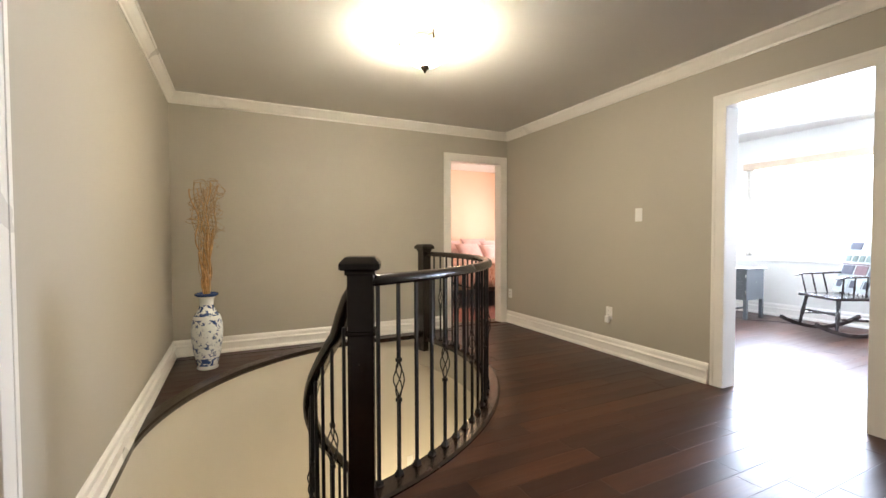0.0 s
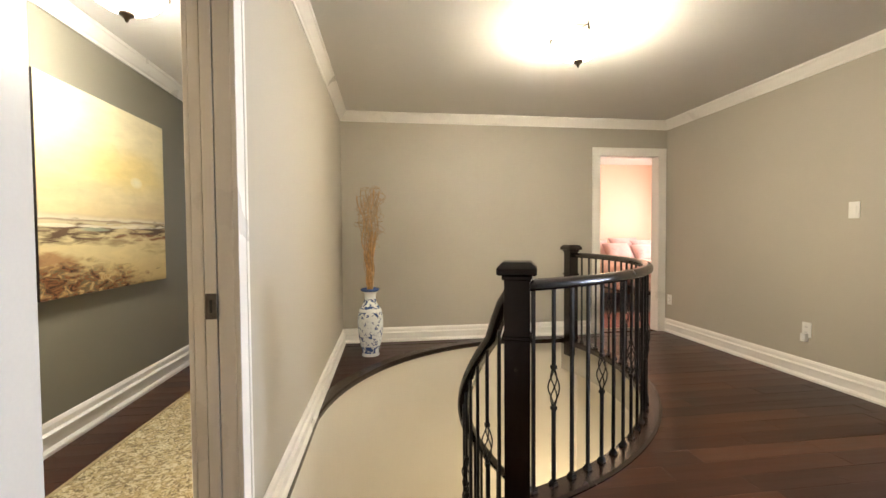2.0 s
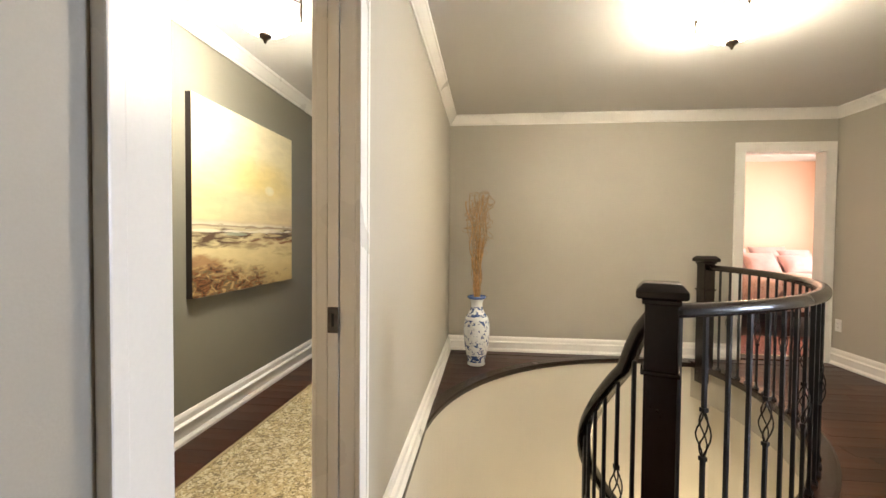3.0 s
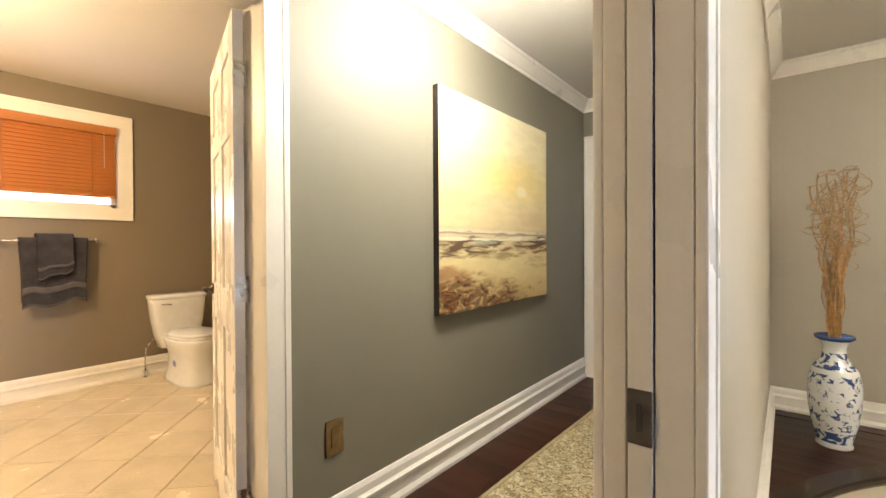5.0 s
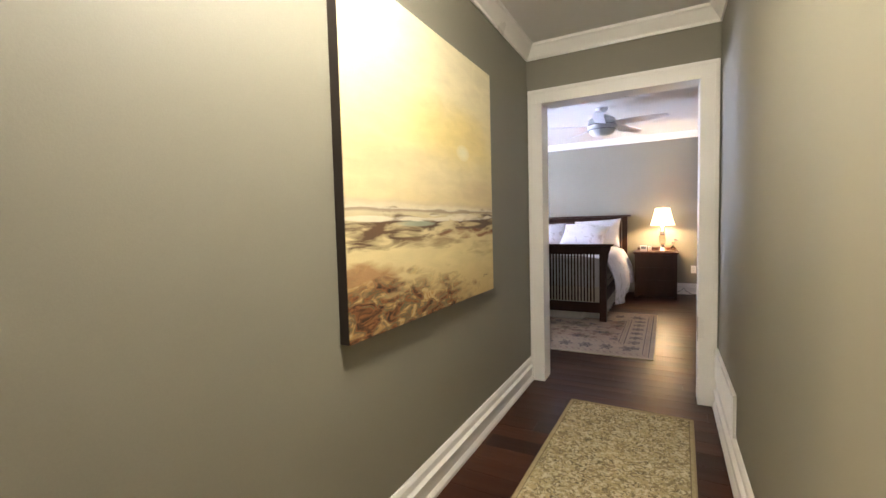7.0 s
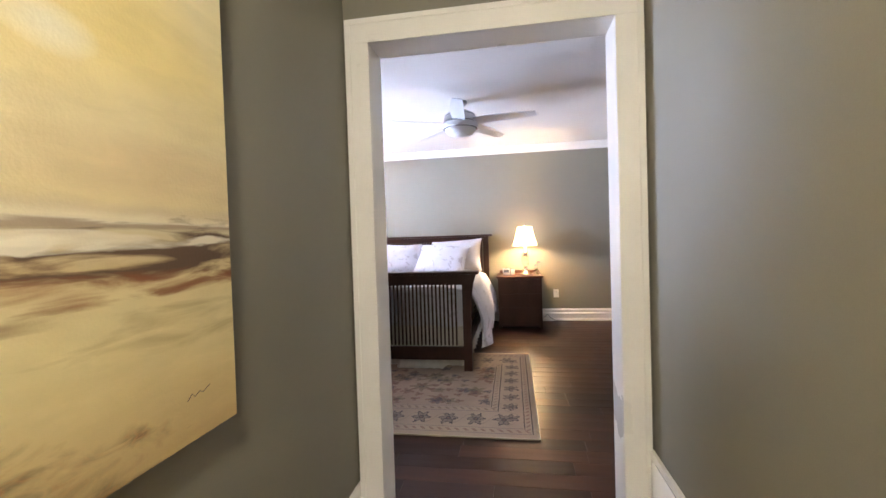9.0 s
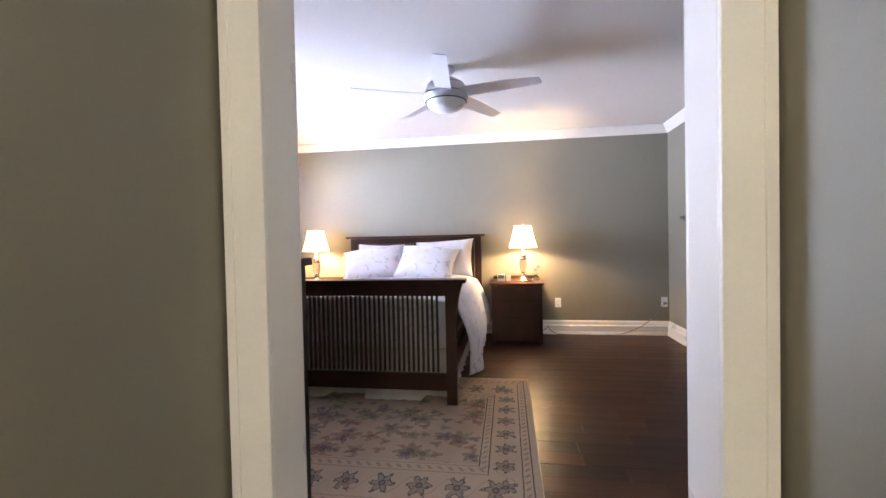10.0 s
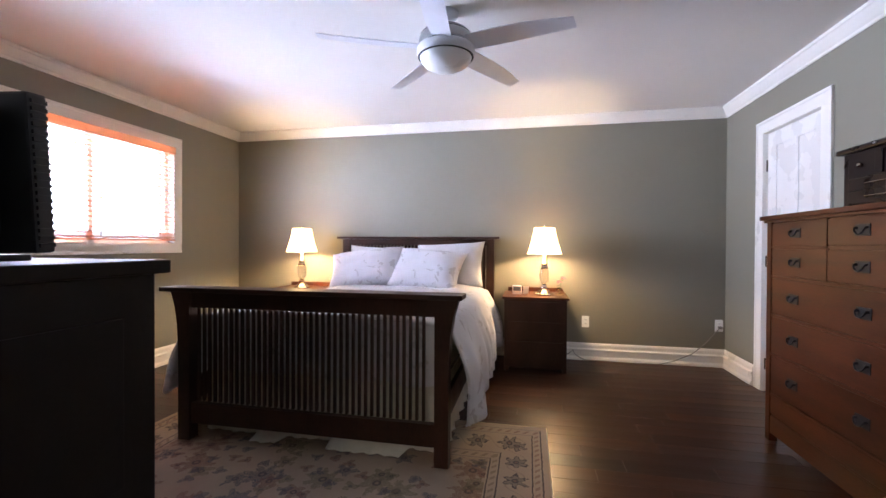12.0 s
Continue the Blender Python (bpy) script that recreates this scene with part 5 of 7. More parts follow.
def floral_rug_paint(hx, hy):
    """A cream wool rug: scattered flowers in the field, and a border of rosettes between beaded dark lines."""
    m = shade("floral_rug_weave", (0.30, 0.228, 0.168), 0.95, vary=0.16, scale=3, fine=260, bump=0.35)
    nt = m.node_tree
    b = nt.nodes["Principled BSDF"]
    b.inputs["Specular IOR Level"].default_value = 0.1
    out = b.inputs["Base Color"].links[0].from_socket
    co = nt.nodes.new("ShaderNodeTexCoord")
    sep = nt.nodes.new("ShaderNodeSeparateXYZ")
    nt.links.new(co.outputs["Object"], sep.inputs[0])

    def math_node(op, a, c=None, d=None):
        n = nt.nodes.new("ShaderNodeMath")
        n.operation = op
        for k, v in enumerate((a, c, d)):
            if isinstance(v, (int, float)):
                n.inputs[k].default_value = v
            elif v is not None:
                nt.links.new(v, n.inputs[k])
        return n.outputs[0]

    def layer(below, fac, color, much):
        mix = nt.nodes.new("ShaderNodeMix")
        mix.data_type = "RGBA"
        nt.links.new(math_node("MULTIPLY", fac, much), mix.inputs["Factor"])
        nt.links.new(below, mix.inputs[6])
        if isinstance(color, tuple):
            mix.inputs[7].default_value = (*color, 1)
        else:
            nt.links.new(color, mix.inputs[7])
        return mix.outputs[2]

    def between(v, lo, hi):
        return math_node("MULTIPLY", math_node("GREATER_THAN", v, lo), math_node("LESS_THAN", v, hi))

    rag = nt.nodes.new("ShaderNodeTexNoise")
    rag.inputs["Scale"].default_value, rag.inputs["Detail"].default_value = 55, 2
    nt.links.new(co.outputs["Object"], rag.inputs["Vector"])
    ragged = math_node("MULTIPLY_ADD", rag.outputs["Fac"], 0.012, -0.006)
    dx = math_node("ADD", math_node("SUBTRACT", hx, math_node("ABSOLUTE", sep.outputs["X"])), ragged)
    dy = math_node("MULTIPLY", math_node("ADD", math_node("SUBTRACT", hy, math_node("ABSOLUTE", sep.outputs["Y"])), ragged), 0.68)
    edge = math_node("MINIMUM", dx, dy)
    on_x = math_node("LESS_THAN", dx, dy)
    along = math_node("ADD", math_node("MULTIPLY", on_x, sep.outputs["Y"]), math_node("MULTIPLY", math_node("SUBTRACT", 1.0, on_x), sep.outputs["X"]))
    field = math_node("GREATER_THAN", edge, 0.32)
    border = math_node("LESS_THAN", edge, 0.32)

    ROSE, SLATE, OLIVE, INK = (0.165, 0.090, 0.068), (0.085, 0.080, 0.090), (0.14, 0.115, 0.075), (0.035, 0.033, 0.040)

    # flowers in the field
    for size, seed, petals, spread, shown in ((0.25, 0.0, 7, 0.30, 0.20), (0.19, 5.3, 5, 0.25, 0.35), (0.11, 2.9, 3, 0.26, 0.35)):
        mp = nt.nodes.new("ShaderNodeMapping")
        mp.inputs["Location"].default_value = (seed, seed * 1.7, 0)
        nt.links.new(co.outputs["Object"], mp.inputs["Vector"])
        v = nt.nodes.new("ShaderNodeTexVoronoi")
        v.voronoi_dimensions = "2D"
        v.inputs["Scale"].default_value, v.inputs["Randomness"].default_value = 1 / size, 0.62
        nt.links.new(mp.outputs["Vector"], v.inputs["Vector"])
        off = nt.nodes.new("ShaderNodeVectorMath")
        off.operation = "SUBTRACT"
        nt.links.new(mp.outputs["Vector"], off.inputs[0]), nt.links.new(v.outputs["Position"], off.inputs[1])
        axes = nt.nodes.new("ShaderNodeSeparateXYZ")
        nt.links.new(off.outputs[0], axes.inputs[0])
        tint = nt.nodes.new("ShaderNodeSeparateColor")
        nt.links.new(v.outputs["Color"], tint.inputs[0])
        turn = math_node("MULTIPLY_ADD", math_node("ARCTAN2", axes.outputs["Y"], axes.outputs["X"]), petals, math_node("MULTIPLY", tint.outputs[0], 6.28))
        wave = math_node("MULTIPLY_ADD", rag.outputs["Fac"], 0.42, -0.21)
        inside = math_node("ADD", math_node("SUBTRACT", math_node("MULTIPLY_ADD", math_node("COSINE", turn), spread * 0.34, spread), v.outputs["Distance"]), wave)
        here = math_node("MULTIPLY", field, math_node("GREATER_THAN", tint.outputs[1], shown))
        hue = nt.nodes.new("ShaderNodeValToRGB")
        hue.color_ramp.interpolation = "CONSTANT"
        he = hue.color_ramp.elements
        he[0].position, he[0].color = 0.0, (*ROSE, 1)
        he[1].position, he[1].color = 0.45, (*SLATE, 1)
        he.new(0.75).color = (*OLIVE, 1)
        nt.links.new(tint.outputs[2], hue.inputs["Fac"])
        body = math_node("MULTIPLY", math_node("GREATER_THAN", inside, 0.0), here)
        veins = math_node("MULTIPLY", body, math_node("GREATER_THAN", math_node("SINE", math_node("MULTIPLY", inside, 70.0)), 0.1))
        out = layer(out, body, hue.outputs["Color"], 0.34)
        out = layer(out, veins, hue.outputs["Color"], 0.80)
        out = layer(out, math_node("MULTIPLY", between(v.outputs["Distance"], 0.04, 0.09), here), INK, 0.55)

    # rosettes, beads and lines of the border
    out = layer(out, border, (0.42, 0.34, 0.255), 0.30)
    step = 0.185
    s0 = math_node("SUBTRACT", math_node("MULTIPLY", math_node("FRACT", math_node("MULTIPLY", along, 1 / step)), step), step / 2)
    c0 = math_node("SUBTRACT", edge, 0.172)
    rad = math_node("SQRT", math_node("ADD", math_node("MULTIPLY", s0, s0), math_node("MULTIPLY", c0, c0)))
    lobes = math_node("COSINE", math_node("MULTIPLY", math_node("ARCTAN2", c0, s0), 6.0))
    inside = math_node("ADD", math_node("SUBTRACT", math_node("MULTIPLY_ADD", lobes, 0.014, 0.050), rad), math_node("MULTIPLY_ADD", rag.outputs["Fac"], 0.06, -0.03))
    body = math_node("GREATER_THAN", inside, 0.0)
    out = layer(out, body, SLATE, 0.48)
    out = layer(out, math_node("MULTIPLY", body, math_node("LESS_THAN", inside, 0.011)), INK, 0.72)
    out = layer(out, between(rad, 0.009, 0.018), INK, 0.70)
    out = layer(out, math_node("LESS_THAN", rad, 0.008), ROSE, 0.6)
    vine = math_node("ABSOLUTE", math_node("SUBTRACT", c0, math_node("MULTIPLY", math_node("SINE", math_node("MULTIPLY", along, 6.2832 / step)), 0.045)))
    out = layer(out, math_node("MULTIPLY", math_node("LESS_THAN", vine, 0.004), math_node("GREATER_THAN", inside, -0.06)), OLIVE, 0.35)
    for mid in (0.062, 0.285):
        bead = math_node("FRACT", math_node("MULTIPLY", math_node("ADD", along, edge), 1 / 0.055))
        spot = math_node("MULTIPLY", between(bead, 0.15, 0.55), between(edge, mid - 0.012, mid + 0.012))
        out = layer(out, spot, ROSE if mid < 0.1 else OLIVE, 0.55)
    for lo, hi in ((0.034, 0.041), (0.084, 0.090), (0.256, 0.263), (0.306, 0.313)):
        out = layer(out, math_node("MULTIPLY", between(edge, lo, hi), math_node("MULTIPLY_ADD", on_x, 0.65, 0.35)), INK, 0.85)
    nt.links.new(out, b.inputs["Base Color"])
    return m


RUGEDGE = shade("rug_binding", (0.42, 0.35, 0.24), 0.95)
rug("area_rug", (-2.285, 6.01, 0.0), 1.235, 0.93, floral_rug_paint(1.235, 0.93), RUGEDGE, "cream floral area rug with dark border lines, under the bed's foot")

# bed: footboard, headboard, rails, mattress
BX0, BX1 = -3.195, -1.565
bed = thing("bed", ((BX0 + BX1) / 2, 7.5, 0.0), "dark mission-style slatted wooden bed, made up in white", "bed")


def bpart(name, bm, mat=ESPRESSO, label="", smooth=False):
    ob = part(name, bm, mat, bed, label, smooth)
    ob.matrix_parent_inverse = bed.matrix_world.inverted()
    return ob


def flared_leg(bm, x0, x1, y0, y1, h, out):
    """A post whose outer side flares towards the top."""
    lv = [(0.01, 0.0), (h * 0.62, 0.0), (h * 0.78, 0.008), (h * 0.90, 0.024), (h, 0.050)]
    rows = []
    for z, f in lv:
        a, b = (x0 - f, x1) if out < 0 else (x0, x1 + f)
        rows.append([bm.verts.new(p) for p in ((a, y0, z), (b, y0, z), (b, y1, z), (a, y1, z))])
    for p, q in zip(rows, rows[1:]):
        for k in range(4):
            bm.faces.new((p[k], p[(k + 1) % 4], q[(k + 1) % 4], q[k]))
    bm.faces.new(rows[0][::-1]), bm.faces.new(rows[-1])
    return bm


FY0, FY1 = 6.325, 6.395
bpart("foot_post", flared_leg(bmesh.new(), BX0, BX0 + 0.075, FY0, FY1, 0.885, -1))
bpart("foot_post", flared_leg(bmesh.new(), BX1 - 0.075, BX1, FY0, FY1, 0.885, 1))
bpart("foot_cap", boxes((BX0 - 0.10, BX1 + 0.075, FY0 - 0.035, FY1 + 0.035, 0.886, 0.912), bevel=0.004))
bpart("foot_top_rail", boxes((BX0 + 0.076, BX1 - 0.076, FY0 + 0.015, FY1 - 0.015, 0.790, 0.885), bevel=0.003))
bpart("foot_bottom_rail", boxes((BX0 + 0.076, BX1 - 0.076, FY0 + 0.015, FY1 - 0.015, 0.105, 0.225), bevel=0.003))
me = mesh_of("foot_slat", boxes((-0.0080, 0.0080, -0.0065, 0.0065, 0.236, 0.789)), ESPRESSO)
N = 39
for k in range(N):
    s = new("foot_slat", me)
    s.parent, s.matrix_parent_inverse = bed, bed.matrix_world.inverted()
    s.location = (BX0 + 0.115 + (BX1 - BX0 - 0.255) * k / (N - 1), (FY0 + FY1) / 2, 0)
HY0, HY1 = 8.625, 8.685
for x0, x1 in ((BX0 - 0.02, BX0 + 0.06), (BX1 - 0.035, BX1 + 0.045)):
    bpart("head_post", boxes((x0, x1, HY0, HY1, 0.0, 1.232), bevel=0.004))
bpart("head_cap", boxes((BX0 - 0.075, BX1 + 0.10, HY0 - 0.035, HY1 + 0.03, 1.233, 1.258), bevel=0.004))
bpart("head_top_rail", boxes((BX0 + 0.061, BX1 - 0.036, HY0 + 0.012, HY1 - 0.012, 1.165, 1.232), bevel=0.003))
bpart("head_mid_rail", boxes((BX0 + 0.061, BX1 - 0.036, HY0 + 0.012, HY1 - 0.012, 0.50, 0.60), bevel=0.003))
me = mesh_of("head_slat", boxes((-0.0105, 0.0105, -0.009, 0.009, 0.60, 1.165)), ESPRESSO)
for k in range(N):
    s = new("head_slat", me)
    s.parent, s.matrix_parent_inverse = bed, bed.matrix_world.inverted()
    s.location = (BX0 + 0.085 + (BX1 - BX0 - 0.145) * k / (N - 1), (HY0 + HY1) / 2, 0)
for x in (BX0 + 0.02, BX1 - 0.045):
    bpart("side_rail", boxes((x, x + 0.026, FY1, HY0, 0.22, 0.36), bevel=0.003))
bpart("mattress", boxes((BX0 + 0.075, BX1 - 0.075, FY1 + 0.04, HY0 - 0.005, 0.38, 0.70), bevel=0.05), SKIRT, "ivory mattress")


def drape(x0, x1, y0, y1, top, drop_w, drop_e, mat, name, label, seed=0.0):
    """A comforter: flat on the mattress with soft swells, falling in folds at both sides and the foot end."""
    t = thing(name, ((x0 + x1) / 2, (y0 + y1) / 2, 0), label, "bedding")
    bm = bmesh.new()
    cx = (x0 + x1) / 2
    hw = (x1 - x0) / 2
    ny = 64
    prof = []
    for k in range(9):
        prof.append(("w", 1 - k / 9))
    for k in range(25):
        prof.append(("t", -1 + 2 * k / 24))
    for k in range(1, 10):
        prof.append(("e", k / 9))
    rows = []
    for j in range(ny + 1):
        y = y0 + (y1 - y0) * j / ny
        row = []
        for kind, u in prof:
            if kind == "t":
                x = hw * u
                z = top + 0.018 * noise.noise((x * 2.6, y * 2.6, seed)) + 0.007 * noise.noise((x * 9, y * 9, seed)) - 0.05 * abs(u) ** 6
            else:
                s = -1 if kind == "w" else 1
                fall = drop_w if kind == "w" else drop_e
                fold = 0.030 * math.sin(y * 21 + 2.2 * math.sin(y * 6)) * u + 0.07 * noise.noise((y * 2.2, s * 3.0, seed)) * u
                flap = 0.13 * u * math.exp(-((y - y0) / 0.22) ** 2) if kind == "w" else 0.0
                x = s * (hw + flap + 0.115 * math.sin(min(1.0, u * 1.6) * 1.4) + fold)
                z = top - 0.05 - (fall + 0.05 * noise.noise((y * 3.1, s, seed + 4))) * u
            row.append(bm.verts.new((x, y - (y0 + y1) / 2, z)))
        rows.append(row)
    for a, b in zip(rows, rows[1:]):
        for k in range(len(prof) - 1):
            bm.faces.new((a[k], a[k + 1], b[k + 1], b[k]))
    edge = {c: [tuple(r[c].co) for r in rows] for c in (0, len(prof) - 1)}
    ob = part("cover", bm, mat, t, smooth=True)
    md = ob.modifiers.new("thick", "SOLIDIFY")
    md.thickness = 0.02
    md.offset = 1
    bm = bmesh.new()
    end = [[bm.verts.new((-hw + 2 * hw * i / 48, y0 - (y0 + y1) / 2 + 0.012 + 0.011 * math.sin(i * 0.9 + math.sin(i * 0.37)) * k / 6, top - 0.012 - 0.34 * k / 6 - 0.03 * k / 6 * noise.noise((i * 0.13, 0, seed)))) for i in range(49)] for k in range(7)]
    for a, b in zip(end, end[1:]):
        for i in range(48):
            bm.faces.new((a[i], a[i + 1], b[i + 1], b[i]))
    part("foot_fall", bm, mat, t, smooth=True)
    for c in (0, len(prof) - 1):
        part("hem", tube(edge[c], 0.007, 6), mat, t, smooth=True)
    return t


def quilt_paint():
    """White linen with faint grey-green leaf sprays."""
    m = shade("leaf_print_linen", (0.60, 0.59, 0.62), 0.9, vary=0.06, scale=7, fine=240, bump=0.25, spec=0.1)
    nt = m.node_tree
    b = nt.nodes["Principled BSDF"]
    old = b.inputs["Base Color"].links[0].from_socket
    co = nt.nodes.new("ShaderNodeTexCoord")
    v = nt.nodes.new("ShaderNodeTexVoronoi")
    v.feature, v.inputs["Scale"].default_value = "DISTANCE_TO_EDGE", 4.2
    n = nt.nodes.new("ShaderNodeTexNoise")
    n.inputs["Scale"].default_value, n.inputs["Distortion"].default_value = 5.5, 1.5
    for q in (v, n):
        nt.links.new(co.outputs["Object"], q.inputs["Vector"])
    a = nt.nodes.new("ShaderNodeMath")
    a.operation, a.inputs[1].default_value = "LESS_THAN", 0.035
    nt.links.new(v.outputs["Distance"], a.inputs[0])
    c = nt.nodes.new("ShaderNodeMath")
    c.operation, c.inputs[1].default_value = "GREATER_THAN", 0.55
    nt.links.new(n.outputs["Fac"], c.inputs[0])
    d = nt.nodes.new("ShaderNodeMath")
    d.operation = "MULTIPLY"
    nt.links.new(a.outputs[0], d.inputs[0]), nt.links.new(c.outputs[0], d.inputs[1])
    c2 = nt.nodes.new("ShaderNodeMath")
    c2.operation, c2.inputs[1].default_value = "GREATER_THAN", 0.63
    nt.links.new(n.outputs["Fac"], c2.inputs[0])
    e = nt.nodes.new("ShaderNodeMath")
    e.operation = "MAXIMUM"
    nt.links.new(d.outputs[0], e.inputs[0]), nt.links.new(c2.outputs[0], e.inputs[1])
    f = nt.nodes.new("ShaderNodeMath")
    f.operation, f.inputs[1].default_value = "MULTIPLY", 0.65
    nt.links.new(e.outputs[0], f.inputs[0])
    mix = nt.nodes.new("ShaderNodeMix")
    mix.data_type = "RGBA"
    nt.links.new(f.outputs[0], mix.inputs["Factor"])
    nt.links.new(old, mix.inputs[6])
    mix.inputs[7].default_value = (0.40, 0.38, 0.385, 1)
    nt.links.new(mix.outputs[2], b.inputs["Base Color"])
    return m


QUILT = quilt_paint()
drape(BX0 + 0.04, BX1 - 0.01, FY1 + 0.015, 8.40, 0.755, 0.46, 0.50, QUILT, "comforter", "puffy white comforter with leaf print, hanging over the bed's sides", 1.0)
# skirt below the mattress, seen through the slats and under the footboard
sk = thing("bed_skirt", ((BX0 + BX1) / 2, 7.5, 0), "ivory gathered bed skirt that trails on the rug", "bedding")
bm = bmesh.new()
path = []
for k in range(41):
    path.append((0.755, 1.0 - 2.0 * k / 40, "e"))
for k in range(1, 61):
    path.append((0.755 - 1.51 * k / 60, -1.0, "s"))
for k in range(1, 41):
    path.append((-0.755, -1.0 + 2.0 * k / 40, "w"))
rows = []
for k, (x, y, side) in enumerate(path):
    f = (0.006 if side == "s" else 0.014) * math.sin(k * 1.9) + 0.01 * noise.noise((k * 0.31, 0, 0))
    row = []
    for n, z in enumerate((0.40, 0.30, 0.20, 0.10, 0.03, 0.016)):
        g = f * (0.2 + n / 4)
        trail = 0.0
        if side == "s" and n >= 4:
            trail = 0.0 + (0.056 if 8 < k - 40 < 27 or 38 < k - 40 < 46 else 0.006) * (n - 3) + 0.012 * noise.noise((k * 0.2, 1, 0))
        row.append(bm.verts.new((x + (g if side != "s" else 0), y + (g if side == "s" else 0) - trail, z)))
    rows.append(row)
for a, b in zip(rows, rows[1:]):
    for n in range(5):
        bm.faces.new((a[n], a[n + 1], b[n + 1], b[n]))
hemline = [tuple(r[-1].co) for r in rows]
ob = part("cloth", bm, SKIRT, sk, smooth=True)
part("hem", tube(hemline, 0.004, 5), SKIRT, sk, smooth=True)
md = ob.modifiers.new("thick", "SOLIDIFY")
md.thickness = 0.004


def pillow(name, m, w, h, d, mat, label, seed, flange=0.0):
    """A stuffed pillow with pinched corners and creases."""
    bm = bmesh.new()
    n = 20
    faces = {}
    for s in (1, -1):
        g = []
        for i in range(n + 1):
            row = []
            for j in range(n + 1):
                u, v = -1 + 2 * i / n, -1 + 2 * j / n
                k = (max(0.0, (1 - abs(u) ** 2.6) * (1 - abs(v) ** 2.6))) ** 0.55
                pin = 1 - 0.085 * (1 - abs(v) ** 2) * abs(u) ** 3
                pin2 = 1 - 0.07 * (1 - abs(u) ** 2) * abs(v) ** 3
                z = s * d / 2 * k + 0.016 * k * noise.noise((u * 2.2, v * 2.2, seed + s)) + 0.007 * k * noise.noise((u * 6, v * 6, seed))
                row.append(bm.verts.new((w / 2 * u * pin, h / 2 * v * pin2, z)))
            g.append(row)
        for i in range(n):
            for j in range(n):
                q = (g[i][j], g[i + 1][j], g[i + 1][j + 1], g[i][j + 1])
                bm.faces.new(q if s > 0 else q[::-1])
    bmesh.ops.remove_doubles(bm, verts=bm.verts, dist=0.0004)
    ob = part(name, bm, mat, smooth=True)
    ob.matrix_world = m
    return tagged(ob, label, "pillow", "pillows on the bed")


pillow("pillow", pose(-2.72, 8.46, 0.94, 62, 3, 2), 0.74, 0.46, 0.20, LINEN, "white bed pillow leaning on the slatted headboard", 3)
pillow("pillow", pose(-1.97, 8.46, 0.965, 64, -3, -5), 0.74, 0.50, 0.22, LINEN, "white bed pillow leaning on the slatted headboard", 8)
pillow("sham_pillow", pose(-2.78, 8.24, 0.93, 48, -7, 8), 0.76, 0.48, 0.23, QUILT, "white leaf-print sham pillow leaning on another", 13)
pillow("sham_pillow", pose(-2.13, 8.18, 0.93, 50, 4, -9), 0.72, 0.48, 0.24, QUILT, "white leaf-print sham pillow leaning on another", 21)


# nightstands
def nightstand(x0, x1, y0, y1, label):
    t = thing("nightstand", ((x0 + x1) / 2, (y0 + y1) / 2, 0), label, "nightstand", "nightstands")
    a, b = (x1 - x0) / 2, (y1 - y0) / 2
    part("body", boxes((-a + 0.02, a - 0.02, -b + 0.025, b - 0.01, 0.065, 0.668)), ESPRESSO, t)
    part("apron", boxes((-a + 0.02, -a + 0.06, -b + 0.025, b - 0.01, 0, 0.065), (a - 0.06, a - 0.02, -b + 0.025, b - 0.01, 0, 0.065), (-a + 0.06, a - 0.06, -b + 0.03, -b + 0.045, 0.03, 0.065)), ESPRESSO, t)
    part("top", boxes((-a, a, -b, b, 0.669, 0.692), bevel=0.004), CHERRYWOOD, t, "reddish wooden top")
    part("back_ledge", boxes((-a + 0.03, a - 0.03, b - 0.03, b - 0.012, 0.693, 0.735), bevel=0.003), CHERRYWOOD, t)
    for z0, z1 in ((0.095, 0.276), (0.279, 0.460), (0.463, 0.645)):
        part("drawer", boxes((-a + 0.045, a - 0.045, -b + 0.020, -b + 0.026, z0, z1), bevel=0.001), ESPRESSO, t)
    return t


nightstand(-1.405, -0.80, 8.155, 8.70, "dark wooden nightstand with a reddish top, between bed and wall")
nightstand(-3.91, -3.33, 8.155, 8.70, "dark wooden nightstand on the window side of the bed")
SHADE_GLOW = glow("lit_linen_shade", (1.0, 0.66, 0.31), 8.0)
CRYSTAL = clear("crystal_glass", (0.97, 0.95, 0.92), 0.02)
SILVER = shade("polished_silver", (0.72, 0.68, 0.62), 0.16, metal=1.0, vary=0.08, bump=0.0)


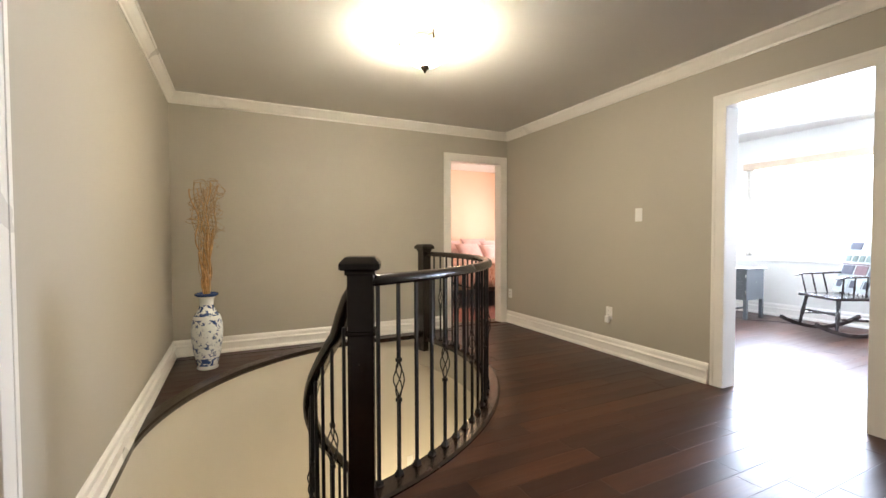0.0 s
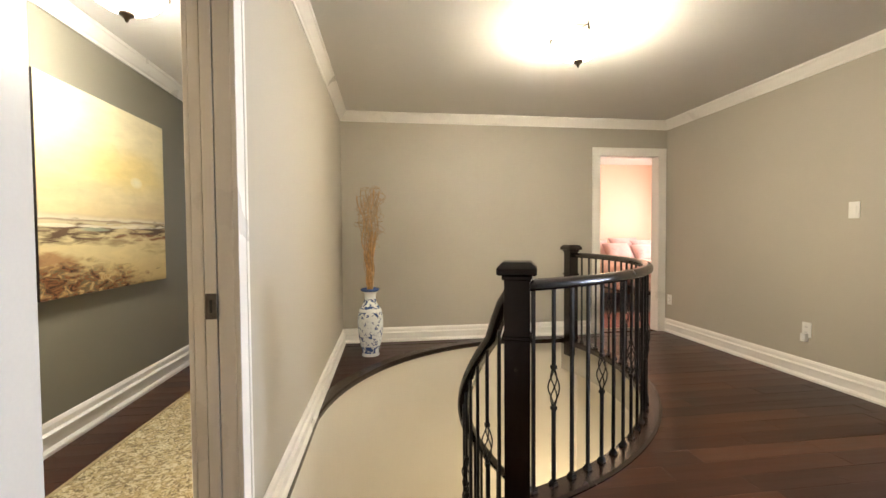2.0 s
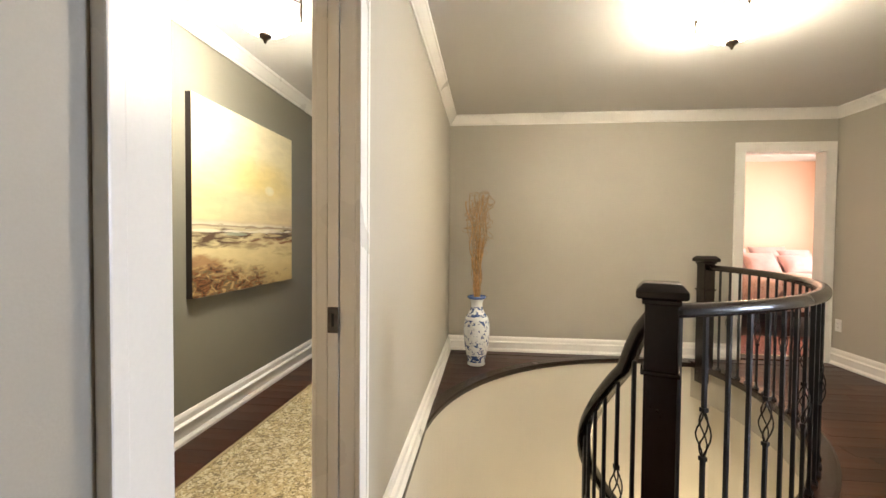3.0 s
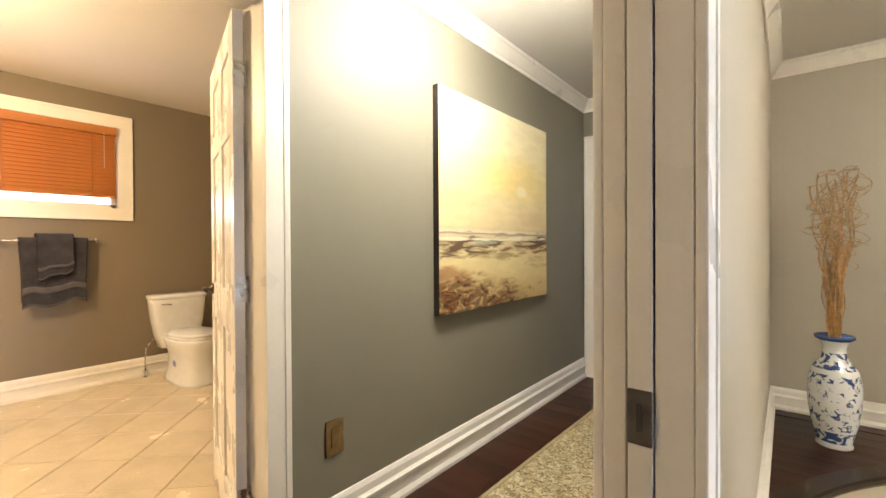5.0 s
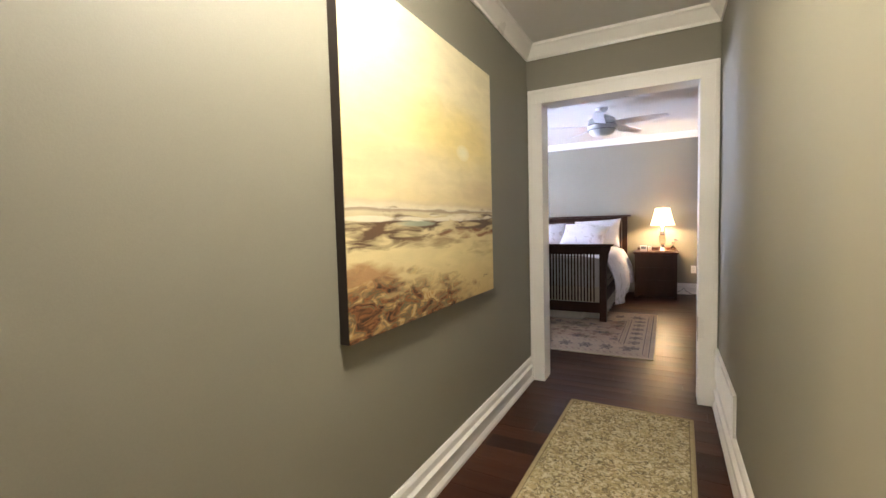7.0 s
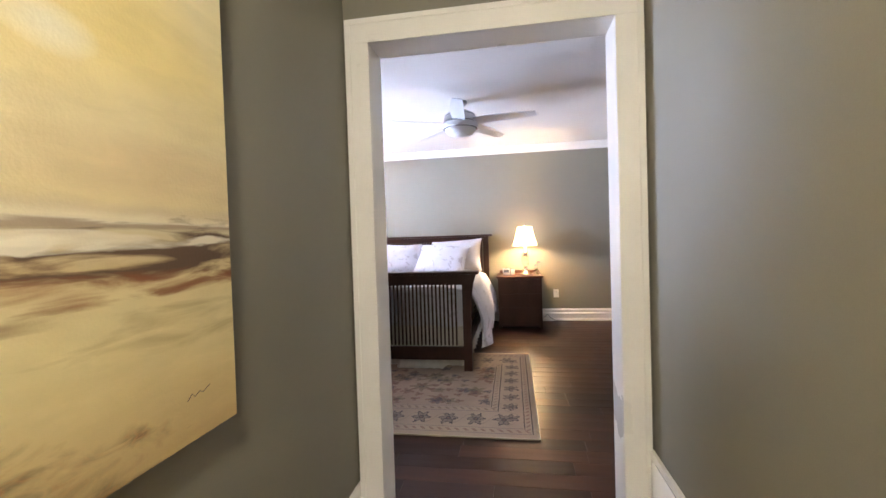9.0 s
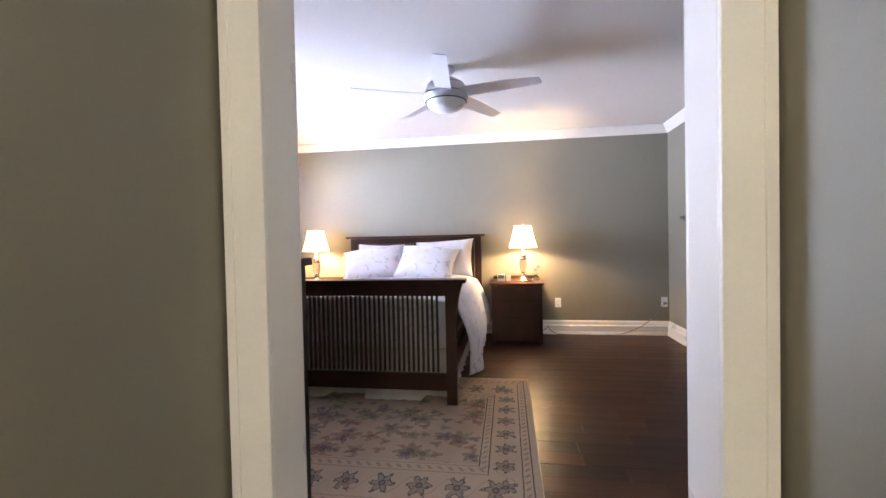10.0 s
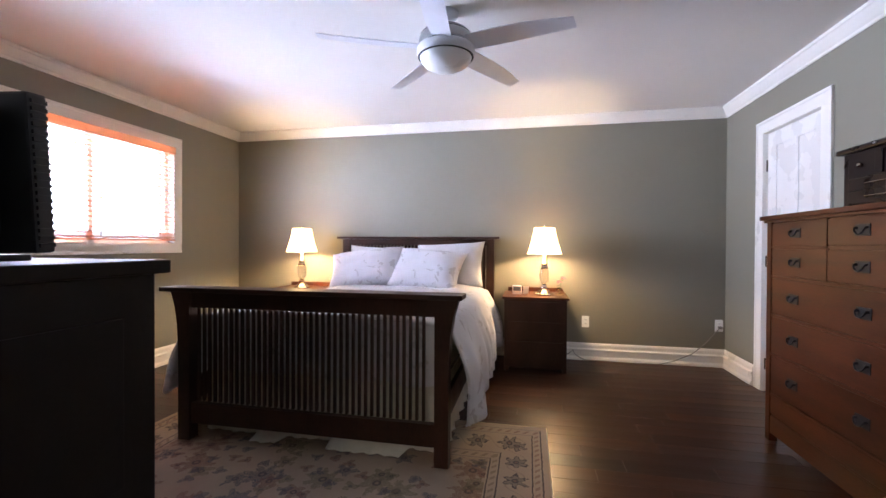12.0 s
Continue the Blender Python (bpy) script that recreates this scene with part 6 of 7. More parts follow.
def table_lamp(x, y, z, label):
    t = thing("table_lamp", (x, y, z), label, "lamp", "bedside lamps")
    part("base", lathe(bmesh.new(), [(0.0, 0.0), (0.066, 0.0), (0.068, 0.010), (0.060, 0.018), (0.046, 0.024), (0.042, 0.036), (0.030, 0.046), (0.018, 0.060), (0.026, 0.075), (0.015, 0.090), (0.012, 0.105), (0.0, 0.105)], 24), SILVER, t, "polished silver foot", smooth=True)
    part("stem", lathe(bmesh.new(), [(0.010, 0.105), (0.024, 0.112), (0.030, 0.130), (0.034, 0.175), (0.036, 0.215), (0.034, 0.240), (0.026, 0.252), (0.010, 0.258)], 16), CRYSTAL, t, "faceted crystal column")
    part("neck", lathe(bmesh.new(), [(0.0, 0.256), (0.030, 0.256), (0.034, 0.266), (0.022, 0.276), (0.028, 0.290), (0.030, 0.302), (0.018, 0.316), (0.020, 0.330), (0.011, 0.345), (0.011, 0.395), (0.0, 0.395)], 20), SILVER, t, smooth=True)
    part("shade", lathe(bmesh.new(), [(0.166, 0.395), (0.160, 0.400), (0.130, 0.50), (0.110, 0.580), (0.098, 0.648), (0.095, 0.648), (0.107, 0.580), (0.127, 0.50), (0.157, 0.400), (0.163, 0.395), (0.166, 0.395)], 36, caps=False), SHADE_GLOW, t, "glowing cream bell shade", smooth=True)
    part("harp", tube([(-0.01, 0, 0.39), (-0.05, 0, 0.48), (-0.04, 0, 0.60), (0, 0, 0.652), (0.04, 0, 0.60), (0.05, 0, 0.48), (0.01, 0, 0.39)], 0.0022, 5), SILVER, t)
    for ob in t.children:
        if ob.name.split(".")[0] in ("base", "stem", "neck"):
            ob.scale = (1.35, 1.35, 1)
    part("finial", lathe(bmesh.new(), [(0.0, 0.648), (0.008, 0.650), (0.006, 0.662), (0.009, 0.670), (0.0, 0.680)], 12), SILVER, t, smooth=True)
    return t


table_lamp(-1.015, 8.42, 0.692, "lit crystal and silver table lamp with a cream bell shade")
table_lamp(-3.60, 8.42, 0.692, "lit crystal and silver table lamp on the far nightstand")

clock = thing("alarm_clock", (-1.275, 8.40, 0.692), "small white desk clock with a grey face", "clock")
part("case", boxes((-0.045, 0.045, -0.03, 0.03, 0.0, 0.085), bevel=0.008), PLATE, clock)
GREYFACE = shade("grey_display", (0.16, 0.17, 0.18), 0.2, bump=0.0)
part("display", boxes((-0.036, 0.036, -0.0325, -0.0302, 0.034, 0.076)), GREYFACE, clock)
box2 = thing("trinket_box", (-1.19, 8.44, 0.692), "small ivory trinket box on the nightstand", "box")
part("body", boxes((-0.026, 0.026, -0.026, 0.026, 0.0, 0.055), bevel=0.005), SKIRT, box2)
part("lid", boxes((-0.028, 0.028, -0.028, 0.028, 0.056, 0.070), bevel=0.004), SKIRT, box2)
fv = thing("bud_vase", (-0.875, 8.36, 0.692), "small glass bud vase with a pink flower", "vase")
part("glass", lathe(bmesh.new(), [(0.0, 0.0), (0.030, 0.0), (0.042, 0.016), (0.044, 0.034), (0.032, 0.056), (0.014, 0.072), (0.014, 0.090), (0.018, 0.096)], 20), CRYSTAL, fv, smooth=True)
GREEN = shade("stem_green", (0.06, 0.12, 0.04), 0.6)
PINKPETAL = shade("pink_petal", (0.62, 0.10, 0.12), 0.6, vary=0.3, scale=40)
part("flower_stem", tube([(0, 0, 0.02), (0.006, 0, 0.09), (0.016, 0, 0.13), (0.034, 0, 0.16)], 0.0026, 6), GREEN, fv)
rng = random.Random(9)
for k in range(9):
    c = Vector((0.036, 0, 0.168)) if k < 5 else Vector((0.0, 0.0, 0.130))
    a = k * 1.26
    bm = bmesh.new()
    r = bmesh.ops.create_icosphere(bm, subdivisions=1, radius=0.016)
    bmesh.ops.transform(bm, matrix=Matrix.Translation(c + Vector((0.015 * math.cos(a), 0.012 * math.sin(a), 0.008 * math.sin(2 * a)))) @ Euler((0.5 * math.sin(a), 0.5, a)).to_matrix().to_4x4() @ Matrix.Diagonal((1.1, 0.8, 0.35, 1)), verts=r["verts"])
    part("petal", bm, PINKPETAL, fv, smooth=True)


# tall dresser with a jewellery chest on it
def bail_pull(parent, y, z, x, s=1.0):
    """A hammered plate with an oval bail, on a front that faces -x."""
    p = part("pull_plate", boxes((x - 0.004, x, y - 0.043 * s, y + 0.043 * s, z - 0.026 * s, z + 0.026 * s), bevel=0.0012), IRON, parent)
    for k in (-1, 1):
        part("pull_post", boxes((x - 0.018, x - 0.0041, y + 0.030 * k * s - 0.005, y + 0.030 * k * s + 0.005, z + 0.004, z + 0.014), bevel=0.001), IRON, p)
    pts = [(x - 0.016 - 0.006 * math.sin(a), y + 0.030 * s * math.cos(a), z + 0.008 - 0.026 * s * math.sin(a)) for a in [math.pi * k / 10 for k in range(11)]]
    part("pull_bail", tube(pts, 0.0040, 6), IRON, p, smooth=True)
    return p


DX, DY0, DY1 = 0.262, 6.085, 7.115
dr = thing("tall_dresser", (0.47, 6.6, 0), "tall cherry-brown mission dresser with black bail pulls", "dresser")


def dpart(name, bm, mat=CHERRYWOOD, parent=None, label=""):
    ob = part(name, bm, mat, dr, label)
    ob.matrix_parent_inverse = dr.matrix_world.inverted()
    return ob


dpart("carcass", boxes((DX + 0.012, 0.695, DY0 + 0.03, DY1 - 0.03, 0.10, 1.325)))
for y in (DY0, DY1 - 0.045):
    for x in (DX, 0.65):
        dpart("corner_post", boxes((x, x + 0.045, y, y + 0.045, 0.0, 1.325), bevel=0.003))
dpart("top", boxes((DX - 0.03, 0.698, DY0 - 0.03, DY1 + 0.03, 1.326, 1.352), bevel=0.004))
dpart("top_bead", boxes((DX - 0.012, 0.69, DY0 - 0.012, DY1 + 0.012, 1.312, 1.3255)))
dpart("base_rail", boxes((DX + 0.004, DX + 0.02, DY0 + 0.046, DY1 - 0.046, 0.05, 0.155)))
ym = (DY0 + DY1) / 2
for z0, z1, cols in ((1.172, 1.308, 2), (0.998, 1.158, 2), (0.768, 0.984, 1), (0.532, 0.754, 1), (0.290, 0.518, 1), (0.165, 0.278, 1)):
    spans = [(DY0 + 0.05, ym - 0.012), (ym + 0.012, DY1 - 0.05)] if cols == 2 else [(DY0 + 0.05, DY1 - 0.05)]
    for a, b in spans:
        d = dpart("drawer", boxes((DX + 0.003, DX + 0.020, a, b, z0 + 0.004, z1 - 0.004), bevel=0.0025))
        if z0 < 0.2:
            continue
        for y in ((a + b) / 2,) if cols == 2 else (ym - 0.25, ym + 0.25):
            p = bail_pull(d, y, (z0 + z1) / 2 + 0.004, DX + 0.003)
dpart("mullion", boxes((DX + 0.001, DX + 0.012, ym - 0.011, ym + 0.011, 0.99, 1.31)))
for z in (1.165, 0.991, 0.761, 0.525, 0.284):
    dpart("divider", boxes((DX + 0.001, DX + 0.012, DY0 + 0.046, DY1 - 0.046, z - 0.007, z + 0.007)))

jc = thing("jewellery_chest", (0.55, 6.50, 1.352), "small dark jewellery chest with silver pulls, on the dresser", "chest")
JEWEL = shade("dark_mahogany", (0.010, 0.0045, 0.004), 0.3, vary=0.3, scale=8, fine=90, spec=0.25)
part("body", boxes((-0.125, 0.125, -0.24, 0.24, 0.018, 0.285), bevel=0.003), JEWEL, jc)
part("plinth", boxes((-0.140, 0.135, -0.255, 0.255, 0.0, 0.0178), bevel=0.003), JEWEL, jc)
part("lid", boxes((-0.150, 0.138, -0.265, 0.265, 0.286, 0.312), bevel=0.008), JEWEL, jc)
for z0, z1 in ((0.03, 0.09), (0.095, 0.15), (0.155, 0.275)):
    d = part("drawer", boxes((-0.131, -0.1252, -0.20, 0.20, z0, z1), bevel=0.0015), JEWEL, jc)
    if z0 < 0.1:
        part("bar_pull", tube([(-0.142, -0.075, (z0 + z1) / 2), (-0.142, 0.075, (z0 + z1) / 2)], 0.0035, 6), SILVER, d)
for y in (-0.11, 0.11):
    part("knob", lathe(bmesh.new(), [(0.0, -0.012), (0.010, -0.009), (0.013, 0.0), (0.010, 0.009), (0.0, 0.012)], 12, at=(-0.142, y, 0.215)), SILVER, jc, smooth=True)
part("door_stile", boxes((-0.139, -0.1312, -0.022, 0.022, 0.16, 0.27), bevel=0.002), JEWEL, jc)
part("lock", lathe(bmesh.new(), [(0.0, -0.006), (0.011, -0.005), (0.011, 0.005), (0.0, 0.006)], 14, at=(-0.152, 0.0, 0.298)), SILVER, jc)

# low chest with the television, beside the doorway
tc = thing("tv_chest", (-2.69, 4.78, 0), "black-brown wooden chest that carries the television", "chest")
part("body", boxes((-0.60, 0.640, -0.31, 0.275, 0.05, 1.095), bevel=0.003), BLACKWOOD, tc)
part("top", boxes((-0.655, 0.662, -0.34, 0.30, 1.0955, 1.128), bevel=0.004), BLACKWOOD, tc)
for s in (-1, 1):
    for y in (-0.30, 0.20):
        part("foot", boxes((s * 0.56 - 0.03, s * 0.56 + 0.03, y, y + 0.06, 0.0, 0.0498)), BLACKWOOD, tc)
for z0, z1 in ((0.10, 0.40), (0.42, 0.72), (0.74, 1.06)):
    d = part("drawer", boxes((-0.55, 0.55, 0.2755, 0.284, z0, z1), bevel=0.003), BLACKWOOD, tc)
    for s in (-0.3, 0.3):
        part("handle", boxes((s - 0.04, s + 0.04, 0.284, 0.295, (z0 + z1) / 2 - 0.012, (z0 + z1) / 2 + 0.012), bevel=0.003), IRON, d)
for z0, z1 in ((0.16, 0.52), (0.62, 1.0)):
    part("side_panel", boxes((0.6402, 0.646, -0.24, 0.19, z0, z1), bevel=0.002), BLACKWOOD, tc)
SCREEN = shade("black_screen", (0.006, 0.006, 0.008), 0.12, bump=0.0)
TVCASE = shade("black_tv_plastic", (0.010, 0.010, 0.011), 0.45, bump=0.03)
tv = thing("television", (-2.43, 4.75, 1.128), "small black flat television on the chest, switched off", "television", turn=8)
part("frame", boxes((-0.32, 0.32, 0.06, 0.10, 0.0139, 0.332), bevel=0.006), TVCASE, tv)
part("screen", boxes((-0.295, 0.295, 0.1005, 0.103, 0.04, 0.312)), SCREEN, tv)
part("back_shell", boxes((-0.26, 0.26, -0.02, 0.0595, 0.04, 0.31), bevel=0.02), TVCASE, tv)
part("neck", boxes((-0.07, 0.07, 0.02, 0.0595, 0.014, 0.058)), TVCASE, tv)
part("stand", boxes((-0.20, 0.20, -0.06, 0.16, 0.0, 0.0138), bevel=0.004), TVCASE, tv)
for k in range(20):
    z = 0.026 + 0.0150 * k
    part("vent_rib", boxes((0.3202, 0.325, 0.065, 0.096, z, z + 0.008)), TVCASE, tv)
for ob in tv.children:
    if ob.name.split(".")[0] not in ("stand", "neck"):
        ob.rotation_euler = (radians(3.5), 0, 0)

# ceiling fan
fan = thing("ceiling_fan", (-1.64, 6.59, 2.505), "white five-blade ceiling fan with a frosted bowl, at rest", "ceiling fan")
part("canopy", lathe(bmesh.new(), [(0.0, -0.001), (0.072, -0.001), (0.070, -0.022), (0.045, -0.050), (0.022, -0.060), (0.018, -0.085), (0.0, -0.085)], 28), FANWHITE, fan, smooth=True)
part("motor", lathe(bmesh.new(), [(0.0, -0.075), (0.040, -0.078), (0.090, -0.092), (0.135, -0.120), (0.155, -0.155), (0.160, -0.190), (0.158, -0.196)], 40), FANWHITE, fan, smooth=True)
part("motor_ring", lathe(bmesh.new(), [(0.0, -0.1955), (0.150, -0.1955), (0.150, -0.2035), (0.0, -0.2035)], 40), DARKHOLE, fan)
part("light_ring", lathe(bmesh.new(), [(0.0, -0.2035), (0.160, -0.2035), (0.166, -0.210), (0.166, -0.240), (0.160, -0.258), (0.0, -0.258)], 40), FANWHITE, fan, smooth=True)
for z in (-0.135, -0.258):
    part("seam_ring", lathe(bmesh.new(), [(0.140, z + 0.003), (0.1605 if z < -0.2 else 0.1465, z + 0.001), (0.1605 if z < -0.2 else 0.1465, z - 0.001), (0.140, z - 0.003)], 40), DARKHOLE, fan)
part("light_bowl", lathe(bmesh.new(), [(0.150, -0.2585), (0.146, -0.272), (0.125, -0.300), (0.085, -0.322), (0.040, -0.332), (0.0, -0.334)], 36), FANGLASS, fan, "frosted glass bowl", smooth=True)
for k in range(5):
    a = radians(199.2 + 72 * k)
    bm = bmesh.new()
    n = 12
    rows = []
    for i in range(n + 1):
        u = i / n
        r = 0.135 + 0.58 * u
        w = 0.060 + 0.012 * math.sin(math.pi * u) - 0.018 * u
        sweep_y = 0.05 * u * u
        tilt = radians(15 - 4 * u)
        row = []
        for e, th in ((-1, 0.004), (-0.5, 0.006), (0, 0.0065), (0.5, 0.006), (1, 0.004)):
            row.append((r, sweep_y + w * e * math.cos(tilt), -0.2000 - 0.004 * u - w * e * math.sin(tilt), th))
        rows.append(row)
    up = [[bm.verts.new((x, y, z + t / 2)) for x, y, z, t in row] for row in rows]
    dn = [[bm.verts.new((x, y, z - t / 2)) for x, y, z, t in row] for row in rows]
    for i in range(n):
        for j in range(4):
            bm.faces.new((up[i][j], up[i + 1][j], up[i + 1][j + 1], up[i][j + 1]))
            bm.faces.new((dn[i][j + 1], dn[i + 1][j + 1], dn[i + 1][j], dn[i][j]))
        for j, c in ((0, 1), (4, -1)):
            bm.faces.new((up[i][j], dn[i][j], dn[i + 1][j], up[i + 1][j])[::c])
    for i in (0, n):
        for j in range(4):
            bm.faces.new((up[i][j], up[i][j + 1], dn[i][j + 1], dn[i][j]))
    bmesh.ops.rotate(bm, cent=(0, 0, 0), matrix=Matrix.Rotation(a, 3, "Z"), verts=bm.verts)
    part("blade", bm, FANWHITE, fan, smooth=False)

# closet door
cd = tagged(thing("door_closet", (0.722, 7.372, 0.0), "closed white two-panel closet door", "door", turn=90), kind="structure")
w, h, t = 0.686, 2.076, 0.035
leafc = part("leaf", boxes((0.1, w - 0.1, -t + 0.006, -0.006, 0.2, h - 0.1)), DOOR, cd)
for x0, x1 in ((0, 0.115), (w - 0.115, w)):
    part("stile", boxes((x0, x1, -t, 0, 0.01, h), bevel=0.0015), DOOR, leafc)
for z0, z1 in ((0.01, 0.22), (0.92, 1.05), (h - 0.115, h)):
    part("rail", boxes((0.115, w - 0.115, -t + 0.0004, -0.0004, z0, z1)), DOOR, leafc)
part("mid_stile", boxes((w / 2 - 0.045, w / 2 + 0.045, -t + 0.0008, -0.0008, 0.22, h - 0.115)), DOOR, leafc)
for y in (0.22, 1.05, 1.82):
    part("hinge", lathe(bmesh.new(), [(0.0, 0.0), (0.006, 0.0), (0.006, 0.09), (0.0, 0.09)], 10, at=(w + 0.003, 0.006, y - 0.045)), BRONZE, cd)
part("knob", lathe(bmesh.new(), [(0.0, 0.0), (0.028, 0.0), (0.028, 0.03), (0.0, 0.04)], 16, at=(0.06, 0.04, 0.93)), NICKEL, cd)

blind("blind_bedroom", -4.62, 6.262, 7.748, 1.195, 2.112, 0.040, -8, CHERRY, CHERRY, "cherry wood venetian blind with open slats")

# sockets and cord
wall_plate(pose(-0.59, 8.735, 0.39), "socket", "white double wall socket above the baseboard")
wall_plate(pose(0.645, 8.735, 0.40), "socket", "white wall socket with a plugged-in cord, in the corner")
CORD = shade("grey_cord", (0.22, 0.20, 0.17), 0.6)
cord = thing("power_cord", (0.645, 8.72, 0.0), "grey power cord from socket to floor along the baseboard", "cable")
part("plug", boxes((-0.016, 0.016, -0.035, 0.003, 0.375, 0.40), bevel=0.004), CORD, cord)
part("cable", tube([(-0.01, -0.03, 0.385), (-0.06, -0.035, 0.32), (-0.14, -0.035, 0.22), (-0.26, -0.04, 0.12), (-0.42, -0.045, 0.045), (-0.55, -0.05, 0.008), (-0.8, -0.05, 0.006), (-1.05, -0.045, 0.008),
    (-1.25, -0.04, 0.010), (-1.33, -0.03, 0.05), (-1.36, -0.02, 0.10), (-1.40, -0.016, 0.06), (-1.46, -0.03, 0.03)], 0.0042, 6), CORD, cord, smooth=True)

# ---- study, seen through the east doorway ----
BLACKCHAIR = shade("worn_black_paint", (0.030, 0.022, 0.022), 0.22, vary=0.4, scale=12, fine=120)
GREYPAINT = shade("dark_grey_paint", (0.075, 0.080, 0.082), 0.45, vary=0.15, scale=8)


def cone_bar(p, q, r0, r1, n=10):
    """A turned bar with a swelling, two beads and slim ends."""
    p, q = Vector(p), Vector(q)
    d = (q - p).normalized()
    a = d.orthogonal().normalized()
    b = d.cross(a)
    bm = bmesh.new()
    rows = []
    for u, f in ((0, 0.8), (0.10, 0.8), (0.16, 0.95), (0.20, 1.25), (0.24, 0.8), (0.28, 0.9), (0.45, 1.2), (0.62, 1.05), (0.70, 0.75), (0.74, 1.3), (0.78, 0.8), (0.88, 0.95), (1, 0.8)):
        c, r = p + (q - p) * u, (r0 + (r1 - r0) * u) * f
        rows.append([bm.verts.new(c + a * r * math.cos(6.2832 * i / n) + b * r * math.sin(6.2832 * i / n)) for i in range(n)])
    for s, t in zip(rows, rows[1:]):
        for i in range(n):
            bm.faces.new((s[i], s[(i + 1) % n], t[(i + 1) % n], t[i]))
    bm.faces.new(rows[0][::-1]), bm.faces.new(rows[-1])
    return bm


rc = thing("rocking_chair", (6.16, 2.13, 0.0), "black painted wooden rocking chair with turned legs", "chair", turn=152)
for s in (-0.25, 0.25):
    pts = [(-0.46 + 0.92 * k / 16, s, 0.022 + 0.30 * (((k - 8) / 8.0) ** 2) * 0.42) for k in range(17)]
    part("rocker", sweep(bmesh.new(), pts, [(-0.016, -0.02), (0.016, -0.02), (0.016, 0.02), (-0.016, 0.02)]), BLACKCHAIR, rc)
    part("front_leg", cone_bar((0.24, s, 0.05), (0.19, s * 0.86, 0.40), 0.016, 0.021), BLACKCHAIR, rc)
    part("back_leg", cone_bar((-0.22, s, 0.05), (-0.17, s * 0.86, 0.38), 0.016, 0.021), BLACKCHAIR, rc)
    part("stretcher", cone_bar((0.225, s * 0.95, 0.20), (-0.20, s * 0.95, 0.18), 0.011, 0.013), BLACKCHAIR, rc)
    part("back_post", cone_bar((-0.19, s * 0.84, 0.41), (-0.385, s * 0.90, 1.0), 0.018, 0.013), BLACKCHAIR, rc)
    part("arm", sweep(bmesh.new(), [(-0.27, s * 1.0, 0.68), (-0.05, s * 1.12, 0.665), (0.20, s * 1.14, 0.66), (0.27, s * 1.13, 0.645)], [(-0.024, -0.009), (0.024, -0.009), (0.024, 0.009), (-0.024, 0.009)]), BLACKCHAIR, rc)
    for u in (0.18, 0.06, -0.07):
        part("arm_spindle", cone_bar((u, s * 0.95, 0.43), (u + 0.02, s * 1.12, 0.655), 0.009, 0.009), BLACKCHAIR, rc)
part("front_stretcher", cone_bar((0.215, -0.235, 0.24), (0.215, 0.235, 0.24), 0.012, 0.012), BLACKCHAIR, rc)
part("seat", boxes((-0.24, 0.26, -0.26, 0.26, 0.40, 0.435), bevel=0.012), BLACKCHAIR, rc)
for k in range(7):
    y = -0.17 + 0.34 * k / 6
    part("back_spindle", cone_bar((-0.20, y, 0.435), (-0.365, y * 1.08, 0.94), 0.008, 0.007), BLACKCHAIR, rc)
part("crest_rail", sweep(bmesh.new(), [(-0.375, -0.25, 0.96), (-0.395, 0, 0.98), (-0.375, 0.25, 0.96)], [(-0.011, -0.055), (0.011, -0.055), (0.011, 0.055), (-0.011, 0.055)]), BLACKCHAIR, rc)

# quilt over the chair's back: woven rows of shapes in green, blue and grey
qt = thing("throw_quilt", (6.16, 2.13, 0.0), "patchwork quilt in white, green and navy over the chair's back", "quilt", turn=152)
QW = shade("quilt_white", (0.34, 0.36, 0.34), 0.9, vary=0.12, scale=20, bump=0.2)
QN = shade("quilt_navy", (0.05, 0.05, 0.062), 0.9, vary=0.3, scale=20, bump=0.2)
QG = shade("quilt_green", (0.085, 0.11, 0.09), 0.9, vary=0.3, scale=20, bump=0.2)
QR = shade("quilt_red", (0.13, 0.075, 0.075), 0.9, vary=0.3, scale=20, bump=0.2)


def slab(y0, y1, u0, u1, lift):
    """A patch on the sloping chair back; u runs up the back."""
    bm = bmesh.new()
    lo, hi = Vector((-0.165, 0, 0.45)), Vector((-0.368, 0, 1.02))
    nrm = Vector((0.95, 0, 0.31))
    g = []
    for u in (u0, u1):
        for y in (y0, y1):
            c = lo + (hi - lo) * u
            g.append((c + nrm * (lift + 0.02), y))
    quad = [bm.verts.new((c.x, y, c.z)) for c, y in (g[0], g[1], g[3], g[2])]
    f = bm.faces.new(quad)
    e = bmesh.ops.extrude_face_region(bm, geom=[f])
    bmesh.ops.translate(bm, vec=-nrm * 0.010, verts=[v for v in e["geom"] if isinstance(v, bmesh.types.BMVert)])
    return bm


part("cloth", slab(-0.27, 0.27, 0.0, 1.04, 0.0), QW, qt)
for u0, u1, mats, n in ((0.86, 1.0, (QN, QW, QN), 3), (0.62, 0.74, (QG,), 6), (0.36, 0.54, (QN, QR, QN), 3), (0.10, 0.24, (QN, QW), 6)):
    w = 0.50 / n
    for k in range(n):
        part("patch", slab(-0.25 + w * k + 0.012, -0.25 + w * (k + 1) - 0.012, u0, u1, 0.006), mats[k % len(mats)], qt)
part("stripe", slab(-0.27, 0.27, 0.555, 0.575, 0.006), QR, qt)

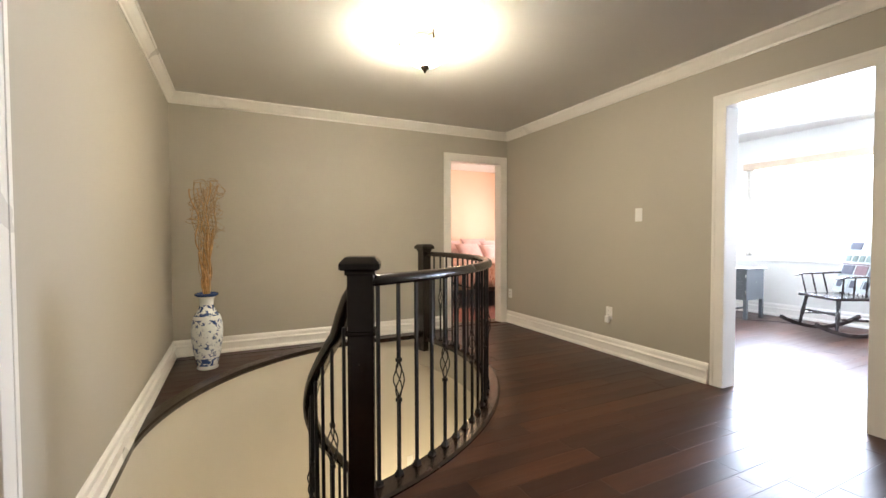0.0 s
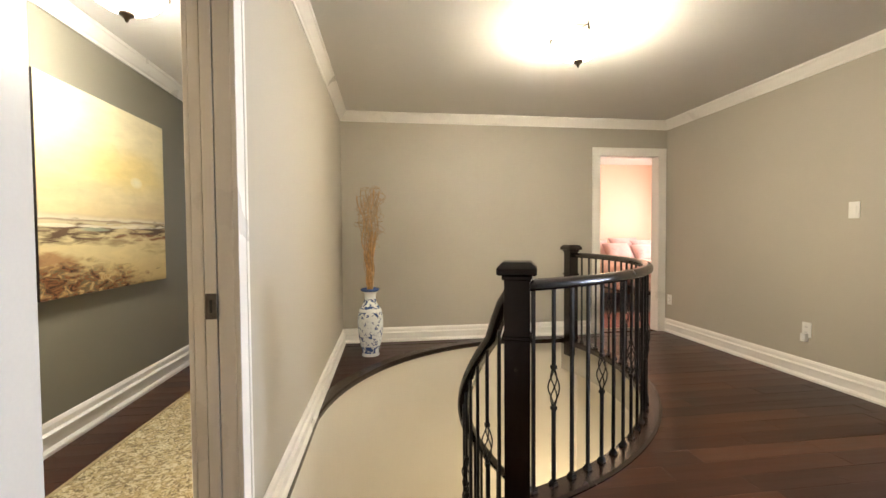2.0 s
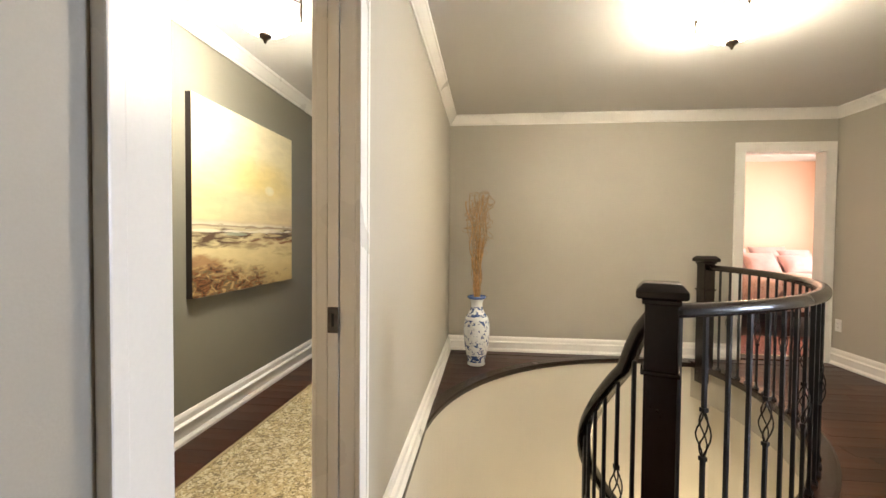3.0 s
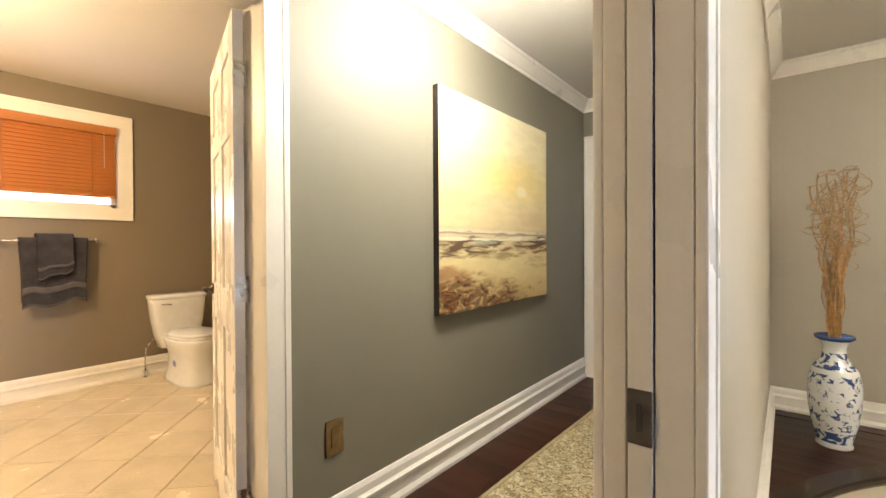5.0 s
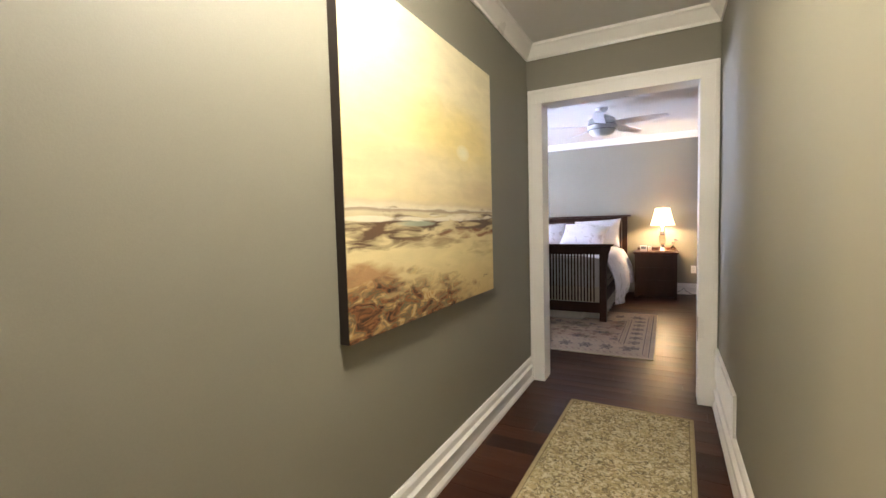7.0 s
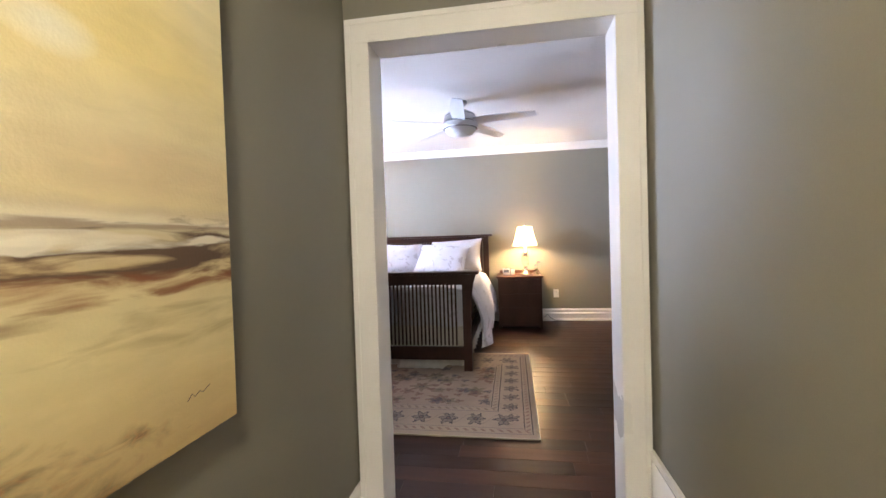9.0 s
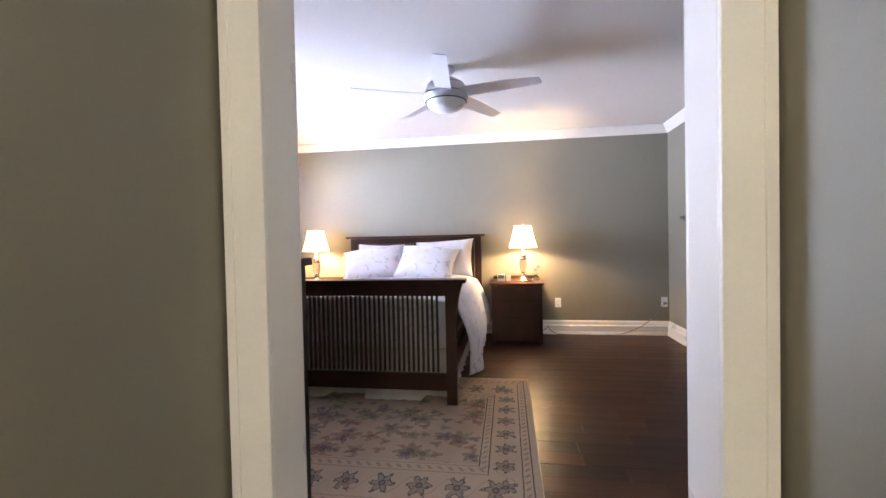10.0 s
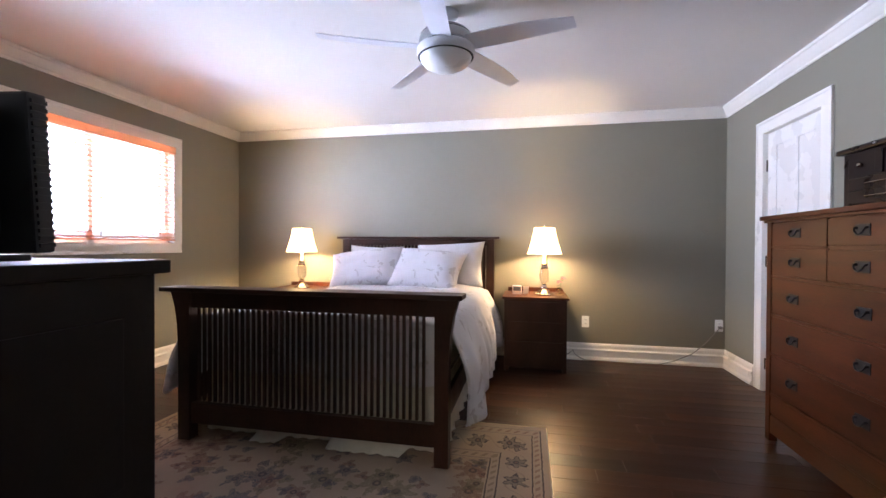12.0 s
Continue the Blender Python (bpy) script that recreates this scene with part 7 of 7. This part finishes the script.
# small dark cabinet with louvred front, on legs
sc = thing("side_cabinet", (6.22, 3.25, 0.0), "small dark grey cabinet on legs with a louvred front", "cabinet", turn=0)
part("body", boxes((-0.20, 0.20, -0.22, 0.22, 0.26, 0.66), bevel=0.004), GREYPAINT, sc)
part("top", boxes((-0.225, 0.225, -0.245, 0.245, 0.661, 0.682), bevel=0.004), GREYPAINT, sc)
for x in (-0.18, 0.18):
    for y in (-0.20, 0.20):
        part("leg", boxes((x - 0.02, x + 0.02, y - 0.02, y + 0.02, 0.0, 0.2595)), GREYPAINT, sc)
part("lower_rail", boxes((-0.16, 0.16, -0.012, 0.012, 0.10, 0.125)), GREYPAINT, sc)
for k in range(9):
    z = 0.30 + 0.037 * k
    part("louvre", boxes((-0.209, -0.2005, -0.18, 0.18, z, z + 0.024)), GREYPAINT, sc)
for z in (0.34, 0.56):
    part("hinge", boxes((-0.206, -0.2, -0.216, -0.205, z, z + 0.04)), NICKEL, sc)
part("side_hanger", tube([(0.0, -0.2205, 0.50), (0.0, -0.23, 0.50)], 0.006, 6), NICKEL, sc)
cab = thing("floor_cable", (6.2, 2.9, 0.0), "black cable that runs along the study floor", "cable")
part("cable", tube([(-0.1, 0.35, 0.006), (-0.15, 0.1, 0.006), (0.05, -0.1, 0.006), (0.1, -0.35, 0.006)], 0.005, 6), TVCASE, cab, smooth=True)
PALEWOOD = shade("pale_wood", (0.62, 0.48, 0.34), 0.5, vary=0.15)
vl = thing("window_valance", (6.70, 1.95, 2.06), "pale wooden valance over the study window", "valance")
part("board", boxes((-0.03, 0.03, -1.50, 1.50, 0.0, 0.09), bevel=0.004), PALEWOOD, vl)

# ---- guest room, seen through the north doorway ----
PINKLINEN = shade("pink_linen", (0.62, 0.41, 0.39), 0.9, vary=0.12, scale=8, fine=220, bump=0.2, spec=0.1)
PINKQUILT = rug_paint("pink_floral_quilt", 5, 5, (0.60, 0.40, 0.34), (0.30, 0.10, 0.10), (0.70, 0.60, 0.52), (0, 0, 0), 0.09, [])
gb = thing("guest_bed", (4.25, 6.55, 0.0), "dark wooden guest bed under a pink floral quilt", "bed")
part("frame", boxes((-0.72, 0.72, -1.0, 1.0, 0.24, 0.36), bevel=0.01), ESPRESSO, gb)
for x in (-0.66, 0.66):
    for y in (-0.94, 0.94):
        part("leg", boxes((x - 0.035, x + 0.035, y - 0.035, y + 0.035, 0.0, 0.2395)), ESPRESSO, gb)
part("mattress", boxes((-0.69, 0.69, -0.96, 0.98, 0.361, 0.60), bevel=0.05), PINKLINEN, gb)
part("headboard", boxes((-0.74, 0.74, 1.001, 1.04, 0.0, 0.95), bevel=0.01), PAINT_PINK, gb)
drape(3.52, 4.98, 5.52, 7.2, 0.665, 0.30, 0.30, PINKQUILT, "guest_quilt", "pink and cream floral quilt spread over the guest bed", 6.0)
qf = thing("quilt_front", (4.25, 5.515, 0.0), "pink and cream floral quilt end hanging over the bed's foot", "bedding")
bm = bmesh.new()
rows = []
for k in range(31):
    x = -0.80 + 1.60 * k / 30
    rows.append([bm.verts.new((x, 0.02 - 0.03 * n - 0.012 * math.sin(k * 1.7) * n, 0.70 - 0.12 * n)) for n in range(4)])
for a, b in zip(rows, rows[1:]):
    for n in range(3):
        bm.faces.new((a[n], a[n + 1], b[n + 1], b[n]))
ob = part("cloth", bm, PINKQUILT, qf, smooth=True)
ob.modifiers.new("thick", "SOLIDIFY").thickness = 0.012
for x, y, z, r, s in ((3.80, 7.25, 0.86, 60, 0.5), (4.40, 7.28, 0.88, 60, 0.55), (4.75, 7.22, 0.86, 58, 0.5), (4.10, 7.02, 0.82, 52, 0.48), (4.62, 7.00, 0.80, 50, 0.45)):
    p = pillow("guest_pillow", pose(x, y, z, r, 0, 6), s * 1.15, s * 0.85, 0.17, PINKLINEN, "plump pink pillow on the guest bed", x * 7)
    p["group"] = "pillows on the guest bed"
REDWEAVE = rug_paint("rose_rug_weave", 1.25, 0.55, (0.26, 0.115, 0.10), (0.16, 0.06, 0.055), (0.42, 0.22, 0.18), (0, 0, 0), 0.10, [(0.0, 0.06, (0.62, 0.42, 0.32))])
rug("guest_rug", (3.55, 5.05, 0.0), 1.10, 0.46, REDWEAVE, RUGEDGE, "rose-red rug with a pale border before the guest bed", turn=0)

# ---- planks ----
def plank_rows(x0, x1, y0, y1, w=0.127):
    rng = random.Random(int(abs(x0 * 977 + y0 * 131)))
    rows = []
    y = y0
    while y < y1 - 0.01:
        x = x0 - rng.uniform(0, 0.8)
        while x < x1:
            n = rng.choice((0.45, 0.7, 0.95, 1.2))
            a, b = max(x, x0), min(x + n, x1)
            if b - a > 0.03:
                rows.append((a, b, y, min(y + w, y1)))
            x += n
        y += w
    return rows


def plank_mesh(bm, a, b, y0, y1, well=False, sink=0.0):
    """One board with eased edges; round the well its end follows the curve."""
    g, top, n = 0.0004, 0.0, 5
    e = 0.0022
    ysamp = [y0 + g, y0 + g + e, (y0 + y1) / 2, y1 - g - e, y1 - g]
    rows = []
    for k, y in enumerate(ysamp):
        p, q = a + g, b - g
        if well == "west":
            q = min(q, well_west(y) - 0.004)
        if well == "east":
            p = max(p, well_east(y) + 0.02)
        z = top - (0.0005 if k in (0, n - 1) else 0.0) - (0.0006 if k == 2 else 0) - sink
        rows.append([bm.verts.new((p, y, z - 0.0007)), bm.verts.new((p + e, y, z)), bm.verts.new((max(q - e, p + e), y, z)), bm.verts.new((max(q, p + e), y, z - 0.0007))])
    for r, s in zip(rows, rows[1:]):
        for k in range(3):
            bm.faces.new((r[k], s[k], s[k + 1], r[k + 1]))
    rim = [r[0] for r in rows] + [v for v in rows[-1][1:]] + [r[3] for r in rows[::-1][1:]] + rows[0][2:0:-1]
    low = [bm.verts.new((v.co.x, v.co.y, -0.0115)) for v in rim]
    for k in range(len(rim)):
        bm.faces.new((rim[k - 1], rim[k], low[k], low[k - 1]))


def plank_floor(name, x0, x1, y0, y1, label, keep, well=False):
    """A floor whose boards are pieces of their own where keep(x, y) holds; the others are joined."""
    base = tagged(new(name), label, "floor", kind="structure")
    rest, count = bmesh.new(), 0
    rng = random.Random(7)
    for a, b, p, q in plank_rows(x0, x1, y0, y1):
        spans = [(a, b, False)]
        if well and q > SOUTH and p < NORTH:
            ym = max(p, SOUTH)
            w, e = max(well_west(p), well_west(q)), min(well_east(max(p, SOUTH + 0.02)), well_east(q))
            spans = []
            if a < w - 0.02:
                spans.append((a, min(b, w), "west"))
            if b > e + 0.03:
                spans.append((max(a, e), b, "east"))
            if q > NORTH - 0.001:
                p = max(p, NORTH)
                spans = [(a, b, False)]
        for s, t, side in spans:
            if t - s < 0.02 or q - p < 0.01:
                continue
            if keep((s + t) / 2, (p + q) / 2) and count < 290:
                bm = bmesh.new()
                plank_mesh(bm, s, t, p, q, side, rng.uniform(0, 0.0008))
                part("plank", bm, WALNUT, base)
                count += 1
            else:
                plank_mesh(rest, s, t, p, q, side, rng.uniform(0, 0.0008))
    if len(rest.verts):
        ob = part("planks", rest, WALNUT, base)
        ob["kind"] = "stuff"
    else:
        rest.free()
    return base


WOOD = "dark walnut hand-scraped plank floor with a satin finish"
plank_floor("floor_landing", -0.541, 3.21, -1.6, 4.393, WOOD, lambda x, y: x > 0.3 and y > 0.3, well=True)
plank_floor("floor_hall", -1.858, -0.543, -1.2, 4.35, WOOD, lambda x, y: y > 1.2)
plank_floor("floor_bedroom", -4.62, 0.698, 4.35, 8.733, WOOD, lambda x, y: x > -2.2)
plank_floor("floor_study", 3.21, 6.748, -1.6, 4.513, WOOD, lambda x, y: y > 0.5 and x < 6.5)
plank_floor("floor_guest", 0.84, 5.598, 4.45, 7.598, WOOD, lambda x, y: 2.2 < x < 4.2)
